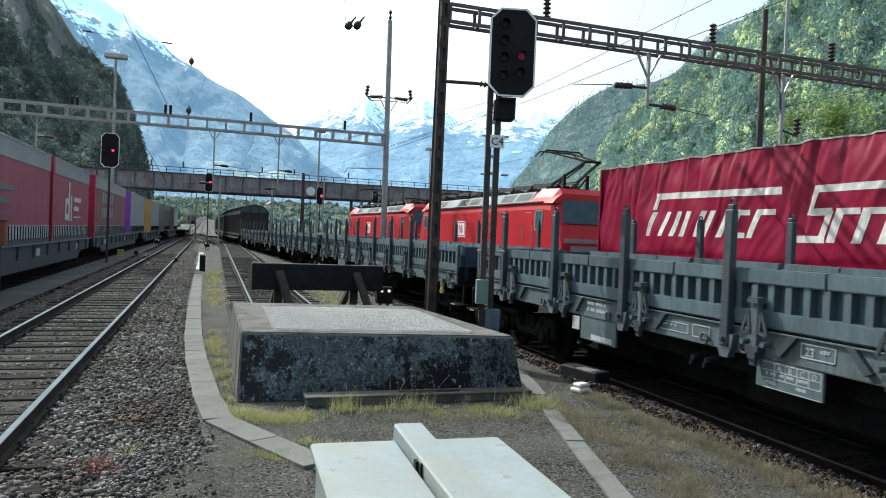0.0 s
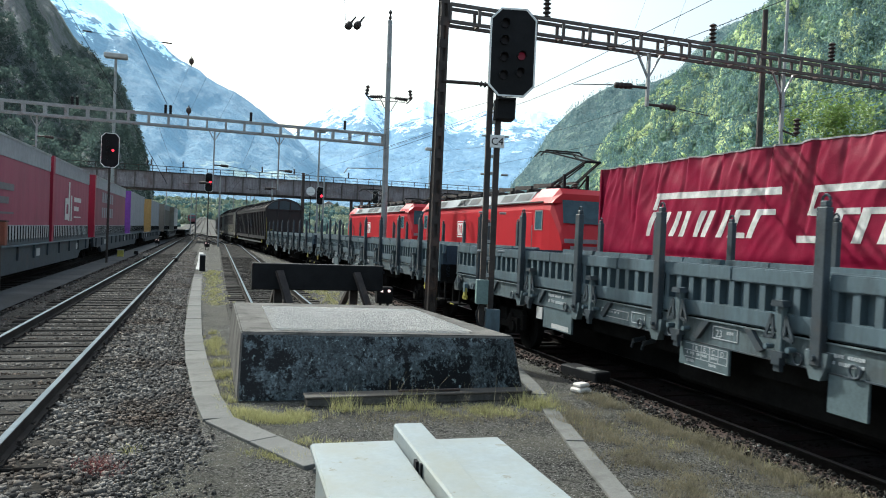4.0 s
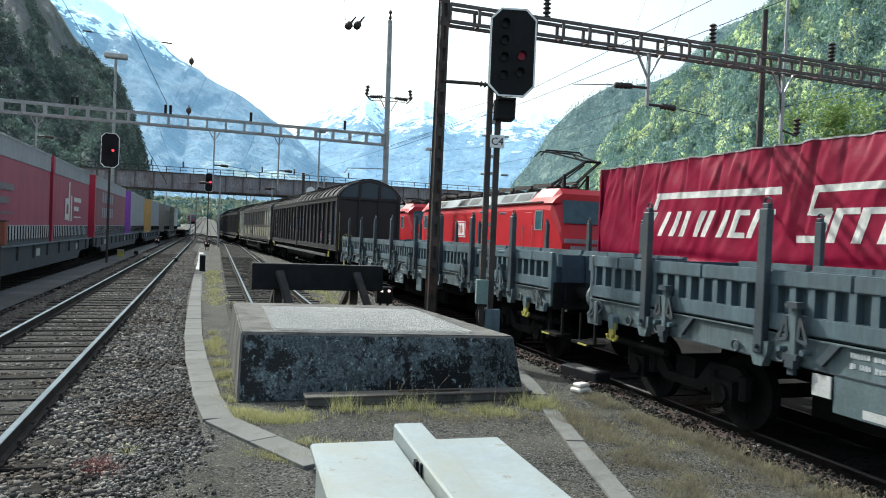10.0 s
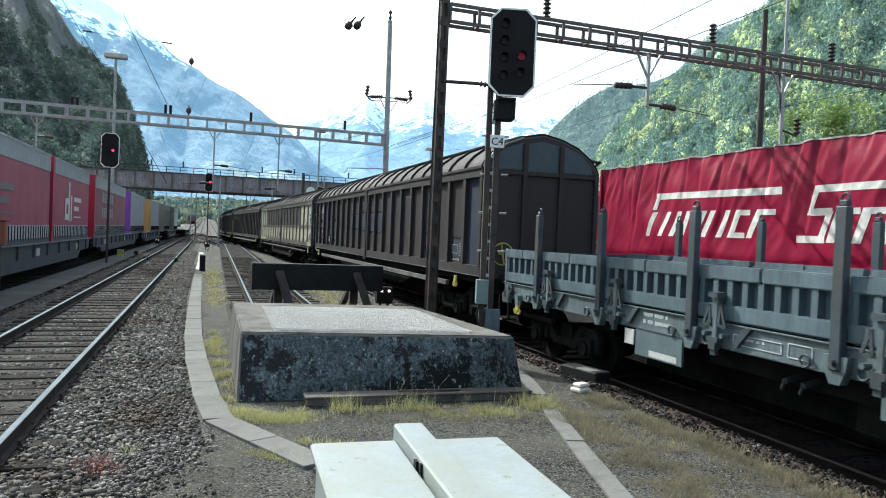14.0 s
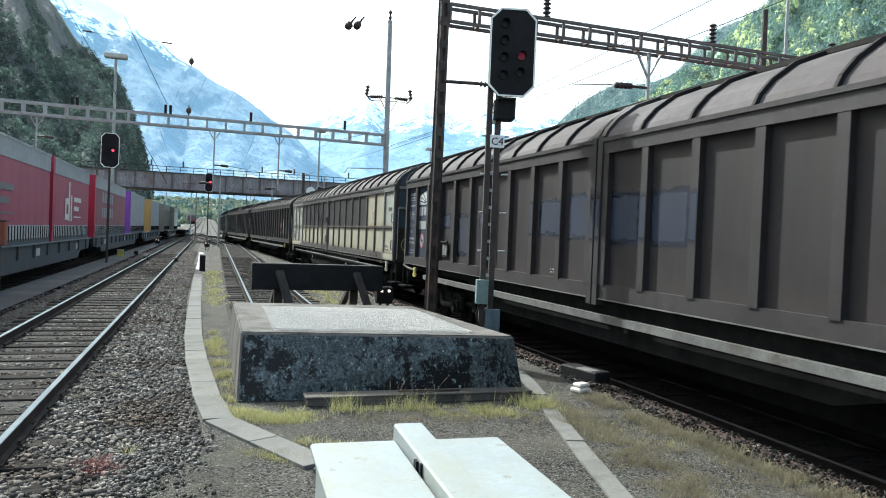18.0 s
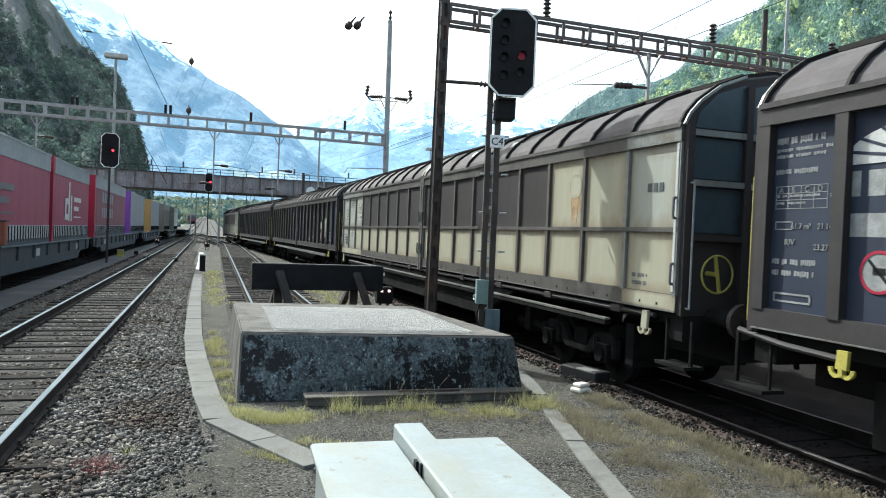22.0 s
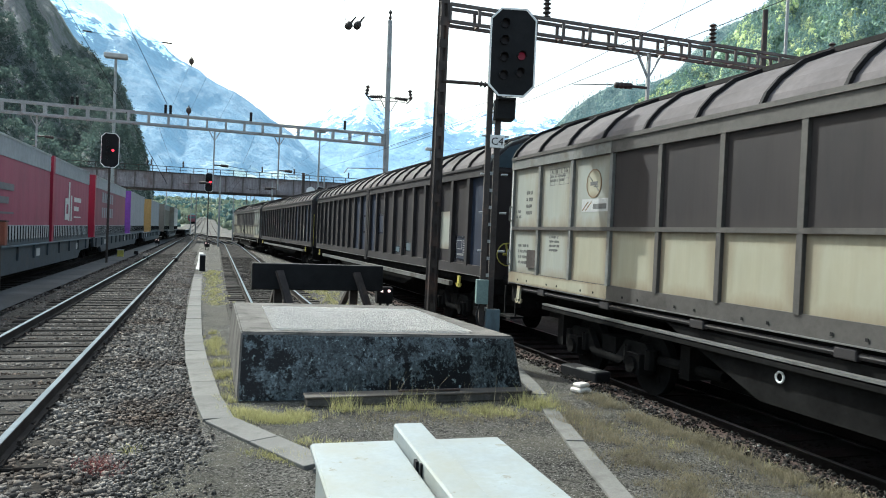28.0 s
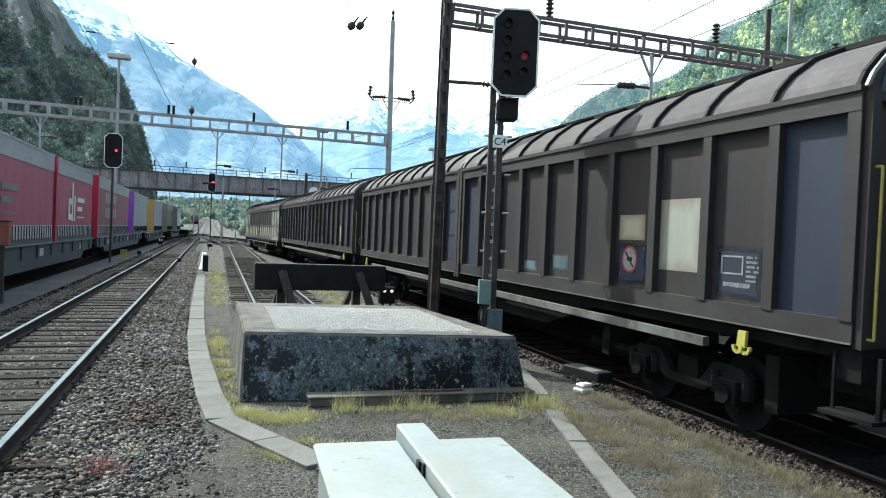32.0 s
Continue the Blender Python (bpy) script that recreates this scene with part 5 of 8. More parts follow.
def flat_wagon(label, group, seed=0):
    """A bogie flat wagon with grey drop sides and tall stakes."""
    t = thing("stake_wagon", label, "freight wagon", group=group)
    L = 18.55
    h, x = L / 2, -1.42
    rnd = random.Random(seed)
    part("deck", B(-1.36, 1.36, -h, h, 1.10, 1.22), M["under"], t, "dark timber deck")
    bm = B(-1.30, 1.30, -h + 0.05, h - 0.05, 0.78, 1.1)
    for s in (-1, 1):
        extrude(bm, [(-5.2, 0.9), (5.2, 0.9), (4.0, 0.50), (-4.0, 0.50)], s * 1.0 - 0.06, s * 1.0 + 0.06, "x")
    part("underframe", bm, M["under"], t, "dark riveted underframe")
    part("centre_sill", B(-0.3, 0.3, -6.0, 6.0, 0.02, 0.78), M["under"], t, "deep black centre sill")
    part("brake_gear", soft_box(-0.9, -0.35, -2.4, 1.6, 0.12, 0.7, 0.05), M["under"], t, "black brake gear")
    ys = [q * (1.30 + 2.142 * i) for q, i in ((-1, 3), (-1, 2), (-1, 1), (-1, 0), (1, 0), (1, 1), (1, 2), (1, 3))]
    edges = [-h] + ys + [h]
    rib = {}
    for sd in (-1, 1):
        def bx(bm, q0, q1, r0, r1, z0, z1):
            x0, x1 = sorted((sd * q0, sd * q1))
            box(bm, x0, x1, r0, r1, z0, z1)
        for a, b in zip(edges, edges[1:]):
            a, b = a + 0.05, b - 0.05
            bm = bmesh.new()
            bx(bm, 1.28, 1.32, a, b, 1.08, 1.66)
            dr = part("drop_side", bm, M["wgrey"], t, "grey-blue steel drop side")
            mid = (a + b) / 2
            for r0, r1 in ((a, mid - 0.006), (mid + 0.006, b)):
                bm = bmesh.new()
                bx(bm, 1.31, 1.43, r0, r1, 1.57, 1.735)
                bmesh.ops.bevel(bm, geom=bm.edges[:], offset=0.014, segments=2, affect="EDGES")
                part("top_rail", bm, M["wgrey"], dr)
            bm = bmesh.new()
            bx(bm, 1.31, 1.43, a, b, 1.11, 1.29)
            bmesh.ops.bevel(bm, geom=bm.edges[:], offset=0.012, segments=2, affect="EDGES")
            part("waist_rail", bm, M["wgrey"], dr)
            if sd < 0:
                if "m" not in rib:
                    rb = bmesh.new()
                    bx(rb, 1.315, 1.415, -0.042, 0.042, 1.29, 1.57)
                    rib["m"] = mesh_of("side_rib", rb, M["wgrey"])
                k = max(2, int((b - a) / 0.25))
                for j in range(k + 1):
                    part("side_rib", rib["m"], None, dr, at=pose(0, a + 0.06 + (b - a - 0.12) * j / k, 0))
        for y in ys:
            bm = bmesh.new()
            bx(bm, 1.43, 1.52, y - 0.065, y + 0.065, 0.84, 2.38)
            bx(bm, 1.43, 1.50, y - 0.045, y + 0.045, 2.38, 2.44)
            bmesh.ops.bevel(bm, geom=bm.edges[:], offset=0.01, segments=1, affect="EDGES")
            for j in range(5):
                a0, a1 = math.pi * j / 5, math.pi * (j + 1) / 5
                cyl(bm, (sd * 1.465, y + 0.05 * math.cos(a0), 2.44 + 0.06 * math.sin(a0)), (sd * 1.465, y + 0.05 * math.cos(a1), 2.44 + 0.06 * math.sin(a1)), 0.014, None, 5)
            st = part("stake", bm, M["wgreyd"], t, "tall dark grey steel stake")
            bm = bmesh.new()
            extrude(bm, [(y - 0.14, 0.98), (y + 0.14, 0.98), (y + 0.12, 0.84), (y + 0.06, 0.71), (y - 0.06, 0.71), (y - 0.12, 0.84)], sd * 1.40, sd * 1.50, "x")
            part("stake_pocket", bm, M["wsole"], st, "grey stake pocket")
            bm = bmesh.new()
            cyl(bm, (sd * 1.50, y, 0.92), (sd * 1.56, y, 0.92), 0.035, 0.025, 8)
            part("pocket_pin", bm, M["wgreyd"], st)
    xo = -1.42
    sk = part("solebar", B(xo, xo + 0.08, -h, h, 0.80, 1.07), M["wsole"], t, "pale grey solebar")
    part("sole_flange", B(xo - 0.03, xo + 0.02, -h, h, 1.07, 1.083), M["wsole"], sk)
    part("sole_foot", B(xo - 0.02, xo + 0.02, -h, h, 0.785, 0.80), M["wgreyd"], sk)
    for y in ys:
        e = -1 if y > 0 else 1
        c = y + 0.47 * e
        lt = part("side_latch", soft_box(xo - 0.09, xo - 0.02, c - 0.04, c + 0.04, 0.90, 1.38, 0.01), M["wsole"], t, "grimy steel drop side latch")
        bm = bmesh.new()
        extrude(bm, [(c - 0.085, 1.37), (c + 0.085, 1.37), (c + 0.07, 1.43), (c - 0.07, 1.43)], xo - 0.13, xo - 0.01, "x")
        part("latch_cap", bm, M["wgreyd"], lt)
        bm = B(xo - 0.12, xo - 0.03, c - 0.09, c + 0.09, 0.85, 0.91)
        box(bm, xo - 0.12, xo - 0.04, c - 0.055, c + 0.055, 0.77, 0.85), box(bm, xo - 0.10, xo - 0.05, c - 0.04, c + 0.04, 0.70, 0.77)
        part("latch_foot", bm, M["wgreyd"], lt)
        for q in (-1, 1):
            bm = bmesh.new()
            p = [(xo - 0.09, c + q * u, z) for u, z in ((0.095, 1.28), (0.07, 1.06), (0.19, 1.03))]
            for k in range(3):
                bar(bm, p[k], p[(k + 1) % 3], 0.018, 0.036)
            part("latch_arm", bm, M["wgreyd"], lt)
            bm = bmesh.new()
            cyl(bm, (xo - 0.12, c + q * 0.15, 0.94), (xo - 0.02, c + q * 0.15, 0.94), 0.03, None, 10)
            part("latch_pin", bm, M["wgrey"], lt)
        bm = bmesh.new()
        extrude(bm, [(c + e * 0.25, 0.88), (c + e * 0.33, 0.84), (c + e * 0.54, 1.07), (c + e * 0.44, 1.07)], xo - 0.05, xo, "x")
        part("hinge_bracket", bm, M["wgreyd"], t)
        for d in (-0.27, 0.40):
            bm = bmesh.new()
            ring(bm, xo - 0.03, y - e * d, 0.86, 0.06, 0.014)
            part("lashing_ring", bm, M["wgreyd"], t)
    for y in (-2.6, 1.9, 2.15):
        bm = bmesh.new()
        cyl(bm, (-1.25, y, 0.56), (-1.05, y, 0.60), 0.035, None, 8), bar(bm, (-1.24, y, 0.575), (-1.24, y + 0.05, 0.46), 0.028)
        part("brake_cock", bm, M["wgreyd"], t, "worn grey brake cock")
    # data plates under the solebar
    for y, w, z0, z1 in ((0.85, 0.88, 0.49, 0.785), (4.66, 1.02, 0.43, 0.785), (-1.4, 0.44, 0.42, 0.785)):
        pl = part("data_plate", B(xo - 0.012, xo + 0.02, y - w, y, z0, z1), M["plateface"], t, "grey plate with faint painted data")
        if y == 0.85:
            for i in range(5):
                part("table_rule", B(xo - 0.016, xo - 0.012, y - 0.86 + i * 0.15, y - 0.85 + i * 0.15, 0.59, 0.765), M["palet"], pl)
            for z in (0.49, 0.59, 0.675, 0.757):
                part("table_rule", B(xo - 0.016, xo - 0.012, y - 0.86, y - 0.10, z, z + 0.008), M["palet"], pl)
            for i, ch in enumerate("ABCD"):
                letters(ch, 0.085, pl, pose(xo - 0.013, y - 0.29 - i * 0.15, 0.685, 90, 0, -90), M["palet"])
            text_block(pl, xo - 0.012, y - 0.14, 0.662, 0.70, 0.065, 1, M["palet"], seed=10), text_block(pl, xo - 0.012, y - 0.14, 0.572, 0.16, 0.065, 1, M["palet"], seed=3), text_block(pl, xo - 0.012, y - 0.55, 0.572, 0.12, 0.06, 1, M["palet"], seed=4)
        if y > 4:
            part("pale_stripe", B(xo - 0.016, xo - 0.012, y - 0.92, y - 0.33, 0.45, 0.53), M["labelw"], pl, "pale painted stripe")
            part("document_holder", B(xo - 0.03, xo - 0.012, y + 0.02, y + 0.24, 0.55, 0.76), M["labelw"], pl, "small white waybill in a holder")
    letters("23", 0.12, t, pose(xo - 0.004, 0.22, 0.905, 90, 0, -90), M["palet"])
    frame_bars(t, xo - 0.003, 0.27, 1.03, 0.42, 0.15, M["palet"], 0.012), text_block(t, xo - 0.003, 0.03, 0.99, 0.16, 0.07, 1, M["palet"], seed=14)
    frame_bars(t, xo - 0.003, 2.75, 0.98, 0.72, 0.12, M["palet"], 0.010), text_block(t, xo - 0.003, 2.70, 0.955, 0.6, 0.06, 1, M["palet"], seed=15), frame_bars(t, xo - 0.003, 1.95, 1.0, 0.32, 0.15, M["palet"], 0.010)
    text_block(t, xo - 0.003, 4.5, 1.03, 0.7, 0.2, 2, M["palet"], seed=16), text_block(t, xo - 0.003, -1.1, 0.99, 0.75, 0.14, 2, M["palet"], seed=17), text_block(t, xo - 0.003, -5.4, 0.98, 0.6, 0.16, 2, M["palet"], seed=18)
    for s in (-1, 1):
        fl = part("end_flap", B(-1.35, 1.35, min(s * h, s * (h - 0.06)), max(s * h, s * (h - 0.06)), 1.2, 1.70), M["endg"], t, "dark grey end flap")
        for k in range(6):
            xx = -1.2 + k * 0.48
            part("flap_rib", B(xx - 0.05, xx + 0.05, min(s * h, s * (h + 0.05)), max(s * h, s * (h + 0.05)), 0.9, 1.7), M["endg"], fl)
        bm = bmesh.new()
        pts = [(-0.62, s * (h + 0.09), 1.60), (-0.38, s * (h + 0.09), 1.62), (-0.60, s * (h + 0.11), 1.46), (-0.36, s * (h + 0.10), 1.30)]
        for a, b in zip(pts, pts[1:]):
            cyl(bm, a, b, 0.02)
        part("flap_lever", bm, M["yellow"], fl, "worn yellow bent lever")
        bm = B(-1.38, 1.38, min(s * (h - 0.1), s * (h + 0.05)), max(s * (h - 0.1), s * (h + 0.05)), 0.75, 1.22)
        part("headstock", bm, M["under"], t)
        bm = bmesh.new()
        p = [(-0.55, s * h, 1.05), (-0.55, s * (h + 0.25), 1.15), (-0.5, s * (h + 0.38), 0.95), (-0.42, s * (h + 0.3), 0.72)]
        for a, b in zip(p, p[1:]):
            cyl(bm, a, b, 0.03)
        part("brake_hose", bm, M["yellow"], t, "yellow-marked brake hose")
        bm = bmesh.new()
        bar(bm, (-1.36, s * (h - 0.1), 0.8), (-1.36, s * (h - 0.1), 0.36), 0.04), bar(bm, (-1.36, s * (h + 0.35), 0.8), (-1.36, s * (h + 0.35), 0.36), 0.04)
        box(bm, -1.5, -1.2, min(s * (h - 0.15), s * (h + 0.4)), max(s * (h - 0.15), s * (h + 0.4)), 0.33, 0.37)
        sp = part("shunter_step", bm, M["under"], t, "dark step with a yellow edge")
        part("step_edge", B(-1.512, -1.50, min(s * (h - 0.1), s * (h + 0.16)), max(s * (h - 0.1), s * (h + 0.16)), 0.335, 0.36), M["yellow"], sp)
        yh = s * (h - 0.80)
        bm = bmesh.new()
        extrude(bm, [(yh - 0.06, 0.70), (yh + 0.07, 0.70), (yh + 0.09, 0.88), (yh + 0.02, 0.92), (yh - 0.05, 0.88)], -1.52, -1.44, "x")
        part("hook_bracket", bm, M["wgrey"], t, "pale gabled hook bracket")
        hook(t, yh, x=-1.49, z=0.66)
        c = s * (h - 0.34)
        lt = part("corner_latch", soft_box(-1.52, -1.44, c - 0.04, c + 0.04, 0.74, 1.06, 0.01), M["wsole"], t, "grimy steel corner latch")
        bm = bmesh.new()
        extrude(bm, [(c - s * 0.05, 0.70), (c + s * 0.24, 0.70), (c + s * 0.28, 0.86), (c + s * 0.06, 0.98), (c - s * 0.08, 0.86)], -1.50, -1.43, "x")
        part("latch_plate", bm, M["wsole"], lt)
        for q in (-1, 1):
            bm = bmesh.new()
            p = [(-1.51, c + q * u, z) for u, z in ((0.03, 1.06), (0.07, 0.86), (0.20, 0.82 if q * s > 0 else 1.0))]
            for k in range(3):
                bar(bm, p[k], p[(k + 1) % 3], 0.018, 0.036)
            part("latch_arm", bm, M["wgreyd"], lt)
        part("corner_post", soft_box(-1.43, -1.33, min(s * (h - 0.09), s * (h + 0.01)), max(s * (h - 0.09), s * (h + 0.01)), 1.06, 1.74, 0.01), M["wgrey"], t, "grey corner post")
        bm = bmesh.new()
        cyl(bm, (-1.2, s * (h - 1.7), 0.5), (-1.2, s * (h - 0.5), 0.5), 0.05, None, 8), cyl(bm, (-1.2, s * (h - 0.5), 0.5), (-1.05, s * (h - 0.2), 0.5), 0.05, None, 8)
        part("brake_pipe", bm, M["under"], t, "black brake pipe")
        bm = bmesh.new()
        for d in (-0.09, 0.09):
            box(bm, -1.38, -1.30, s * h + d - 0.05, s * h + d + 0.05, 1.50, 1.72)
        part("flap_lock", bm, M["wgrey"], t, "grey end flap lock")
    buffers(t, 9.95)
    running_gear(t, 14.86)
    return t


FLAT_LABEL = "grey-blue bogie flat wagon with drop sides and tall dark stakes"
TRAIN = []
U0 = 15.43 - 19.9 / 2
f0 = flat_wagon(FLAT_LABEL, "stake wagons of the freight train")
TRAIN.append((f0, U0, 14.86))
for i in range(1, 4):
    TRAIN.append((copy_thing(f0, Matrix()), U0 + 19.9 * i, 14.86))
K = ["brown"] * 20


def kinds(**at):
    k = list(K)
    for name, idx in at.items():
        for i in idx:
            k[i] = name
    return k


VAN = "grimy brown sliding-wall van with dusty ribbed roof"
w1 = sliding_wall_wagon(VAN + " and faded blue panels", kinds(blue=(0, 1, 2, 19)), "sliding-wall vans of the freight train")
CK = ["pale/pale", "pale/pale", "pale/cream"] + ["brown/cream"] * 12 + ["cream/cream", "cream/cream", "pale/cream"]
w2 = sliding_wall_wagon("stained cream sliding-wall van with dark grimy upper panels", CK, "sliding-wall vans of the freight train", cream=True, panes=(-5.62, -3.42))
w3 = sliding_wall_wagon(VAN + ", blue end panel", kinds(blue=(8, 9, 10, 19)), "sliding-wall vans of the freight train")
w4 = sliding_wall_wagon(VAN + ", patched with blue", kinds(blue=(1, 2, 9, 10, 15, 18, 19)), "sliding-wall vans of the freight train")
w5 = sliding_wall_wagon("dirty cream sliding-wall van at the end of the train", CK[::-1], "sliding-wall vans of the freight train", cream=True)
for i, w in enumerate((w1, w2, w3, w4, w5)):
    TRAIN.append((w, 15.43 + 59.7 + 23.26 * (i + 0.5), 15.93))


# ---- paint marks on the vans ----
def faded(name, base, rim=0.40):
    """A paint whose film wears away raggedly towards the borders of its field."""
    m = M[base].copy()
    m.name = name
    n, l = m.node_tree.nodes, m.node_tree.links
    tc, sp, ns = n.new("ShaderNodeTexCoord"), n.new("ShaderNodeSeparateXYZ"), n.new("ShaderNodeTexNoise")
    ns.inputs["Scale"].default_value, ns.inputs["Detail"].default_value = 5.0, 6
    l.new(tc.outputs["Generated"], sp.inputs[0]), l.new(tc.outputs["Object"], ns.inputs["Vector"])
    far = None
    for ax in ("Y", "Z"):
        u, v = n.new("ShaderNodeMath"), n.new("ShaderNodeMath")
        u.operation, v.operation = "SUBTRACT", "ABSOLUTE"
        u.inputs[1].default_value = 0.5
        l.new(sp.outputs[ax], u.inputs[0]), l.new(u.outputs[0], v.inputs[0])
        if far:
            w = n.new("ShaderNodeMath")
            w.operation = "MAXIMUM"
            l.new(far, w.inputs[0]), l.new(v.outputs[0], w.inputs[1])
            far = w.outputs[0]
        else:
            far = v.outputs[0]
    ad, rp = n.new("ShaderNodeMath"), n.new("ShaderNodeValToRGB")
    ad.operation, ad.inputs[1].default_value = "MULTIPLY_ADD", 0.16
    l.new(ns.outputs["Fac"], ad.inputs[0]), l.new(far, ad.inputs[2])
    rp.color_ramp.elements[0].position, rp.color_ramp.elements[1].position = rim + 0.04, rim + 0.17
    l.new(ad.outputs[0], rp.inputs[0])
    tr, mx = n.new("ShaderNodeBsdfTransparent"), n.new("ShaderNodeMixShader")
    l.new(rp.outputs[0], mx.inputs[0]), l.new(n["Principled BSDF"].outputs[0], mx.inputs[1]), l.new(tr.outputs[0], mx.inputs[2])
    l.new(mx.outputs[0], n["Material Output"].inputs["Surface"])
    return m


M["bluef"], M["palef"] = faded("worn_blue_field", "blue"), faded("scrubbed_pale_field", "wgrey", 0.30)
def patch(w, y0, y1, z0, z1, material, name="paint_patch", label="", out=0.0425):
    """A rectangle of paint on a sunken panel; y counted from the wagon's middle, + towards its far end."""
    x = -HALF_W + out
    return part(name, B(x, x + 0.002 if out > 0.01 else x + 0.01, min(y0, y1), max(y0, y1), z0, z1), material, w, label)


P = -HALF_W + 0.044
M["ruststreak"] = mat("rust_streak", (0.30, 0.20, 0.10), 0.8, var=0.35, scale=9, bscale=60)


def PIPE(y0, y1, z):
    bm = bmesh.new()
    cyl(bm, (-1.40, y0, z - 0.05), (-1.42, (y0 + y1) / 2, z - 0.02), 0.035, None, 8), cyl(bm, (-1.42, (y0 + y1) / 2, z - 0.02), (-1.36, y1, z + 0.05), 0.035, None, 8)
    return bm


# first van: blue fields, a fleet emblem as plain shapes, data lettering, warning discs
patch(w1, 1.05, -0.0 + 0.1, 1.95, 2.75, M["bluef"], label="faded blue paint field"), patch(w1, -0.15, -1.1, 1.9, 2.72, M["bluef"]), patch(w1, -1.25, -2.15, 1.9, 2.72, M["bluef"])
patch(w1, 2.15, 1.25, 2.0, 2.7, M["bluef"]), patch(w1, 7.6, 7.0, 2.12, 2.5, M["bluef"]), patch(w1, 6.5, 5.65, 1.45, 2.5, M["bluef"]), patch(w1, 5.1, 4.7, 2.2, 2.5, M["bluef"])
for i in range(1, 3):
    for q in (-1, 1):
        y = q * (0.152 + i * 1.0688)
        patch(w1, y - 0.073, y + 0.073, 1.95, 2.68, M["bluef"], out=-0.047)
for q in (-1, 1):
    patch(w1, q * 0.03, q * 0.145, 1.93, 2.70, M["bluef"], out=-0.072)
text_block(w1, P, 10.66, 3.14, 0.70, 0.15, 1, M["markw"], seed=22), text_block(w1, P, 10.66, 3.02, 0.72, 0.13, 2, M["markw"], seed=27)
for i in range(5):
    part("table_rule", B(P - 0.003, P, 9.97 + i * 0.168, 9.977 + i * 0.168, 2.38, 2.62), M["markw"], w1)
for z in (2.38, 2.47, 2.54, 2.615):
    part("table_rule", B(P - 0.003, P, 9.97, 10.65, z, z + 0.007), M["markw"], w1)
for i, ch in enumerate("ABCD"):
    letters(ch, 0.085, w1, pose(P - 0.004, 10.60 - i * 0.168, 2.55, 90, 0, -90), M["markw"])
text_block(w1, P, 10.63, 2.53, 0.64, 0.05, 1, M["markw"], seed=25), text_block(w1, P, 10.63, 2.455, 0.5, 0.05, 1, M["markw"], seed=26), text_block(w1, P, 10.66, 2.8, 0.66, 0.10, 1, M["markw"], seed=21)
letters("61.7 m\u00b2", 0.085, w1, pose(P - 0.004, 10.42, 2.17, 90, 0, -90), M["markw"]), letters("21.10 m", 0.085, w1, pose(P - 0.004, 10.08, 2.17, 90, 0, -90), M["markw"]), letters("23.27 m", 0.085, w1, pose(P - 0.004, 10.12, 1.96, 90, 0, -90), M["markw"]), letters("RIV", 0.095, w1, pose(P - 0.004, 10.50, 2.0, 90, 0, -90), M["markw"])
letters("**", 0.13, w1, pose(P - 0.004, 9.94, 2.44, 90, 0, -90), M["markw"]), frame_bars(w1, P, 10.64, 2.25, 0.24, 0.09, M["markw"], 0.012), text_block(w1, P, 10.66, 1.86, 0.66, 0.24, 2, M["markw"], seed=24), frame_bars(w1, P, 10.62, 1.5, 0.5, 0.10, M["markw"])
bm = bmesh.new()
extrude(bm, [(9.02, 2.78)] + [(9.02 + 0.78 * math.cos(math.pi * i / 24), 2.78 + 0.36 * math.sin(math.pi * i / 24)) for i in range(13)], P - 0.008, P, "x")
part("emblem_quarter_disc", bm, M["labelw"], w1, "white quarter-disc emblem")
for i in range(3):
    q = 0.35 + i * 0.36
    bm = bmesh.new()
    bar(bm, (P - 0.009, 9.02 + 0.10 * math.cos(q), 2.80 + 0.05 * math.sin(q)), (P - 0.009, 9.02 + 0.80 * math.cos(q), 2.78 + 0.37 * math.sin(q)), 0.004, 0.03)
    part("emblem_gap", bm, M["blue"], w1)
for i in range(3):
    patch(w1, 9.78 - i * 0.26, 9.60 - i * 0.26, 2.48, 2.72, M["markw"], "emblem_block")
patch(w1, 9.85, 9.05, 2.1, 2.32, M["markw"], "pale_label", "pale rectangular label")
disc_sign(w1, P, 9.36, 1.78, 0.20), patch(w1, -6.72, -7.42, 1.35, 2.05, M["bluef"]), disc_sign(w1, P - 0.002, -7.09, 1.735, 0.19)
dc = patch(w1, 7.45, 7.05, 1.42, 1.78, M["black"], "document_clip", "small dark hooded document holder", 0.0)
part("hood", B(-HALF_W - 0.05, -HALF_W + 0.01, 7.03, 7.47, 1.78, 1.81), M["frameb"], dc), part("card", B(-HALF_W - 0.004, -HALF_W, 7.10, 7.40, 1.47, 1.72), M["inkg"], dc)
patch(w1, -8.85, -9.58, 1.35, 1.95, M["bluef"]), frame_bars(w1, P, -8.90, 1.75, 0.36, 0.22, M["markw"]), text_block(w1, P, -9.34, 1.78, 0.2, 0.32, 6, M["markw"], seed=8), text_block(w1, P, -8.95, 1.42, 0.5, 0.1, 1, M["markw"], seed=9)
text_block(w1, P, 1.6, 1.46, 0.3, 0.1, 2, M["markw"], seed=10)
part("brake_pipe", PIPE(9.62, 11.1, 0.98), M["frameb"], w1, "grimy horizontal pipe behind the hook")
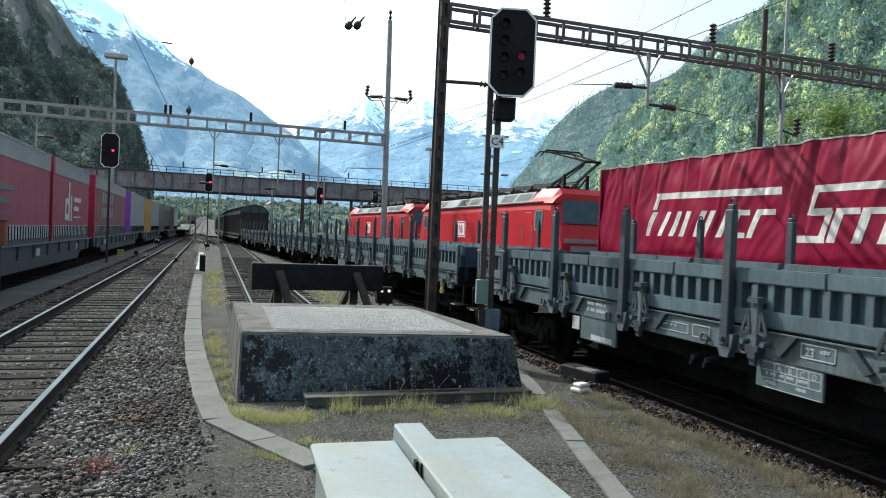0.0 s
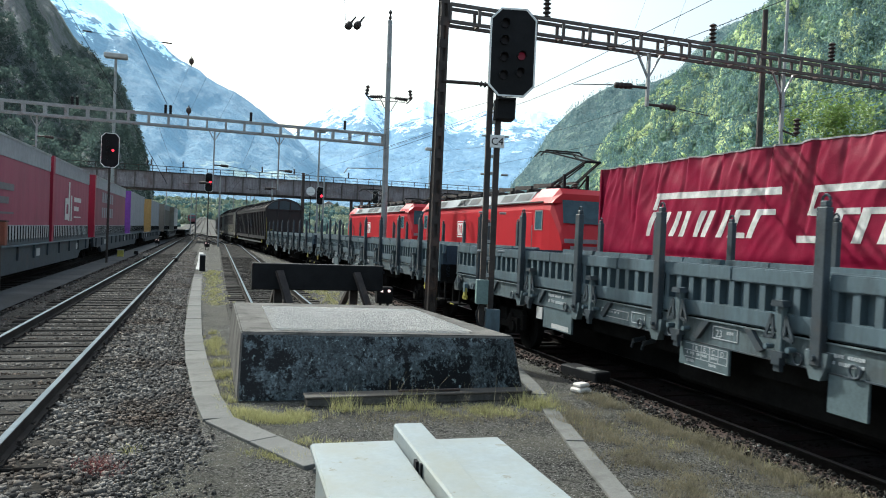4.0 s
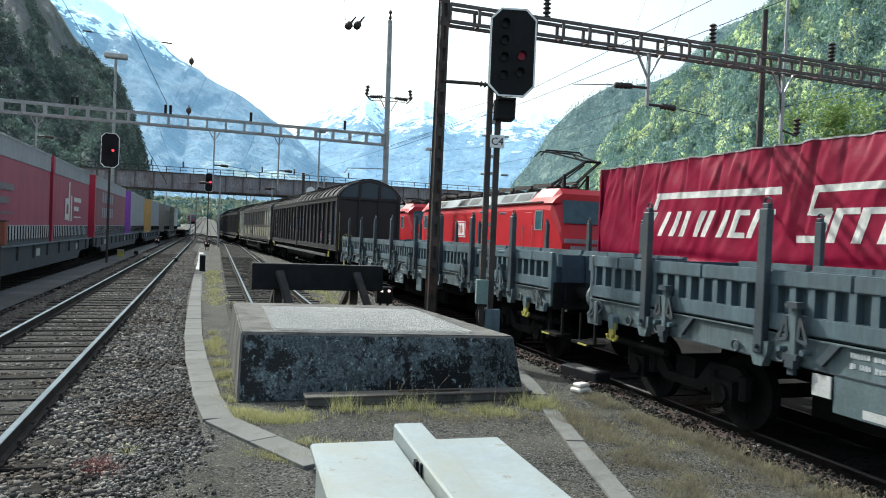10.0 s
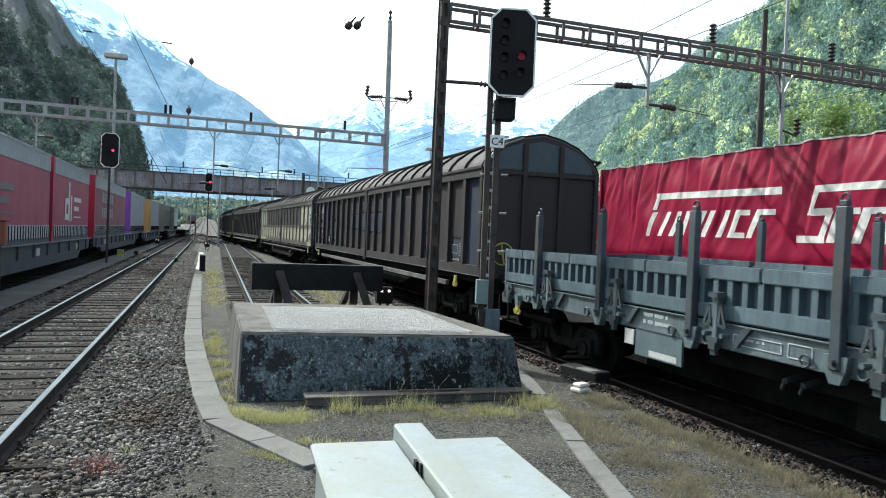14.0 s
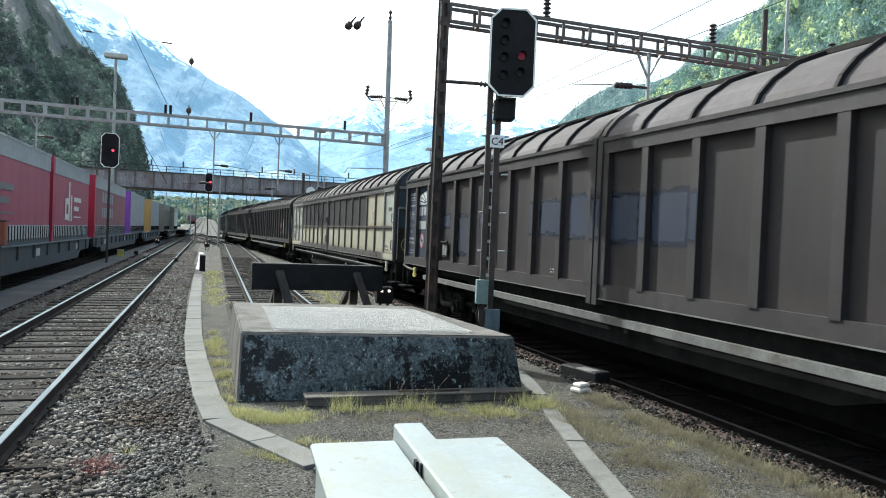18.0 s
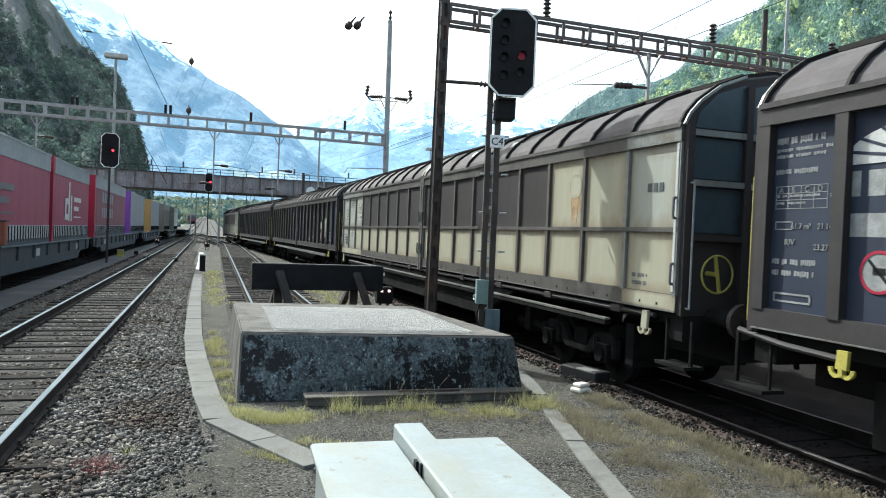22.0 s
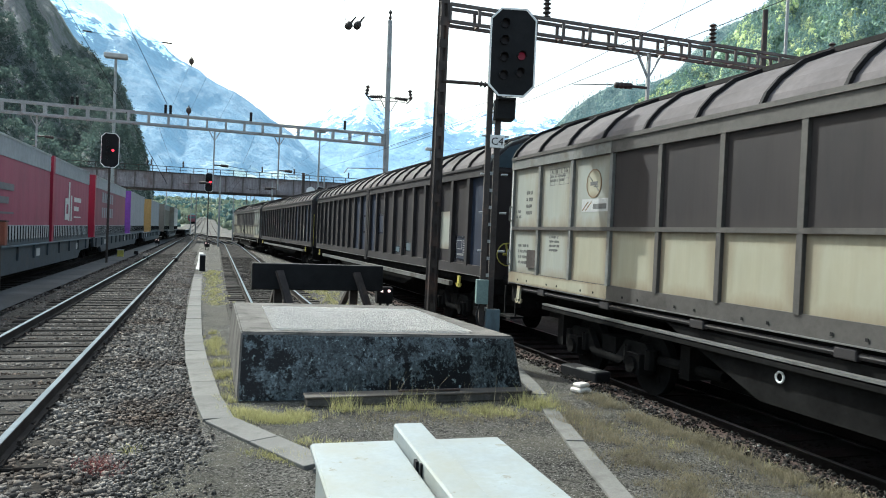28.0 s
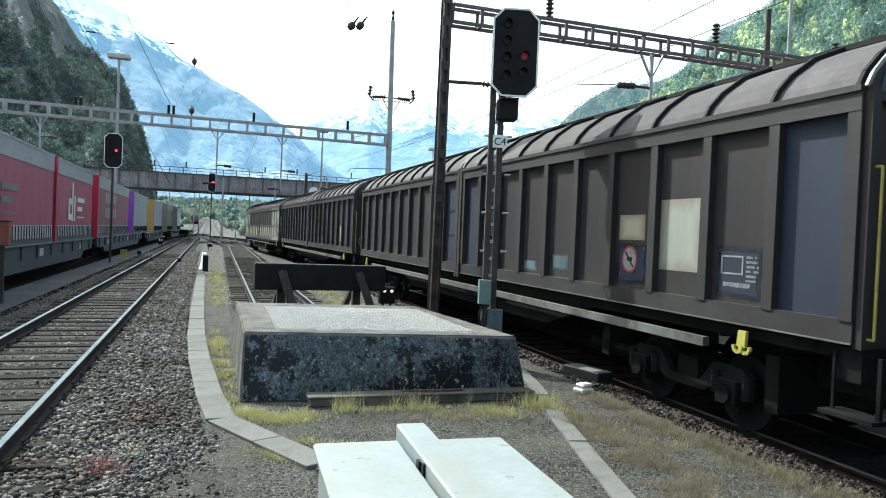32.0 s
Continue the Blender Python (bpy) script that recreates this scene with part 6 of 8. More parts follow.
# third van: pale and beige patches, disc, blue label
patch(w3, -7.72, -8.55, 1.62, 2.55, M["pale"], label="pale painted-over patch"), patch(w3, -6.73, -7.37, 2.0, 2.36, M["cream"], label="beige painted-over patch")
patch(w3, -6.68, -7.47, 1.35, 1.95, M["bluef"]), disc_sign(w3, P - 0.002, -7.03, 1.72, 0.19)
patch(w3, -8.83, -9.63, 1.35, 1.98, M["bluef"]), frame_bars(w3, P - 0.002, -8.95, 1.86, 0.36, 0.22, M["markw"]), text_block(w3, P - 0.002, -9.36, 1.86, 0.2, 0.32, 6, M["markw"], seed=18), text_block(w3, P - 0.002, -8.99, 1.55, 0.5, 0.1, 1, M["markw"], seed=19)
patch(w3, -4.52, -5.31, 1.4, 1.75, M["palef"], label="scrubbed pale graffiti remains"), patch(w3, -3.34, -4.13, 1.35, 1.6, M["palef"]), patch(w3, -1.28, -2.06, 1.9, 2.6, M["bluef"]), patch(w3, 0.98, 0.20, 1.9, 2.6, M["bluef"])
patch(w4, -8.0, -8.6, 1.5, 2.2, M["pale"]), patch(w4, 3.3, 2.5, 1.7, 2.5, M["bluef"]), patch(w4, -2.4, -3.2, 1.7, 2.5, M["bluef"])
# cream van: pale round badge, a swoosh label, lettering, handles and lashing rings
PC = -HALF_W - 0.001
bm = bmesh.new()
cyl(bm, (PC, 7.95, 2.86), (PC - 0.003, 7.95, 2.86), 0.22, None, 24)
bdg = part("badge_disc", bm, M["cream"], w2, "faded cream warning badge with brown ring")
bm = bmesh.new()
for i in range(28):
    a0, a1 = math.tau * i / 28, math.tau * (i + 1) / 28
    bar(bm, (PC - 0.002, 7.95 + 0.22 * math.cos(a0), 2.86 + 0.22 * math.sin(a0)), (PC - 0.002, 7.95 + 0.22 * math.cos(a1), 2.86 + 0.22 * math.sin(a1)), 0.012)
part("badge_ring", bm, M["rusty"], bdg)
for i in range(5):
    part("table_rule", B(PC - 0.003, PC, 8.78 + i * 0.17, 8.787 + i * 0.17, 2.90, 3.18), M["inkg"], w2)
for z in (2.90, 3.0, 3.08, 3.18):
    part("table_rule", B(PC - 0.003, PC, 8.78, 9.47, z, z + 0.007), M["inkg"], w2)
for i, ch in enumerate("ABCD"):
    letters(ch, 0.10, w2, pose(PC - 0.004, 9.42 - i * 0.17, 3.10, 90, 0, -90), M["inkg"])
bm = bmesh.new()
box(bm, PC - 0.006, PC - 0.002, 7.84, 8.06, 2.83, 2.89), bar(bm, (PC - 0.004, 8.10, 2.98), (PC - 0.004, 7.80, 2.74), 0.004, 0.015), box(bm, PC - 0.006, PC - 0.002, 7.82, 7.95, 2.80, 2.82)
part("badge_mark", bm, M["inkg"], w2)
part("emblem_label", B(PC - 0.003, PC, 7.5, 8.3, 2.42, 2.62), M["labelw"], w2, "white emblem label with slanting bars")
bm = bmesh.new()
box(bm, PC - 0.006, PC - 0.002, 7.56, 7.95, 2.46, 2.54)
part("emblem_bar", bm, M["inkg"], w2)
for y in (8.28, 8.18):
    bm = bmesh.new()
    bar(bm, (PC - 0.004, y, 2.44), (PC - 0.004, y - 0.18, 2.58), 0.003, 0.02)
    part("emblem_bar", bm, M["rusty"], w2)
text_block(w2, PC, 10.42, 2.85, 0.28, 0.5, 4, M["inkg"], seed=31), text_block(w2, PC, 10.85, 2.5, 0.25, 0.2, 2, M["inkg"], seed=37), text_block(w2, PC, 10.7, 1.85, 0.6, 0.42, 4, M["inkg"], seed=32), text_block(w2, PC, 9.45, 3.07, 0.62, 0.14, 2, M["inkg"], seed=33), text_block(w2, PC, 9.4, 2.02, 0.4, 0.3, 4, M["inkg"], seed=34)
part("document_clip", B(PC - 0.03, PC, 9.9, 10.25, 1.42, 1.75), M["steel"], w2, "dark document holder")
for i in range(3):
    part("emblem_block", B(PC - 0.006, PC, -10.38 - i * 0.13, -10.29 - i * 0.13, 2.66, 2.78), M["wgreyd"], w2)
text_block(w2, PC, -10.0, 1.55, 0.4, 0.22, 2, M["inkg"], seed=36)
bm = bmesh.new()
cyl(bm, (PC, -8.3, 2.84), (PC - 0.006, -8.3, 2.84), 0.2, None, 24)
part("badge_disc", bm, M["cream"], w2, "scrubbed pale badge")
for y, z0_, z1_, wd in ((-8.22, 2.30, 2.66, 0.07), (-8.34, 2.24, 2.72, 0.10), (-8.48, 2.42, 2.64, 0.05)):
    bm = bmesh.new()
    extrude(bm, [(y - wd, z1_), (y + wd, z1_), (y + wd * 0.3, z0_), (y - wd * 0.2, z0_)], PC - 0.003, PC, "x")
    part("rust_streak", bm, M["ruststreak"], w2, "brown rust streak")
for w in (w2, w5):
    for y in (10.98, 0.16, -0.16, -10.98):
        for z in (1.45, 2.3):
            bm = bmesh.new()
            for a, b in (((PC - 0.01, y, z), (PC - 0.09, y, z)), ((PC - 0.09, y, z), (PC - 0.09, y, z + 0.26)), ((PC - 0.09, y, z + 0.26), (PC - 0.01, y, z + 0.26))):
                cyl(bm, a, b, 0.018)
            part("door_handle", bm, M["silver"], w, "bare metal handle")
for w in (w2, w5):
    for y in (-4.0, 4.0):
        bm = bmesh.new()
        ring(bm, -1.39, y, 0.62, 0.055, 0.013)
        part("lashing_ring", bm, M["white"], w, "white-painted lashing ring")


# ---- the parked locos and the container ----
def loco(y0, label):
    """An electric loco, its front at y0, drawn along its own axis."""
    yc = y0 + 9.45
    a = math.degrees(math.atan((loco_x(y0 + 17) - loco_x(y0 + 2)) / 15))
    t = thing("electric_loco", label, "locomotive", pose(loco_x(yc), yc, 0, 0, 0, -a), group="red electric locos")
    h, w = 8.95, 1.46
    bm = bmesh.new()
    prof = [(-h, 1.0), (-h - 0.12, 1.9), (-h + 0.02, 2.45), (-h + 0.75, 3.55), (-h + 1.2, 3.72), (h - 1.2, 3.72), (h - 0.75, 3.55), (h - 0.02, 2.45), (h + 0.12, 1.9), (h, 1.0)]
    sec = [(-w, 1.0), (-w, 3.1), (-w + 0.10, 3.45), (-w + 0.40, 3.80), (w - 0.40, 3.80), (w - 0.10, 3.45), (w, 3.1), (w, 1.0)]
    body = bmesh.new()
    extrude(body, sec, -h + 1.25, h - 1.25)
    for s in (-1, 1):
        st = []
        for y, zt, nar in ((h - 1.25, 1.0, 0.0), (h - 0.72, 0.975, 0.03), (h - 0.08, 0.55, 0.09), (h + 0.1, 0.36, 0.11), (h + 0.06, 0.04, 0.10)):
            st.append([body.verts.new((x * (1 - nar), s * y, 1.0 + (z - 1.0) * zt)) for x, z in sec])
        for p, q in zip(st, st[1:]):
            for i in range(len(sec)):
                j = (i + 1) % len(sec)
                body.faces.new((p[i], p[j], q[j], q[i]))
        body.faces.new(st[-1])
    b = part("body", body, M["loco"], t, "traffic red body")
    for s in (-1, 1):
        cw = bmesh.new()
        st = []
        for y, k in ((h - 2.75, 0.0), (h - 2.2, 1.0), (h - 0.75, 0.86), (h - 0.52, 0.1)):
            st.append([cw.verts.new((x, s * y, z)) for x, z in ((-w + 0.02, 3.32), (-w + 0.14, 3.45 + 0.12 * k), (-w + 0.42, 3.66 + 0.27 * k), (w - 0.42, 3.66 + 0.27 * k), (w - 0.14, 3.45 + 0.12 * k), (w - 0.02, 3.32))])
        for p, q in zip(st, st[1:]):
            for i in range(6):
                cw.faces.new((p[i], p[(i + 1) % 6], q[(i + 1) % 6], q[i]))
        cw.faces.new(st[0]), cw.faces.new(st[-1])
        part("cab_cowl", cw, M["loco"], b, "raised red cab roof cowl")
    # roof hatches and fairing
    rf = bmesh.new()
    extrude(rf, [(-w + 0.06, 3.40), (-w + 0.38, 3.84), (w - 0.38, 3.84), (w - 0.06, 3.40)], -h + 2.6, h - 2.6)
    r = part("roof", rf, M["locoroof"], t, "light grey roof hatches")
    part("gutter", B(-w - 0.02, -w + 0.05, -h + 1.3, h - 1.3, 3.36, 3.41), M["steel"], r)
    for y in (-6.2, -4.6, -0.6, 1.0, 4.4):
        bm = bmesh.new()
        q = [bm.verts.new((-w + a - 0.012, y + c, z + 0.012)) for a, z, c in ((0.11, 3.47, 0), (0.11, 3.47, 1.3), (0.33, 3.77, 1.3), (0.33, 3.77, 0))]
        bm.faces.new(q)
        bmesh.ops.solidify(bm, geom=bm.faces[:], thickness=0.02)
        part("roof_louvre", bm, M["wgreyd"], r, "dark roof louvre")
    for i in range(7):
        y = -h + 2.4 + i * 2.1
        part("roof_seam", B(-w + 0.3, w - 0.3, y, y + 0.05, 3.842, 3.86), M["steel"], r)
    # front: windscreen and light panel, side: cab windows, doors, stripe
    for s in (-1, 1):
        ws = bmesh.new()
        ya, yb = s * (h - 0.10), s * (h - 0.66)
        za, zb = 2.58, 3.60
        v = [ws.verts.new(p) for p in ((-1.2, ya + s * 0.06, za), (1.2, ya + s * 0.06, za), (1.0, yb + s * 0.06, zb), (-1.0, yb + s * 0.06, zb))]
        ws.faces.new(v)
        bmesh.ops.solidify(ws, geom=ws.faces[:], thickness=0.03)
        part("windscreen", ws, M["glass"], b, "dark raked windscreen")
        part("front_plate", B(-0.95, 0.95, min(s * (h + 0.06), s * (h + 0.14)), max(s * (h + 0.06), s * (h + 0.14)), 1.50, 1.76), M["tgrey"], b, "grey front lamp panel")
        part("buffer_beam", B(-1.4, 1.4, min(s * (h - 0.3), s * (h + 0.05)), max(s * (h - 0.3), s * (h + 0.05)), 0.62, 1.0), M["under"], t)
        part("cab_window", soft_box(-w - 0.012, -w + 0.02, s * (h - 1.55) - 0.28, s * (h - 1.55) + 0.28, 2.35, 3.02, 0.008), M["glass"], b)
        for a in ((-0.33, -0.28, 2.30, 3.07), (0.28, 0.33, 2.30, 3.07), (-0.28, 0.28, 2.30, 2.35), (-0.28, 0.28, 3.02, 3.07)):
            part("window_frame", B(-w - 0.018, -w + 0.01, s * (h - 1.55) + a[0], s * (h - 1.55) + a[1], a[2], a[3]), M["galv"], b, "bare metal window frame")
        part("front_band", B(-1.2, 1.2, min(s * (h + 0.02), s * (h + 0.13)), max(s * (h + 0.02), s * (h + 0.13)), 1.86, 2.02), M["tgrey"], b, "light grey front band")
        dr = part("cab_door", soft_box(-w - 0.010, -w + 0.02, s * (h - 2.45) - 0.36, s * (h - 2.45) + 0.36, 1.05, 3.0, 0.008), M["loco"], b, "red cab door")
        for d in (-0.45, 0.45):
            hr = bmesh.new()
            cyl(hr, (-w - 0.06, s * (h - 2.45) + d, 1.3), (-w - 0.06, s * (h - 2.45) + d, 2.5), 0.02)
            part("handrail", hr, M["galv"], dr)
    for yy in (-5.2, 5.2):
        bg = part("bogie", BOGIE, None, t, at=pose(0, yy, 0))
        for d in (-0.9, 0.9):
            part("wheelset", WHEELS, None, bg, at=pose(0, d, 0.46))
    part("skirt", B(-w + 0.02, w - 0.02, -h + 1.0, h - 1.0, 0.55, 0.995), M["under"], t, "dark underframe skirt")
    # emblem as plain shapes
    ey, ez = 1.30, 2.30
    e = part("emblem", soft_box(-w - 0.014, -w, ey - 0.58, ey + 0.58, ez - 0.40, ez + 0.40, 0.005), M["white"], b, "white emblem plate with red shapes")
    for a, c, lo, hi in ((-0.52, 0.52, -0.35, -0.30), (-0.52, 0.52, 0.30, 0.35), (-0.52, -0.47, -0.35, 0.35), (0.47, 0.52, -0.35, 0.35), (0.24, 0.34, -0.22, 0.22), (-0.10, 0.0, -0.22, 0.22), (0.08, 0.13, -0.16, 0.16), (-0.26, -0.21, -0.16, 0.16)):
        part("emblem_bar", B(-w - 0.019, -w - 0.013, ey + a, ey + c, ez + lo, ez + hi), M["loco"], e)
    # roof gear
    for i in range(9):
        y = -h + 2.0 + i * 1.85
        for xx, yo, top in ((0.3, 0, 4.24), (-0.6, 0.4, 4.18)):
            g = bmesh.new()
            insulator(g, (xx, y + yo, 3.84), (xx, y + yo, top), 0.15, 4)
            part("roof_insulator", g, M["steel"], t)
        g = bmesh.new()
        bar(g, (-0.72, y, 4.10), (-0.72, y + 1.6, 4.16), 0.12)
        part("roof_conductor", g, M["steel"], t)
        part("roof_gear", soft_box(-0.35, 0.15, y + 0.7, y + 1.35, 3.84, 4.12, 0.05), M["steel"], t)
    g = bmesh.new()
    bar(g, (0.3, -h + 2, 4.25), (0.3, h - 2, 4.25), 0.09)
    part("roof_conductor", g, M["steel"], t)
    return t


def pantograph(t, y, up):
    z0 = 3.95
    bm = bmesh.new()
    for x in (-0.55, 0.55):
        bar(bm, (x, y - 0.7, z0), (x, y + 0.7, z0), 0.06)
    for q in (-0.7, 0.0, 0.7):
        bar(bm, (-0.6, y + q, z0), (0.6, y + q, z0), 0.06)
    pg = part("pantograph", bm, M["black"], t, "raised dark pantograph" if up else "folded dark pantograph")
    for x in (-0.55, 0.55):
        for q in (-0.6, 0.6):
            bm = bmesh.new()
            insulator(bm, (x, y + q, z0 - 0.25), (x, y + q, z0), 0.075, 3)
            part("foot_insulator", bm, M["steel"], pg, "brown ribbed foot insulator")
    k1, k2, ky, hy = (0.95, 1.55, -2.1, 0.55) if up else (0.2, 0.36, -1.6, 0.5)
    for x in (-0.5, 0.5):
        bm = bmesh.new()
        bar(bm, (x, y + 0.5, z0 + 0.1), (x * 0.55, y + ky, z0 + k1), 0.085, 0.075)
        part("lower_arm", bm, M["black"], pg)
        bm = bmesh.new()
        bar(bm, (x * 0.55, y + ky, z0 + k1), (x * 1.1, y + hy, z0 + k2), 0.055)
        part("upper_arm", bm, M["black"], pg)
        bm = bmesh.new()
        bar(bm, (x * 0.8, y + 0.1, z0 + 0.1), (x * 0.5, y + ky + 0.15, z0 + k1 - 0.12), 0.035)
        part("coupling_rod", bm, M["black"], pg)
        bm = bmesh.new()
        bar(bm, (x * 0.6, y + ky + 0.3, z0 + k1 + 0.02), (-x * 0.95, y + hy - 0.5, z0 + k2 - 0.12), 0.03)
        part("cross_stay", bm, M["black"], pg)
    bm = bmesh.new()
    cyl(bm, (-0.34, y + ky, z0 + k1), (0.34, y + ky, z0 + k1), 0.05)
    part("knee_shaft", bm, M["black"], pg)
    if up:
        for x in (-0.5, 0.5):
            bm = bmesh.new()
            bar(bm, (x, y - 0.9, z0 - 0.1), (x, y - 0.9, z0 + 0.55), 0.10), bar(bm, (x, y - 0.9, z0 + 0.5), (x, y - 0.2, z0 + 0.06), 0.04)
            part("upright", bm, M["black"], pg)
        bm = bmesh.new()
        cyl(bm, (-0.2, y + 0.1, z0 + 0.12), (-0.2, y + 0.75, z0 + 0.12), 0.09), cyl(bm, (0.2, y + 0.1, z0 + 0.12), (0.2, y + 0.75, z0 + 0.12), 0.09)
        part("air_bellows", bm, M["black"], pg)
    zz, ye = z0 + k2 + 0.02, y + hy
    for d in (-0.28, 0.28):
        bm = bmesh.new()
        bar(bm, (-0.75, ye + d, zz), (0.75, ye + d, zz), 0.06)
        for s in (-1, 1):
            bar(bm, (s * 0.75, ye + d, zz), (s * 0.98, ye + d, zz - 0.22), 0.045)
        part("collector", bm, M["black"], pg)


L1 = loco(22.9, "red electric loco with grey roof and raised pantograph")
pantograph(L1, -6.6, True), pantograph(L1, 6.2, False)
L2 = loco(42.9, "second red electric loco coupled behind")
pantograph(L2, -6.2, False), pantograph(L2, 6.0, True)


M["bandhem"] = mat("pale_hem_welt", (0.34, 0.31, 0.31), 0.6, var=0.2, bump=0.05)
M["strokew"] = mat("printed_white", (0.56, 0.55, 0.52), 0.5, var=0.1, bump=0.1, bscale=6)


def container():
    t = thing("swap_body", "red tarpaulin swap body with white stylised emblem shapes and crease folds", "container", pose(12.05 + 1.25, 20.5, 0))
    w, ln, z0, z1 = 1.25, 13.6, 1.30, 4.28
    def fold(y, f):
        """How far the slack side curtain hangs inwards at y, f of its height."""
        q = noise.noise(Vector((y * 1.6 + f * 1.8, f * 0.7, 0.3)))
        x = 0.09 * abs(q) * (0.3 + f) + 0.022 * abs(math.sin(y * 3.3 + f * 3.2 + 4 * q)) * f ** 2 + 0.03 * abs(noise.noise(Vector((y * 2.6 + f * 5.5, f * 2.6, 5)))) * (0.4 + f)
        for yk, lean, deep, reach in CREASES:
            u = y - yk - lean * (1 - f)
            x += deep * math.exp(-(u / 0.07) ** 2) * max(0, (f - reach) / (1 - reach)) ** 0.7
        return x + 0.05 * noise.noise(Vector((y * 0.9 - f * 2.5, f * 2.0, 9))) + 0.05 * math.exp(-((f - 0.10 - 0.02 * math.sin(y * 1.1)) / 0.035) ** 2)

    cr = random.Random(6)
    CREASES = [(-0.5 - k * 0.62 + cr.uniform(-0.25, 0.25), cr.uniform(0.2, 0.9), cr.uniform(0.02, 0.065), cr.choice((0.1, 0.4, 0.6, 0.75))) for k in range(21)]

    bm = bmesh.new()
    nx, nz = 400, 40
    g = []
    for i in range(nx + 1):
        y = -ln * i / nx
        col = []
        for j in range(nz + 1):
            f = j / nz
            z = z0 + (z1 - z0) * f + (0.06 * noise.noise(Vector((y * 1.7, 2.0, 0))) if j == nz else 0)
            col.append(bm.verts.new((-w + (fold(y, f) if 0 < i < nx else 0), y, z)))
        g.append(col)
    for i in range(nx):
        for j in range(nz):
            bm.faces.new((g[i][j], g[i + 1][j], g[i + 1][j + 1], g[i][j + 1]))
    g_top = [tuple(col[-1].co) for col in g]
    part("side_curtain", bm, M["tarp"], t, "creased red tarpaulin", smooth=True)
    part("body", B(-w + 0.3, w, -ln, 0.0, z0, z1 - 0.02), M["tarp"], t)
    bm = bmesh.new()
    last = None
    for i in range(nx + 1):
        c = g_top[i]
        now = [bm.verts.new((c[0] + p, c[1], c[2] + q)) for p, q in ((-0.02, -0.02), (-0.02, 0.015), (0.03, 0.02), (0.03, -0.01))]
        if last:
            for j in range(4):
                bm.faces.new((last[j], last[(j + 1) % 4], now[(j + 1) % 4], now[j]))
        last = now
    part("hem", bm, M["bandhem"], t, "pale welted top hem")
    # emblem: slanting white strokes as plain shapes, no lettering
    def stroke(y0, za, y1, zb, th):
        """A white stroke on the side, y counted along the body from its far end."""
        d = Vector((0, -(y1 - y0), zb - za)).normalized()
        nrm = Vector((0, 0, th / 2)) if abs(d.y) > abs(d.z) else Vector((0, th / 2, 0))
        a, b = Vector((0, -y0, za)), Vector((0, -y1, zb))
        bm = bmesh.new()
        k = max(4, int((b - a).length / 0.09))
        last = None
        for i in range(k + 1):
            now = []
            for q in (-1, -0.33, 0.33, 1):
                p = a.lerp(b, i / k) + nrm * q
                now.append(bm.verts.new((-w + fold(p.y, (p.z - z0) / (z1 - z0)) - 0.006, p.y, p.z)))
            if last:
                for j in range(3):
                    bm.faces.new((last[j], last[j + 1], now[j + 1], now[j]))
            last = now
        part("emblem_stroke", bm, M["strokew"], t)

    lo, hi, top = 2.19, 2.86, 3.30
    stroke(2.98, 2.92, 3.14, top + 0.07, 0.16), stroke(3.02, top, 7.72, top - 0.04, 0.17)
    for q in (2.69, 3.31, 3.80, 4.20, 4.81, 5.12, 5.66, 6.07, 6.72):
        stroke(q, lo, q + 0.34, hi, 0.20)
    stroke(6.12, lo + 0.06, 6.57, lo + 0.06, 0.13), stroke(6.38, hi - 0.07, 6.74, hi - 0.07, 0.13), stroke(7.05, hi - 0.07, 7.56, hi - 0.07, 0.13)
    stroke(8.18, lo, 8.93, lo, 0.15), stroke(8.80, lo - 0.07, 9.04, 2.78, 0.17), stroke(8.55, 2.76, 9.09, 2.77, 0.15), stroke(8.50, 2.70, 8.70, top + 0.02, 0.17), stroke(8.68, top - 0.05, 12.2, top - 0.03, 0.15)
    for q in (9.08, 9.70, 10.26, 10.80, 11.35):
        stroke(q, lo - 0.06, q + 0.23, 2.83, 0.22)
    for q in (9.36, 9.98):
        stroke(q, 2.77, q + 0.40, 2.77, 0.13)
    text_block(t, -w - 0.012, -0.12, 1.52, 0.8, 0.12, 1, M["white"], seed=2)
    part("corner_post", B(-w - 0.02, -w + 0.1, -0.06, 0.02, z0, z1), M["tarp"], t)
    c = thing("container_wagon", "dark flat container wagon carrying the red swap body", "freight wagon", pose(13.3, 20.5, 0))
    part("frame", B(-1.2, 1.2, -15, 0.9, 0.9, 1.28), M["under"], c)
    part("solebar", B(-1.3, -1.2, -15, 0.9, 0.95, 1.2), M["wgreyd"], c)
    for y in (-2.0, -11.5):
        b = part("bogie", BOGIE, None, c, at=pose(0, y, 0))
        for d in (-0.9, 0.9):
            part("wheelset", WHEELS, None, b, at=pose(0, d, 0.46))


container()


# ---- the parked lorry trailers on their pocket wagons ----
M["bandw"] = mat("pale_skirt_band", (0.40, 0.41, 0.41), 0.6, var=0.15, bump=0.05, streak=0.2)
M["emblemd"] = mat("faded_dark_print", (0.13, 0.12, 0.13), 0.6, var=0.2, bump=0.05)
STRAP = mesh_of("curtain_strap", B(0.02, 0.04, -0.028, 0.028, 0.2, 0.70), M["black"])


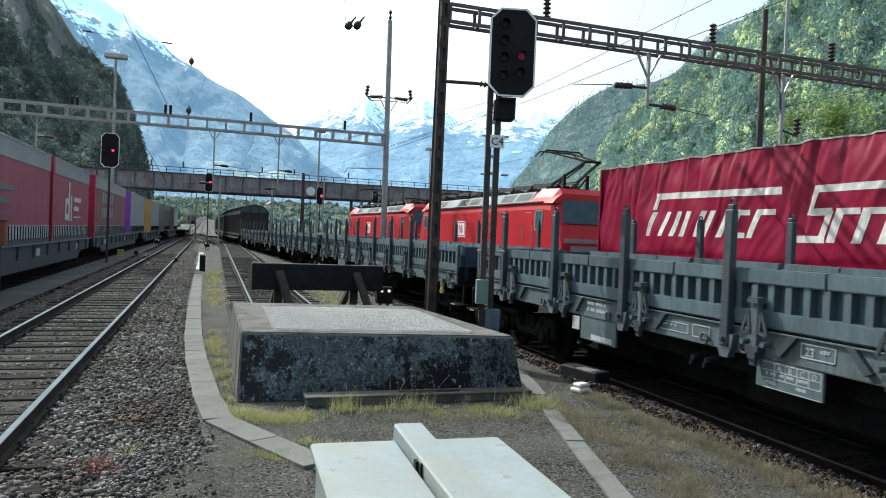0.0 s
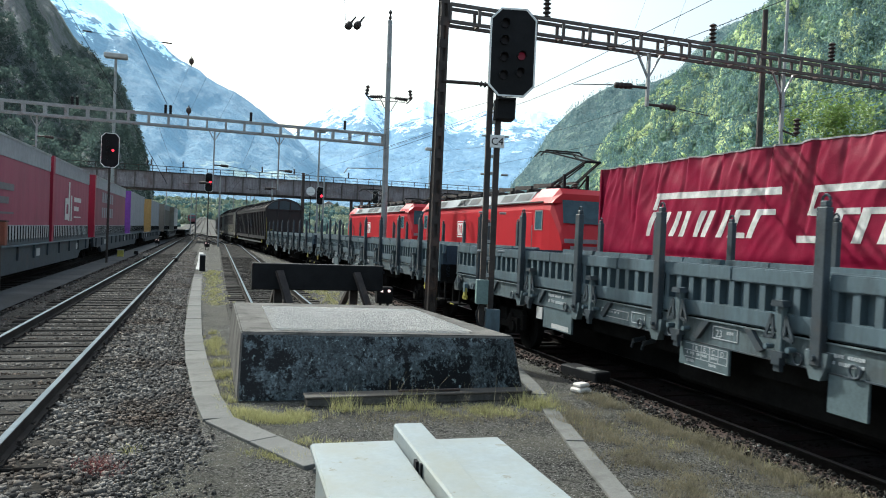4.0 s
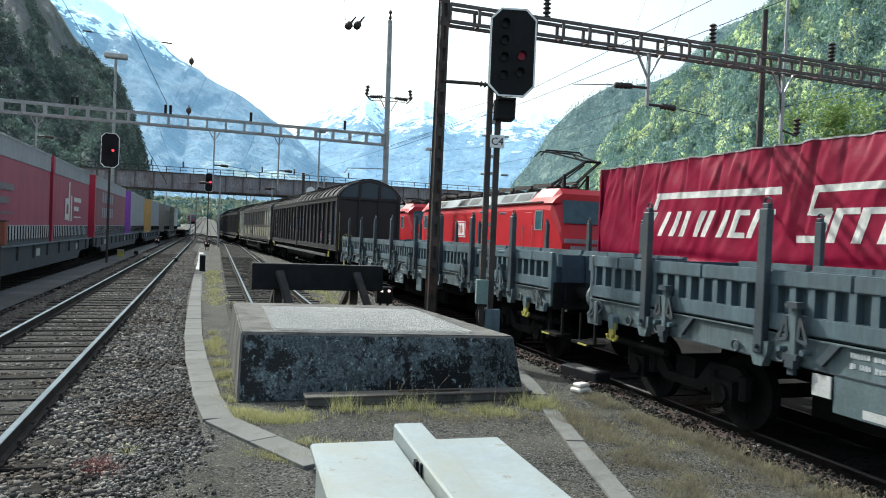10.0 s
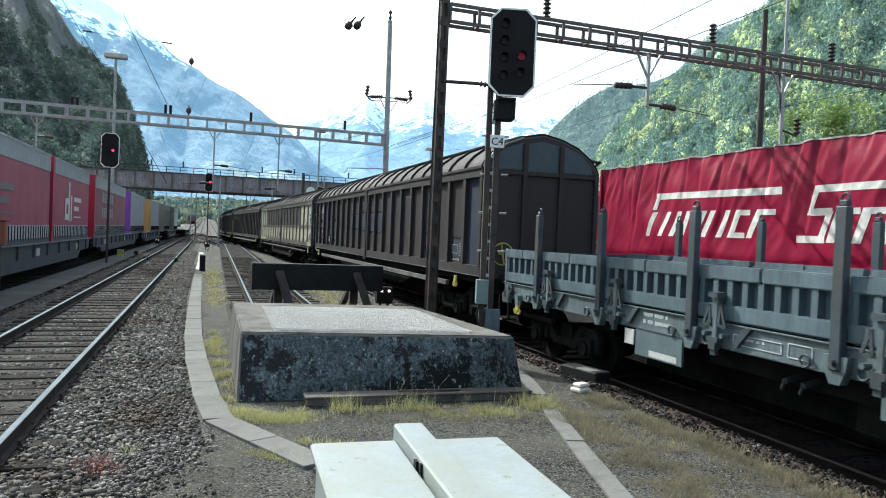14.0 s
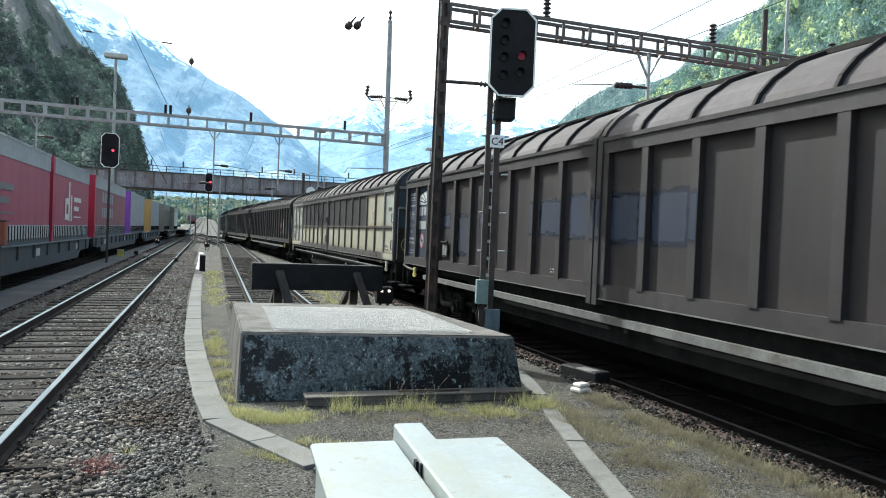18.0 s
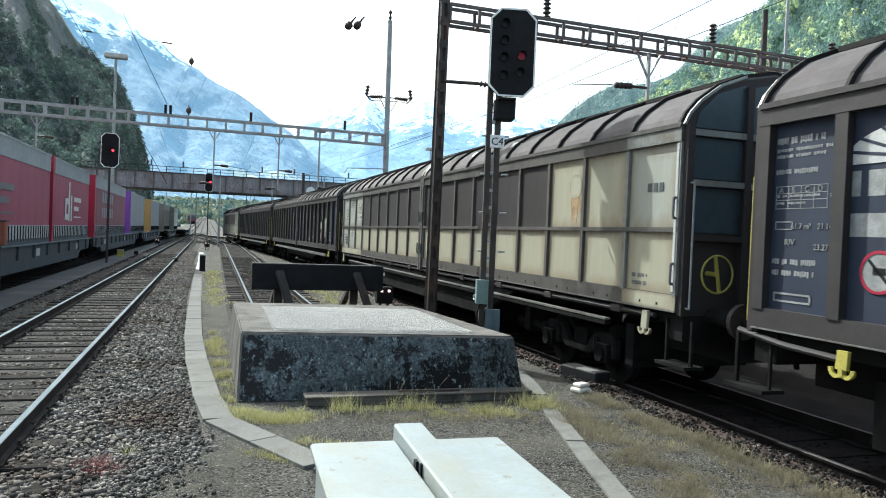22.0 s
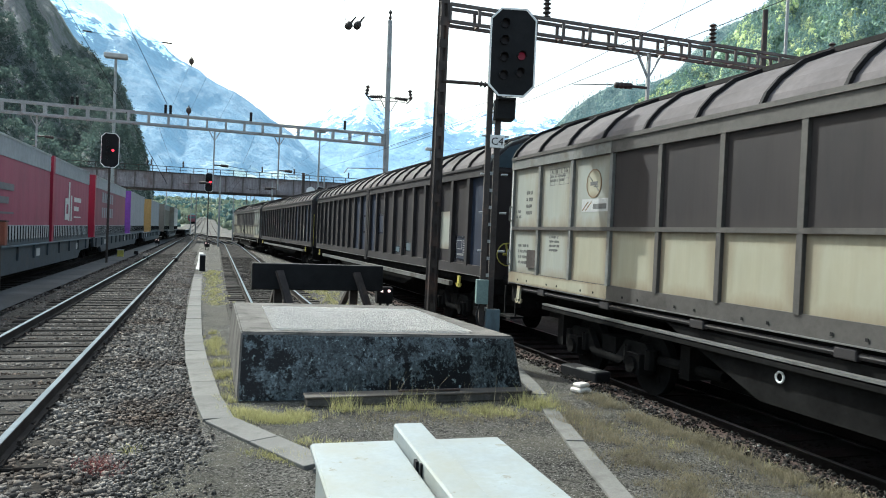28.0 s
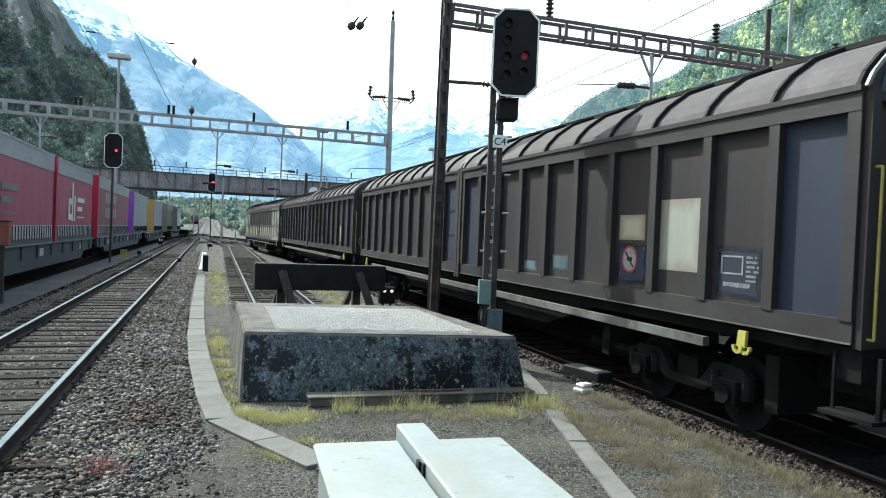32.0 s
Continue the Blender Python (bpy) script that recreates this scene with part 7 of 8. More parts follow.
def trailer(y0, ln, material, label, logo=0, band=None):
    x0 = trailer_x(y0 + ln / 2)
    t = thing("lorry_trailer", label, "trailer", pose(x0, y0, 0), group="trailers on the parked train")
    w, z0, z1 = 1.28, 1.0, 4.33
    bm = bmesh.new()
    n = 40
    g = [[bm.verts.new((w + 0.012 * math.sin(i * 1.9) * (0.4 + 0.6 * (j == 1)), ln * i / n, z)) for j, z in enumerate((z0 + 0.28, 2.6, z1 - 0.3))] for i in range(n + 1)]
    for i in range(n):
        for j in range(2):
            bm.faces.new((g[i][j], g[i + 1][j], g[i + 1][j + 1], g[i][j + 1]))
    cu = part("side_curtain", bm, material, t, smooth=True)
    part("body", B(-w, w - 0.03, 0, ln, z0 + 0.1, z1), material, t)
    part("top_band", B(w - 0.03, w + 0.022, 0, ln, z1 - 0.62, z1 - 0.06), M["tgrey"], t, "plain grey top band")
    part("top_rail", B(w - 0.05, w + 0.04, 0, ln, z1 - 0.06, z1 + 0.01), M["galv"], t, "pale grey top rail")
    part("skirt_band", B(w - 0.03, w + 0.018, 0, ln, z0 + 0.28, z0 + 0.72), M["bandw"], t, "pale lower band behind the straps")
    part("bottom_rail", B(w - 0.05, w + 0.035, 0, ln, z0 + 0.1, z0 + 0.28), M["wgreyd"], t, "grey side rail")
    part("rear_frame", B(-w - 0.01, w + 0.05, -0.06, 0.30, z0, z1 + 0.01), band or M["crimson"], t, "bright end frame")
    for i in range(int(ln / 0.36)):
        part("curtain_strap", STRAP, None, t, at=pose(w, 0.45 + i * 0.36, z0))
    if logo:
        tall = M["strokew"] if logo == 1 else M["emblemd"]
        y = ln * (0.30 if logo != 3 else 0.2)
        if logo == 3:
            for r in range(2):
                for i in range(6):
                    part("emblem_bar", B(w + 0.014, w + 0.024, y + i * 0.85, y + i * 0.85 + 0.55, 2.15 + r * 0.85, 2.72 + r * 0.85), M["tgrey"], cu)
        else:
            for a, b, zl, zh in ((y, y + 0.28, 1.95, 2.85), (y + 0.28, y + 0.75, 1.95, 2.2), (y + 0.28, y + 0.75, 2.6, 2.85), (y + 0.75, y + 1.05, 1.9, 3.55), (y + 1.3, y + 1.58, 1.9, 3.0), (y + 2.1, y + 3.9, 2.05, 2.11), (y + 2.1, y + 3.3, 2.35, 2.55), (y + 2.1, y + 3.9, 2.75, 2.95)):
                if b < ln - 0.2:
                    part("emblem_bar", B(w + 0.014, w + 0.024, a, b, zl, zh), tall, cu)
    return t


def pocket_wagon(y0, ln):
    t = thing("pocket_wagon", "dark grey pocket wagon under lorry trailers", "freight wagon", pose(trailer_x(y0 + ln / 2), y0, 0), group="pocket wagons of the parked train")
    bm = bmesh.new()
    extrude(bm, [(0.3, 1.06), (ln - 0.3, 1.06), (ln - 0.6, 0.6), (ln - 3.0, 0.55), (ln - 3.6, 0.25), (3.6, 0.25), (3.0, 0.55), (0.6, 0.6)], 1.2, 1.34, "x")
    sb = part("side_beam", bm, M["wgreyd"], t, "dirty grey side beam")
    for i in range(int(ln / 2.2)):
        y = 1.2 + i * 2.2
        part("beam_rib", B(1.34, 1.40, y - 0.04, y + 0.04, 0.62, 1.05), M["wgreyd"], sb)
    for y in (4.6, ln * 0.55, ln - 4.2):
        part("data_plate", B(1.34, 1.352, y, y + 0.55, 0.66, 0.92), M["labelw"], sb, "pale data plate")
    part("top_flange", B(1.2, 1.42, 0.3, ln - 0.3, 1.06, 1.10), M["wgrey"], sb)
    part("floor", B(-1.2, 1.2, 0.4, ln - 0.4, 0.85, 1.08), M["under"], t)
    for y in (1.8, ln - 1.8):
        b = part("bogie", BOGIE, None, t, at=pose(0, y, 0))
        for d in (-0.9, 0.9):
            part("wheelset", WHEELS, None, b, at=pose(0, d, 0.46))


tl = "faded red curtain-sided lorry trailer with grey trim"
trailer(17.0, 13.1, M["trailer"], tl, 2), trailer(30.5, 8.9, M["trailer"], tl + " and pale emblem", 1)
trailer(41.2, 15.0, M["darkred"], "dark red lorry trailer with pale lettering bars", 3)
trailer(59.5, 13.0, M["tgrey"], "grey lorry trailer with a purple end", 0, M["purple"])
trailer(77.5, 13.4, M["tgrey"], "grey lorry trailer with an orange end", 0, M["orange"])
trailer(93.5, 13.4, M["browngrey"], "far brown-grey lorry trailer", 0, M["browngrey"]), trailer(108, 13.4, M["bandw"], "far pale lorry trailer", 0, M["galv"])
for i in range(5):
    pocket_wagon(13.0 + i * 27.6, 27.0)


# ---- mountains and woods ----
# ridge haze is mixed into this blue-green base colour
M["leafr"] = mat("hazed_ridge_foliage", (0.15, 0.25, 0.27), 0.8, var=0.25, scale=0.02, bump=0, rand=0.4, island=True, trans=0.5, fine=0.9)
def lerp_pts(pts, a):
    for (x0, e0), (x1, e1) in zip(pts, pts[1:]):
        if a <= x1:
            f = max(0.0, (a - x0) / (x1 - x0))
            return e0 + (e1 - e0) * f
    return pts[-1][1]


def slope_z(az, f, crest, r0, r1, rough, seed):
    """Height on a mountain side at the bearing az (degrees), f from foot to crest."""
    r = r0 + (r1 - r0) * f
    top = math.tan(radians(crest(az))) * r1
    z = top * (0.15 * f + 0.85 * f ** 1.25)
    n = noise.fractal(Vector((az * 0.35 + seed, f * 5, seed)), 0.9, 2.1, 6)
    return r, z + rough * n * min(1, f * 4) * (1.0 if f < 0.97 else 0.5)


def mountain(name, crest, az0, az1, r0, r1, material, label, rough, seed, na=160, nf=50, kind="structure"):
    bm = bmesh.new()
    g = []
    for i in range(na + 1):
        az = az0 + (az1 - az0) * i / na
        col = []
        for j in range(nf + 1):
            r, z = slope_z(az, j / nf, crest, r0, r1, rough, seed)
            col.append(bm.verts.new((r * math.sin(radians(az)), r * math.cos(radians(az)), z - 2)))
        r, z = slope_z(az, 1, crest, r0, r1, rough, seed)
        col.append(bm.verts.new(((r1 * 1.3) * math.sin(radians(az)), r1 * 1.3 * math.cos(radians(az)), -5)))
        g.append(col)
    for i in range(na):
        for j in range(nf + 1):
            bm.faces.new((g[i][j], g[i + 1][j], g[i + 1][j + 1], g[i][j + 1]))
    return tagged(part(name, bm, material, smooth=True), label, "mountain", kind=kind)


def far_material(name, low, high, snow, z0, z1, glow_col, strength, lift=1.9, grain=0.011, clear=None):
    """A far mountain face: rock with snow above a noisy line; haze and snow glare are painted in as blue tint and glow.
    """
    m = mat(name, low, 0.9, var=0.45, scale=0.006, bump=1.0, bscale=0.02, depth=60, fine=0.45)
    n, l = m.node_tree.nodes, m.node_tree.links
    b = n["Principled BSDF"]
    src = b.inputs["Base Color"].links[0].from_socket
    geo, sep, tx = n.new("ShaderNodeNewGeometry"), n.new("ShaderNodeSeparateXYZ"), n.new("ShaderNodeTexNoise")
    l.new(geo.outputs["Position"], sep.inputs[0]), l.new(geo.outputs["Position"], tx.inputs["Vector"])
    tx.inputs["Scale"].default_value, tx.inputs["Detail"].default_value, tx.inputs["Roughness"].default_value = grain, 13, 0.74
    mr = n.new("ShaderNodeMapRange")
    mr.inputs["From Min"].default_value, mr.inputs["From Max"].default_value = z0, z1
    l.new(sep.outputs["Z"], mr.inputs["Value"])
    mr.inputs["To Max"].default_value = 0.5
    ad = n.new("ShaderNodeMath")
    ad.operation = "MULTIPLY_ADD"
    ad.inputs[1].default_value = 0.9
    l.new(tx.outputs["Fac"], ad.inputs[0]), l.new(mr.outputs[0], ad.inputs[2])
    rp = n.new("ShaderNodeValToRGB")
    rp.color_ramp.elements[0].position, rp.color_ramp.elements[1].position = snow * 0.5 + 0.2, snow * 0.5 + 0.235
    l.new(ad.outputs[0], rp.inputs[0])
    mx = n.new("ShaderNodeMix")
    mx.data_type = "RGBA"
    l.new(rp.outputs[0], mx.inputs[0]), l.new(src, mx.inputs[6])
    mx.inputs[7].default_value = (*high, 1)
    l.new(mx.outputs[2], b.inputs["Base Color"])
    # emission stands in for the air's haze, lifted on snow for its glare
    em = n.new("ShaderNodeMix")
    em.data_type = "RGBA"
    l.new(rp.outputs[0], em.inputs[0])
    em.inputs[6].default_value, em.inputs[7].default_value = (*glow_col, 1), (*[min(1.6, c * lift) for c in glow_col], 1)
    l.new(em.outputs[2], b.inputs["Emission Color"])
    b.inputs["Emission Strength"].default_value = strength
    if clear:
        # pale slanting clearings and rock streaks below the snow, tinted in colour and glow
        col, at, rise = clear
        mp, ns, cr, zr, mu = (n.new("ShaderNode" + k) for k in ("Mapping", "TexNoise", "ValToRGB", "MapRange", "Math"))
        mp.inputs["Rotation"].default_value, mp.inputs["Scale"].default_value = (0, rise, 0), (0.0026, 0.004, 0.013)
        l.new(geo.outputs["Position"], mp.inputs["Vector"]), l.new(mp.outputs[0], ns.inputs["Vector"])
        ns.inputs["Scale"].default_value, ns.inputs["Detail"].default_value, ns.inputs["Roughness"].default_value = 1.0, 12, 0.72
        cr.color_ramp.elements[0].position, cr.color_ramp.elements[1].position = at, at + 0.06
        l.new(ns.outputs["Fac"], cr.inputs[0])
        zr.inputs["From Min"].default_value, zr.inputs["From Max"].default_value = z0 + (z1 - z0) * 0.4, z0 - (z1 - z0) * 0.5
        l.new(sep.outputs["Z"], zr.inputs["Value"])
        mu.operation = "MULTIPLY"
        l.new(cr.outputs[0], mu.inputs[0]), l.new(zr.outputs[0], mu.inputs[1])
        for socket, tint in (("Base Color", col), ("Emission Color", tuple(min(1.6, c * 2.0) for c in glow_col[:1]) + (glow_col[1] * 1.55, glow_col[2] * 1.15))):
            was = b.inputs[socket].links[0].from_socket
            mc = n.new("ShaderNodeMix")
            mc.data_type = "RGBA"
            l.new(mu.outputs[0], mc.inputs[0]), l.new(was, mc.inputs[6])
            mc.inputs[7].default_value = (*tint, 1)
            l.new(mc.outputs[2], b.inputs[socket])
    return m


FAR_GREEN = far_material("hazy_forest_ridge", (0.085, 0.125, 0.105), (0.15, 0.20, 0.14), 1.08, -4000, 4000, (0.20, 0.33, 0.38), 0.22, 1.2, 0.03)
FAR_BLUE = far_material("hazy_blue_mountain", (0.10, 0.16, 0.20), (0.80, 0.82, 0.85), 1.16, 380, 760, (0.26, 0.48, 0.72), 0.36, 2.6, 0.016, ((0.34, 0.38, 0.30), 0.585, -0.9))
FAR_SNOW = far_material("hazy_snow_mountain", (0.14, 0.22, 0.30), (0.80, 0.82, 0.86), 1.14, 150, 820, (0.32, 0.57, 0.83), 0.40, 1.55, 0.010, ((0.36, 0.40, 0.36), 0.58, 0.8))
MID = [(-16, 19), (-10, 16.4), (-6.9, 15.4), (-5.2, 14.2), (-2.8, 12.5), (-0.3, 11.1), (1.6, 10.3), (4.0, 8.9), (5.6, 7.8), (9.5, 4.5), (14, 2.0), (20, 0.5)]
SNOWY = [(2, 4), (6.4, 7.6), (9, 9.6), (11.7, 10.9), (13.5, 9.6), (16.3, 10.7), (19, 9.5), (21.5, 10.0), (24.7, 10.3), (27, 9.8), (31, 8.5), (36, 7)]
RIGHT = [(27.2, 0.8), (28.2, 3.6), (29.4, 5.9), (31.2, 8.7), (33.4, 11.0), (34.7, 12.2), (36.5, 13.3), (38.1, 13.8), (39.2, 15.1), (40.5, 16.5), (42.1, 17.5), (46, 19), (52, 20.5), (62, 21), (80, 18)]
RIDGE = [(21.6, 0.6), (22.4, 2.2), (23.8, 4.8), (25.2, 6.6), (26.2, 8.4), (28.1, 10.3), (29.1, 11.1), (30.6, 12.0), (31.8, 12.1), (34.3, 12.3), (35.7, 13.0), (36.5, 14.1), (37.6, 15.3), (39.2, 16.0), (40.3, 16.6), (44, 17.0), (50, 14)]
LEFT = [(-60, 22), (-30, 24), (-20, 22), (-13.4, 17.8), (-10.5, 14.9), (-9.0, 12.9), (-7.6, 11.5), (-6.5, 10.3), (-5.6, 8.6), (-5.0, 7.1), (-4.5, 5.4), (-4.1, 3.2), (-3.6, 0.2)]
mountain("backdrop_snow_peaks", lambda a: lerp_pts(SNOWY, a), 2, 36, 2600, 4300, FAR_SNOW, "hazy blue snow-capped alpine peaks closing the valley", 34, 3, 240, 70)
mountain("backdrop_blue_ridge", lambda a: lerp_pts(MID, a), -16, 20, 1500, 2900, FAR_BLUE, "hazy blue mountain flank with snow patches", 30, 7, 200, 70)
mountain("hillside_east", lambda a: lerp_pts(RIGHT, a), 27.2, 80, 420, 1150, M["hill"], "steep forested green hillside", 18, 11)
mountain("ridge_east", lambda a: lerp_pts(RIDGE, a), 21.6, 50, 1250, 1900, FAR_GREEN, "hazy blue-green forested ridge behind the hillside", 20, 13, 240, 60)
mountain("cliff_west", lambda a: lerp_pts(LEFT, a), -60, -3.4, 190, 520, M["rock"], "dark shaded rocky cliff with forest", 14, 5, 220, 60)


def leafy(rnd, tall, k, core=True):
    """A crown of loose leaf clumps, round (large ones about a lumpy core) or pointed; returns vertices and faces."""
    vs, fs = [], []
    if core and not tall:
        seg = 6
        vs.append((0, 0, 1.0))
        for zc, rr in ((0.82, 0.55), (0.5, 0.92), (0.15, 0.7)):
            for e in range(seg):
                t = math.tau * (e + rnd.uniform(-0.3, 0.3)) / seg
                q = rr * rnd.uniform(0.7, 1.15)
                vs.append((q * math.cos(t), q * math.sin(t), zc + rnd.uniform(-0.08, 0.08)))
        for e in range(seg):
            fs.append((0, 1 + e, 1 + (e + 1) % seg))
            for g in (0, 1):
                fs.append((1 + g * seg + e, 1 + (g + 1) * seg + e, 1 + (g + 1) * seg + (e + 1) % seg, 1 + g * seg + (e + 1) % seg))
    for _ in range(k):
        z = rnd.uniform(0.05, 1.0)
        r = (1.0 - 0.92 * z) if tall else math.sqrt(max(0.05, 1 - (1.7 * z - 0.75) ** 2))
        a = rnd.uniform(0, math.tau)
        q = r * rnd.uniform(0.45, 1.0)
        c = Vector((q * math.cos(a), q * math.sin(a), z))
        d = Vector((rnd.gauss(0, 1), rnd.gauss(0, 1), rnd.gauss(0, 0.7))).normalized()
        u = d.orthogonal().normalized()
        v = d.cross(u)
        sz = rnd.uniform(0.26, 0.46) * (0.6 if tall else 0.75)
        b = len(vs)
        for e in range(4):
            t = math.tau * e / 4
            w = sz * rnd.uniform(0.6, 1.2)
            p = c + u * w * math.cos(t) + v * w * math.sin(t)
            vs.append((p.x, p.y, c.z + (p.z - c.z) * (0.55 if not tall else 0.4)))
        fs.append((b, b + 1, b + 2, b + 3))
    return vs, fs


def woods(name, label, crest, az0, az1, r0, r1, rough, seed, count, material, tall, size, cover, k=14, core=True):
    rnd = random.Random(seed)
    shapes = [leafy(rnd, tall, k, core) for _ in range(24)]
    V, F = [], []
    made = tries = 0
    while made < count and tries < count * 6:
        tries += 1
        az, f = rnd.uniform(az0, az1), rnd.uniform(0.0, 1.0) ** 0.8
        if noise.noise(Vector((az * 0.9, f * 7, seed))) < cover(az, f):
            continue
        r, z = slope_z(az, f, crest, r0, r1, rough, int(seed))
        h = size * rnd.uniform(0.6, 1.35)
        w = h * (0.27 if tall else 0.5) * rnd.uniform(0.8, 1.25)
        x, y = r * math.sin(radians(az)), r * math.cos(radians(az))
        vs, fs = rnd.choice(shapes)
        b = len(V)
        c, s = math.cos(az * 9), math.sin(az * 9)
        V.extend([(x + (p * c - q * s) * w, y + (p * s + q * c) * w, z - 2.5 + t * h) for p, q, t in vs])
        F.extend([tuple(i + b for i in g) for g in fs])
        made += 1
    me = bpy.data.meshes.new(name)
    me.from_pydata(V, [], F)
    me.materials.append(material)
    return tagged(part(name, me, None), label, "trees", kind="stuff")


rc, lc = (lambda a: lerp_pts(RIGHT, a)), (lambda a: lerp_pts(LEFT, a))
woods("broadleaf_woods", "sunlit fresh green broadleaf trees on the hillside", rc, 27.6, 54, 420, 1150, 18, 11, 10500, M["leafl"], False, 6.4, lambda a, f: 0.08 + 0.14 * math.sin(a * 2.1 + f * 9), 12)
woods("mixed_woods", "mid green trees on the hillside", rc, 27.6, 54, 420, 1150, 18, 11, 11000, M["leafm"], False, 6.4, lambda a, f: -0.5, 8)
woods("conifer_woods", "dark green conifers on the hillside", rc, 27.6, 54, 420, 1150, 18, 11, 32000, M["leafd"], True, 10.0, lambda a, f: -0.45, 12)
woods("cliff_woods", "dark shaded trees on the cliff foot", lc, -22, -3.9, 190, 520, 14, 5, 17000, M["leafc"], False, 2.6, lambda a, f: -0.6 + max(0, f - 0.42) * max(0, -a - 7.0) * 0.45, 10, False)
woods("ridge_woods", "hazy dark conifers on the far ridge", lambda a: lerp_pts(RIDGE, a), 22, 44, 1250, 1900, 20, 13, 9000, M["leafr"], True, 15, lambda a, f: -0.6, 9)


# ---- loose stones ----
def stones(name, label, spots, material, fine=False):
    """Many small broken stones as one mesh; spots: (x, y, z, size)."""
    rnd = np.random.default_rng(5)
    ico = np.array([(1, 0, 0), (-1, 0, 0), (0, 1, 0), (0, -1, 0), (0, 0, 1), (0, 0, -1)]) if fine else np.array([(a * 0.68, b * 0.68, c * 0.68) for a in (-1, 1) for b in (-1, 1) for c in (-1, 1)])
    tri = np.array([(0, 2, 4), (2, 1, 4), (1, 3, 4), (3, 0, 4), (2, 0, 5), (1, 2, 5), (3, 1, 5), (0, 3, 5)]) if fine else np.array([(0, 1, 3), (0, 3, 2), (4, 6, 7), (4, 7, 5), (0, 4, 5), (0, 5, 1), (2, 3, 7), (2, 7, 6), (1, 5, 7), (1, 7, 3), (0, 2, 6), (0, 6, 4)])
    k = len(spots)
    sp = np.array(spots)
    base = ico[None] * rnd.uniform(0.6, 1.3, (k, len(ico), 1)) * rnd.uniform(0.65, 1.3, (k, 1, 3)) * np.array((1, 1, 0.8))
    a = rnd.uniform(0, math.tau, k)
    c, s = np.cos(a)[:, None], np.sin(a)[:, None]
    x, y, z = base[..., 0] * c - base[..., 1] * s, base[..., 0] * s + base[..., 1] * c, base[..., 2]
    tl = rnd.uniform(-0.8, 0.8, (k, 1))
    y, z = y * np.cos(tl) - z * np.sin(tl), y * np.sin(tl) + z * np.cos(tl)
    v = np.stack((x, y, z), -1) * sp[:, 3][:, None, None] / 2 + sp[:, None, :3]
    f = (tri[None] + (np.arange(k) * len(ico))[:, None, None]).reshape(-1, 3)
    me = bpy.data.meshes.new(name)
    v = v.reshape(-1, 3)
    me.vertices.add(len(v))
    me.vertices.foreach_set("co", v.ravel())
    me.loops.add(len(f) * 3)
    me.loops.foreach_set("vertex_index", f.ravel().astype(np.int32))
    me.polygons.add(len(f))
    me.polygons.foreach_set("loop_start", np.arange(0, len(f) * 3, 3, dtype=np.int32))
    me.update(calc_edges=True)
    me.validate()
    me.materials.append(material)
    return tagged(part(name, me, None), label, "stones", kind="stuff")


def scatter(n, x0, x1, y0, y1, z, s0, s1, seed, keep=None, low=-0.028, high=0.016):
    """Spots thinning out with distance along y."""
    rnd = random.Random(seed)
    out = []
    while len(out) < n:
        y = y0 * (y1 / y0) ** rnd.random()
        x = rnd.uniform(x0, x1)
        if keep and not keep(x, y, rnd):
            continue
        s = (s0 + (s1 - s0) * rnd.random() ** 1.6) * (1 + 0.01 * y)
        out.append((x, y, z + rnd.uniform(low, high), s))
    return out


def crib(x, y, rnd):
    """Between sleepers only, a few on top."""
    f = ((y - 2.2) / 0.65) % 1
    return 0.24 < f < 0.76 or rnd.random() < 0.012


def thinning(x, y, rnd):
    """Ballast up to the kerb where it runs straight, thinning into the grit nearer than its bend."""
    if y > 7.6:
        return x < (-0.02 - 0.065 * (y - 8.25) if y < 12 else max(-0.47, -0.28 - 0.02 * (y - 12)))
    edge = -0.75 + 0.95 * max(0, (y - 4.2) / 3.4) + 0.35 * noise.noise(Vector((x * 2, y * 1.3, 2)))
    return rnd.random() < math.exp(-max(0, x - edge + 0.25) * 6)


SH = scatter(24000, -1.55, -0.62, 2.6, 60, -0.182, 0.022, 0.072, 1) + scatter(15000, -0.75, 0.15, 2.6, 40, -0.193, 0.014, 0.055, 2, thinning)
SH += scatter(9000, -3.05, -1.75, 2.6, 45, -0.188, 0.03, 0.065, 3, crib) + scatter(4500, -4.4, -3.25, 8, 60, -0.20, 0.035, 0.075, 4)
stones("ballast_stones", "grey crushed ballast stones beside the rails", SH, M["stone"])
SD = scatter(5200, 5.38, 5.85, 3.6, 30, -0.19, 0.02, 0.055, 6) + [(x, y, -0.215 - min(0.28, max(0, x - 5.85) * 0.42), q) for x, y, z, q in scatter(9000, 5.80, 7.6, 3.6, 40, 0, 0.03, 0.06, 16)] + scatter(2500, 1.2, 2.7, 19, 50, -0.19, 0.04, 0.08, 7)
stones("dark_ballast_stones", "dark ballast stones along the freight track", SD, M["stoned"])
SG = scatter(260, 5.45, 5.85, 4, 18, -0.19, 0.02, 0.05, 28) + scatter(160, 4.4, 5.6, 6, 16, -0.20, 0.018, 0.04, 27) + scatter(52000, -0.7, 5.6, 3.4, 22, -0.203, 0.007, 0.017, 8, lambda x, y, r: not (0.4 < x < 4.1 and 8.6 < y < 13.4), -0.006, 0.006)
stones("grit_stones", "small loose stones on the gritty path", SG, M["gritstone"], True)
ls = thing("loose_block", "whitish broken concrete lump lying on the grit", "stone", pose(5.15, 9.05, -0.2, 0, 0, 20))
part("lump", soft_box(-0.13, 0.11, -0.10, 0.10, 0, 0.07, 0.02), M["house"], ls)
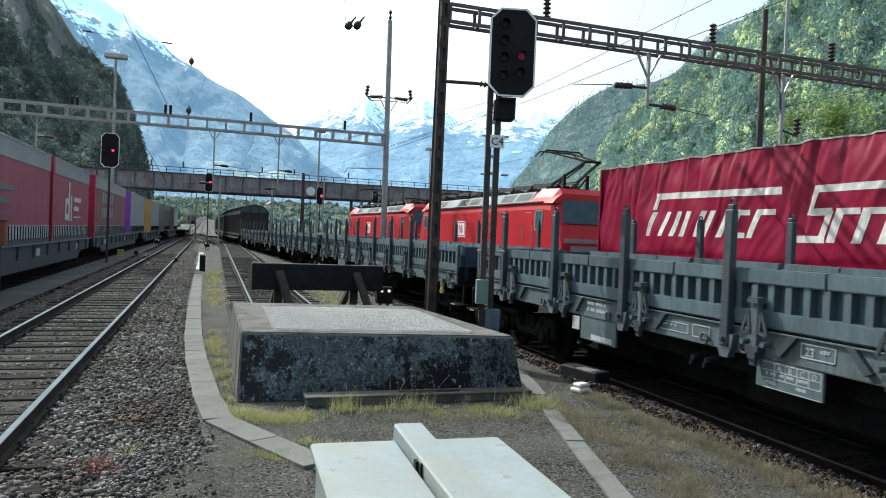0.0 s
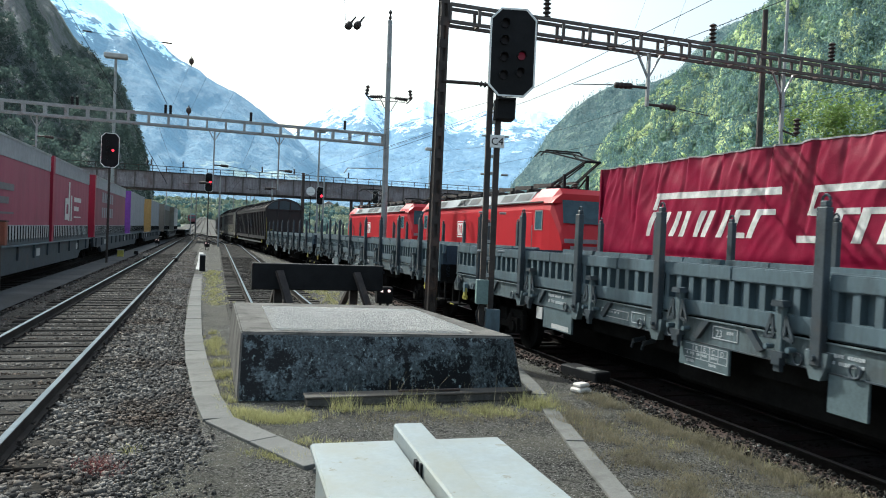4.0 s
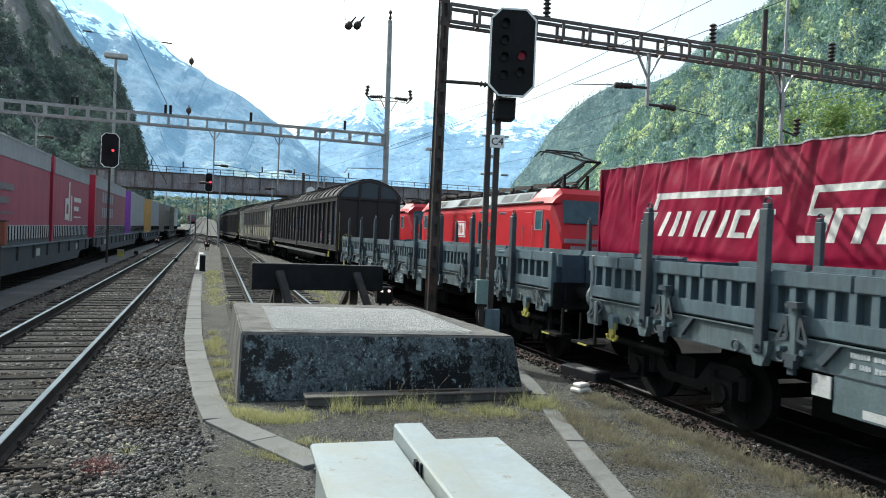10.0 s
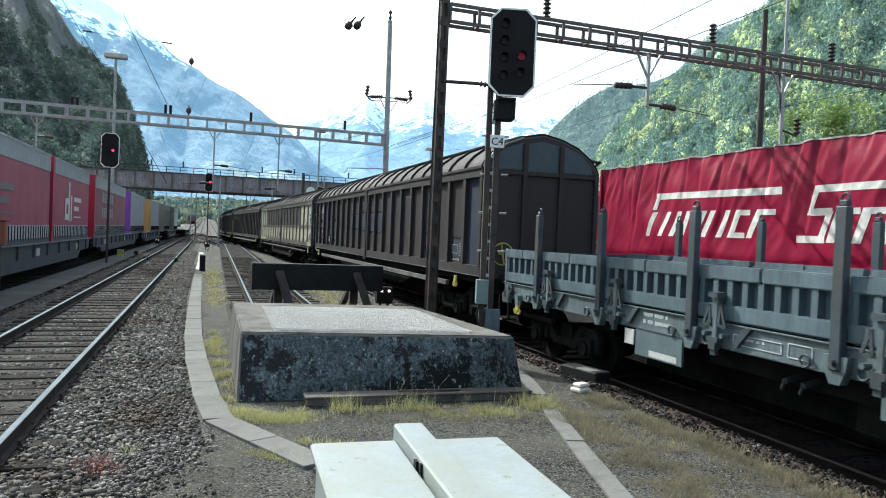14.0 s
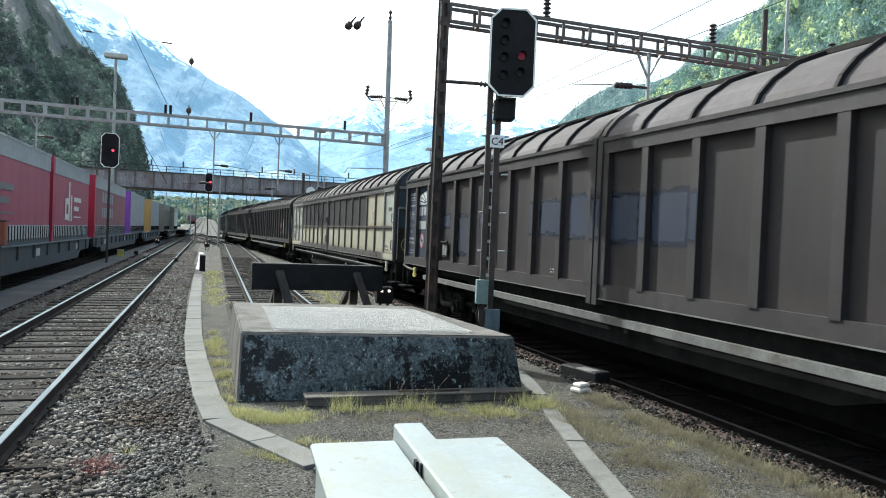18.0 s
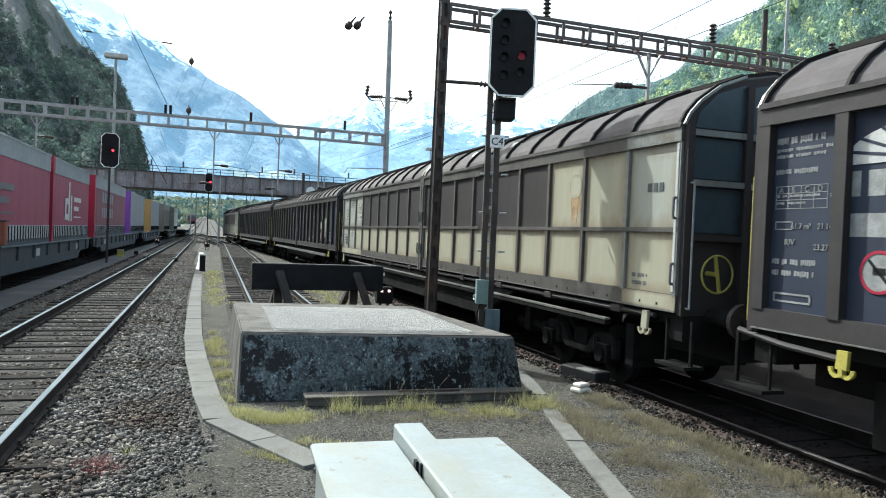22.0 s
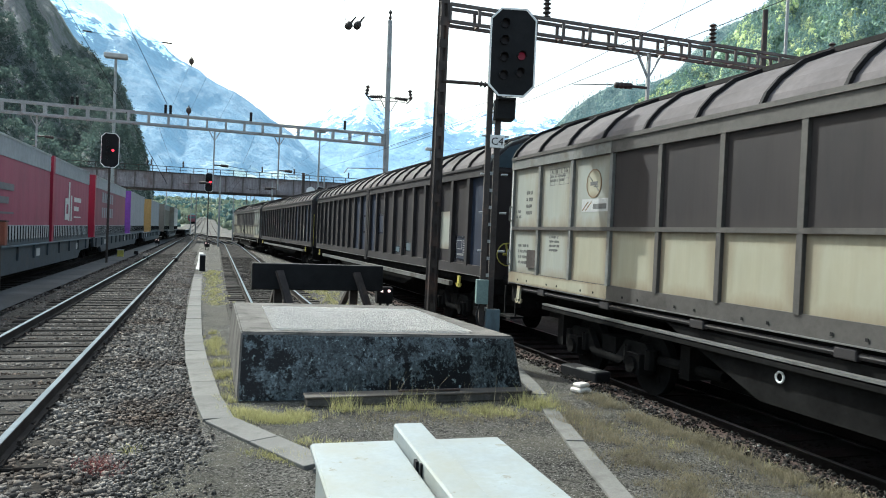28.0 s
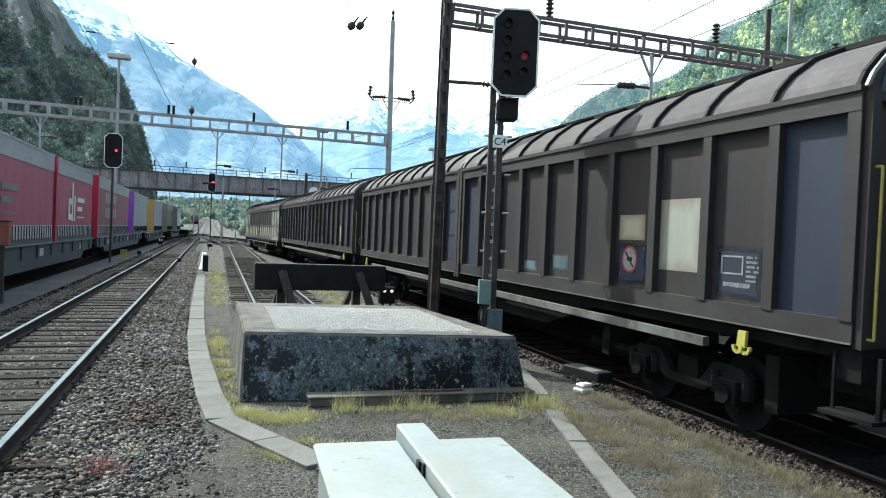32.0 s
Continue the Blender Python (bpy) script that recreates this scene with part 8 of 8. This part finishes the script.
part("lump", soft_box(-0.09, 0.12, -0.07, 0.09, 0.072, 0.13, 0.02), M["house"], ls)

GF = []
gr = random.Random(12)
for _ in range(32000):
    u, v = gr.random(), gr.random()
    x, y = within(BLOCK_FILL, u, v)
    GF.append((2.28 + x, 9.22 + y, fill_z(u, v) - 0.2 + gr.uniform(-0.004, 0.006), gr.uniform(0.010, 0.019)))
stones("gravel_stones", "pale gravel filling the top of the block", GF, M["palestone"], True)

# point machine cover beside the track
pm = thing("cable_junction_box", "low dark trackside box with a pale broken lid", "junction box", pose(5.75, 10.0, -0.2, 0, 0, 12))
part("case", soft_box(-0.16, 0.16, -0.42, 0.42, 0, 0.16, 0.02), M["black"], pm)
part("lid", soft_box(-0.15, 0.05, -0.30, 0.05, 0.10, 0.165, 0.01), M["slab"], pm)


# ---- weeds and grass ----
def grass(name, label, spots, material):
    rnd = random.Random(9)
    V, F = [], []
    for x, y, z, h, n in spots:
        for _ in range(2 * n):
            a, q = rnd.uniform(0, math.tau), abs(rnd.gauss(0, 0.06))
            bx, by = x + q * math.cos(a), y + q * math.sin(a)
            ln, lean = h * rnd.uniform(0.3, 1.5) ** 1.2, rnd.uniform(0.1, 1.3)
            d = rnd.uniform(0, math.tau)
            w = 0.0012 + 0.00018 * y
            dx, dy = math.cos(d), math.sin(d)
            b = len(V)
            V += [(bx - dy * w, by + dx * w, z), (bx + dy * w, by - dx * w, z), (bx + dx * ln * lean * 0.4 + dy * w * 0.6, by + dy * ln * lean * 0.4 - dx * w * 0.6, z + ln * 0.6), (bx + dx * ln * lean * 0.4 - dy * w * 0.6, by + dy * ln * lean * 0.4 + dx * w * 0.6, z + ln * 0.6), (bx + dx * ln * lean, by + dy * ln * lean, z + ln)]
            F += [(b, b + 1, b + 2, b + 3), (b + 3, b + 2, b + 4)]
    me = bpy.data.meshes.new(name)
    me.from_pydata(V, [], F)
    me.materials.append(material)
    return tagged(part(name, me, None), label, "grass", kind="stuff")


def strip(n, line, spread, h, blades, seed, clump=0.0):
    rnd = random.Random(seed)
    out = []
    while len(out) < n:
        i = rnd.randrange(len(line) - 1)
        f = rnd.random()
        x = line[i][0] + (line[i + 1][0] - line[i][0]) * f + rnd.gauss(0, spread)
        y = line[i][1] + (line[i + 1][1] - line[i][1]) * f + rnd.gauss(0, spread)
        if clump and noise.noise(Vector((x * 2.2, y * 2.2, seed))) < clump:
            continue
        out.append((x, y, -0.2, h * rnd.uniform(0.5, 1.2), blades))
    return out


GS = strip(300, [(0.42, 8.62), (0.80, 8.22), (1.12, 8.32)], 0.11, 0.055, 9, 1, -0.25) + strip(60, [(1.4, 8.5), (3.9, 8.35)], 0.07, 0.07, 6, 2, 0.05) + strip(220, [(2.6, 8.3), (3.6, 8.1)], 0.13, 0.045, 7, 12, -0.1)
GS += strip(16, [(1.5, 8.5), (1.8, 8.45)], 0.07, 0.16, 6, 31) + strip(16, [(2.25, 8.45), (2.65, 8.45)], 0.07, 0.16, 6, 32) + strip(60, [(3.95, 8.5), (4.15, 8.2)], 0.11, 0.13, 7, 33)
GS += strip(200, [(0.28, 9.0), (0.28, 12.0), (0.15, 15.0)], 0.07, 0.08, 7, 3, -0.1) + strip(300, [(0.3, 20.0), (0.35, 36.0)], 0.16, 0.06, 7, 4, 0.0)
GS += strip(25, [(4.4, 7.6), (5.2, 5.4)], 0.35, 0.05, 6, 5, 0.0) + strip(30, [(4.3, 8.7), (4.2, 8.2)], 0.1, 0.10, 7, 6) + strip(50, [(1.0, 7.3), (1.6, 6.9)], 0.1, 0.05, 6, 7)
GS += strip(300, [(4.0, 17.0), (3.6, 32.0)], 0.3, 0.09, 8, 8, 0.0) + strip(25, [(-0.68, 7.27), (-0.62, 7.1)], 0.04, 0.05, 6, 9) + strip(90, [(0.55, 6.95), (0.95, 6.75)], 0.08, 0.035, 9, 34) + strip(60, [(3.9, 14.0), (4.5, 16)], 0.2, 0.2, 8, 15)
grass("dry_grass", "sparse yellow-green weeds and dry grass", GS, M["grass"])
grass("dry_straw", "low straw-coloured dead grass on the grit", strip(800, [(5.15, 8.8), (5.12, 7.6), (5.22, 6.4), (5.3, 5.2), (5.4, 4.4)], 0.11, 0.055, 9, 21, -0.25) + strip(850, [(4.35, 8.2), (4.2, 6.6), (4.1, 5.2), (4.3, 4.4)], 0.20, 0.05, 8, 23, -0.12) + strip(350, [(4.8, 7.4), (4.9, 4.6)], 0.3, 0.035, 6, 24, 0.05) + strip(200, [(1.6, 8.2), (3.8, 7.8)], 0.2, 0.05, 6, 22, 0.0), M["straw"])
stalks = strip(9, [(1.4, 8.55), (3.9, 8.35)], 0.06, 0.38, 3, 13)
grass("dead_stalks", "tall dead weed stalks before the block", stalks, M["straw"])
grass("red_weed", "low reddish weeds in the ballast", strip(130, [(-0.86, 6.95), (-0.76, 6.6)], 0.075, 0.05, 9, 14), M["redweed"])

# black and white marker post, and dwarf signals
bp = thing("marker_post", "short black marker post with a grey cap", "marker post", pose(-0.12, 35.6, -0.2))
part("post", soft_box(-0.13, 0.13, -0.13, 0.13, 0, 0.72, 0.02), M["black"], bp)
part("cap", soft_box(-0.14, 0.14, -0.14, 0.14, 0.72, 0.80, 0.02), M["galv"], bp)
for x, y in ((0.1, 66.0), (4.55, 18.6), (-7.6 + 3.3, 72.0)):
    ds = thing("dwarf_signal", "small black dwarf signal with pale lamps", "dwarf signal", pose(x, y, -0.2), group="dwarf signals")
    part("case", soft_box(-0.22, 0.22, -0.12, 0.12, 0.28, 0.72, 0.03), M["black"], ds)
    for s in (-0.1, 0.1):
        bm = bmesh.new()
        cyl(bm, (s, -0.16, 0.62), (s, -0.12, 0.62), 0.035, None, 12)
        part("lamp", bm, M["lampw"], ds, "lit pale round lamp")
        part("leg", B(s - 0.03, s + 0.03, -0.03, 0.03, 0, 0.28), M["black"], ds)
yb = thing("yellow_trackside_box", "small yellow box on the walkway beside the trailers", "junction box", pose(-4.95, 48.0, -0.2))
part("case", soft_box(-0.18, 0.18, -0.15, 0.15, 0, 0.42, 0.03), M["yellow"], yb)
part("lid", soft_box(-0.2, 0.2, -0.17, 0.17, 0.422, 0.46, 0.01), M["galv"], yb)
for x, y in ((-3.2, 44), (-1.6, 43), (-4.4, 52)):
    bx = thing("trackside_box", "small dark trackside box", "junction box", pose(x, y, -0.2), group="trackside boxes")
    part("case", soft_box(-0.13, 0.13, -0.12, 0.12, 0, 0.25, 0.02), M["black"], bx)
    part("lid", soft_box(-0.14, 0.14, -0.13, 0.13, 0.25, 0.28, 0.01), M["wgreyd"], bx)


# ---- a leafy tree behind the container, and the valley beyond the bridge ----
def leafy_tree(x, y, h, label, seed):
    rnd = random.Random(seed)
    t = thing("tree", label, "tree", pose(x, y, -0.6))
    bm = bmesh.new()
    cyl(bm, (0, 0, 0), (0, 0, h * 0.55), h * 0.03, h * 0.018, 8)
    for i in range(9):
        a, z = rnd.uniform(0, math.tau), h * rnd.uniform(0.3, 0.6)
        cyl(bm, (0, 0, z), (math.cos(a) * h * 0.2, math.sin(a) * h * 0.2, z + h * 0.22), h * 0.012, h * 0.004, 6)
    part("trunk", bm, M["sleeper"], t, "brown trunk with limbs")
    V, F = [], []
    cl = [(Vector((rnd.gauss(0, 0.13), rnd.gauss(0, 0.13), rnd.uniform(0.38, 0.98))) * h, rnd.uniform(0.06, 0.13) * h) for _ in range(46)]
    for c, r in cl:
        if math.hypot(c.x, c.y) > h * 0.30 * (1.15 - abs(c.z / h - 0.6)):
            continue
        for _ in range(240):
            d = Vector((rnd.gauss(0, 1), rnd.gauss(0, 1), rnd.gauss(0, 0.8))).normalized() * r * rnd.uniform(0.5, 1.05)
            p = c + d
            u = Vector((rnd.gauss(0, 1), rnd.gauss(0, 1), rnd.gauss(0, 1))).normalized() * h * 0.0095
            w = u.orthogonal().normalized() * h * 0.0075
            b = len(V)
            V += [p - u, p + w, p + u, p - w]
            F += [(b, b + 1, b + 2, b + 3)]
    me = bpy.data.meshes.new("crown")
    me.from_pydata([tuple(v) for v in V], [], F)
    me.materials.append(M["leaf"])
    part("crown", me, None, t, "fresh green leaves")


leafy_tree(30.0, 28.8, 10.3, "fresh green broadleaf tree behind the red container", 4)

bm = bmesh.new()
g = [[bm.verts.new((-60 + 240 * i / 40, 150 + 750 * j / 30, -0.72 + 34 * (j / 30) ** 1.5 + 3 * noise.noise(Vector((i * 0.3, j * 0.3, 1))) * (j / 30))) for j in range(31)] for i in range(41)]
for i in range(40):
    for j in range(30):
        bm.faces.new((g[i][j], g[i + 1][j], g[i + 1][j + 1], g[i][j + 1]))
tagged(part("meadow_slope", bm, M["meadow"], smooth=True), "sunny green meadow slope beyond the bridge", "meadow", kind="structure")


M["fan"] = mat("track_fan_gravel", (0.11, 0.106, 0.098), 0.95, var=0.4, scale=0.35, bump=0.6, bscale=3, depth=0.1, fine=0.5, spec=0.05)
FAN = thing("track", "railway tracks curving away into the valley", "railway track", kind="structure")
for base, drift in ((-2.4, 0.004), (2.2, -0.006), (-5.8, 0.015)):
    for dx in (-0.75, 0.75):
        bm = bmesh.new()
        for y in range(110, 380, 15):
            p, q = [(base + dx + drift * (v - 110), v, -0.25 + 34 * max(0, (v - 150) / 750) ** 1.5) for v in (y, y + 15)]
            bar(bm, p, q, 0.07, 0.14)
        part("rail", bm, M["rail"], FAN)
sheet("yard_fan", [(108, -13, 12, -0.45)] + [(y, -12 + 0.03 * (y - 108), 10 - 0.02 * (y - 108), -0.42 + 34 * max(0, (y - 150) / 750) ** 1.5) for y in range(150, 401, 25)], M["fan"], "pale gravel of the track fan running into the valley")


def bushes(name, label, n, x0, x1, y0, y1, size, material, seed):
    rnd = random.Random(seed)
    shapes = [leafy(rnd, False, 12) for _ in range(24)]
    V, F = [], []
    for _ in range(n):
        x, y = rnd.uniform(x0, x1), y0 + (y1 - y0) * rnd.random() ** 1.4
        if abs(x + 1.0) < 11 - 0.028 * (y - 110) and y < 400:
            continue
        z = -0.6 + 34 * max(0, (y - 150) / 750) ** 1.5
        h = size * rnd.uniform(0.4, 1.3)
        for q in range(3):
            vs, fs = rnd.choice(shapes)
            b = len(V)
            ox, oy, k = rnd.gauss(0, h * 0.3), rnd.gauss(0, h * 0.3), rnd.uniform(0.5, 1)
            V.extend([(x + ox + p * h * 0.45 * k, y + oy + s * h * 0.45 * k, z + t * h * k) for p, s, t in vs])
            F.extend([tuple(i + b for i in f) for f in fs])
    me = bpy.data.meshes.new(name)
    me.from_pydata(V, [], F)
    me.materials.append(material)
    return tagged(part(name, me, None), label, "bushes", kind="stuff")


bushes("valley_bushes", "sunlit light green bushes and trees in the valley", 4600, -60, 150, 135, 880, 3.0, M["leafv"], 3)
bushes("valley_dark_bushes", "darker green bushes in the valley", 700, -60, 150, 160, 880, 4.4, M["leafd"], 4)
hr = random.Random(6)
for i in range(3):
    x, y = hr.uniform(20, 150), hr.uniform(640, 800)
    z = -0.8 + 34 * max(0, (y - 150) / 750) ** 1.5
    hs = thing("house", "distant pale house with a gabled roof in the valley", "house", pose(x, y, z, 0, 0, hr.uniform(-40, 40)), group="valley houses")
    part("wall", B(-5, 5, -4, 4, 0, 5.5), M["house"], hs)
    bm = bmesh.new()
    extrude(bm, [(-5.6, 5.4), (5.6, 5.4), (0, 8.6)], -4.6, 4.6)
    part("roof", bm, M["tiles"], hs)
    for wx in (-3, 0, 3):
        for wz in (1.2, 3.6):
            part("window", B(wx - 0.5, wx + 0.5, -4.04, -3.98, wz, wz + 1.3), M["glass"], hs)


# ---- motion ----
def motions():
    for wagon, u_mid, pivot in TRAIN:
        rows = []
        for i in range(65):
            s = i * 0.5
            u = u_mid - gone(s)
            xa, xb = track_x(u - pivot / 2), track_x(u + pivot / 2)
            rows.append((s, pose((xa + xb) / 2, u, 0, 0, 0, -math.degrees(math.atan2(xb - xa, pivot)))))
        walk(wagon, rows)
    spots = [0.0]
    while spots[-1] < 32:
        spots.append(min(32.0, spots[-1] + 0.6 / (gone(spots[-1] + 0.5) - gone(spots[-1] - 0.5))))
    turning = [w for wagon, _, _ in TRAIN for b in wagon.children if b.name.startswith("bogie") for w in b.children]
    for k, ws in enumerate(turning):
        at = ws.matrix_basis.translation.copy()
        walk(ws, [(s, Matrix.Translation(at) @ Matrix.Rotation(gone(s) / 0.46, 4, "X")) for s in spots])


motions()
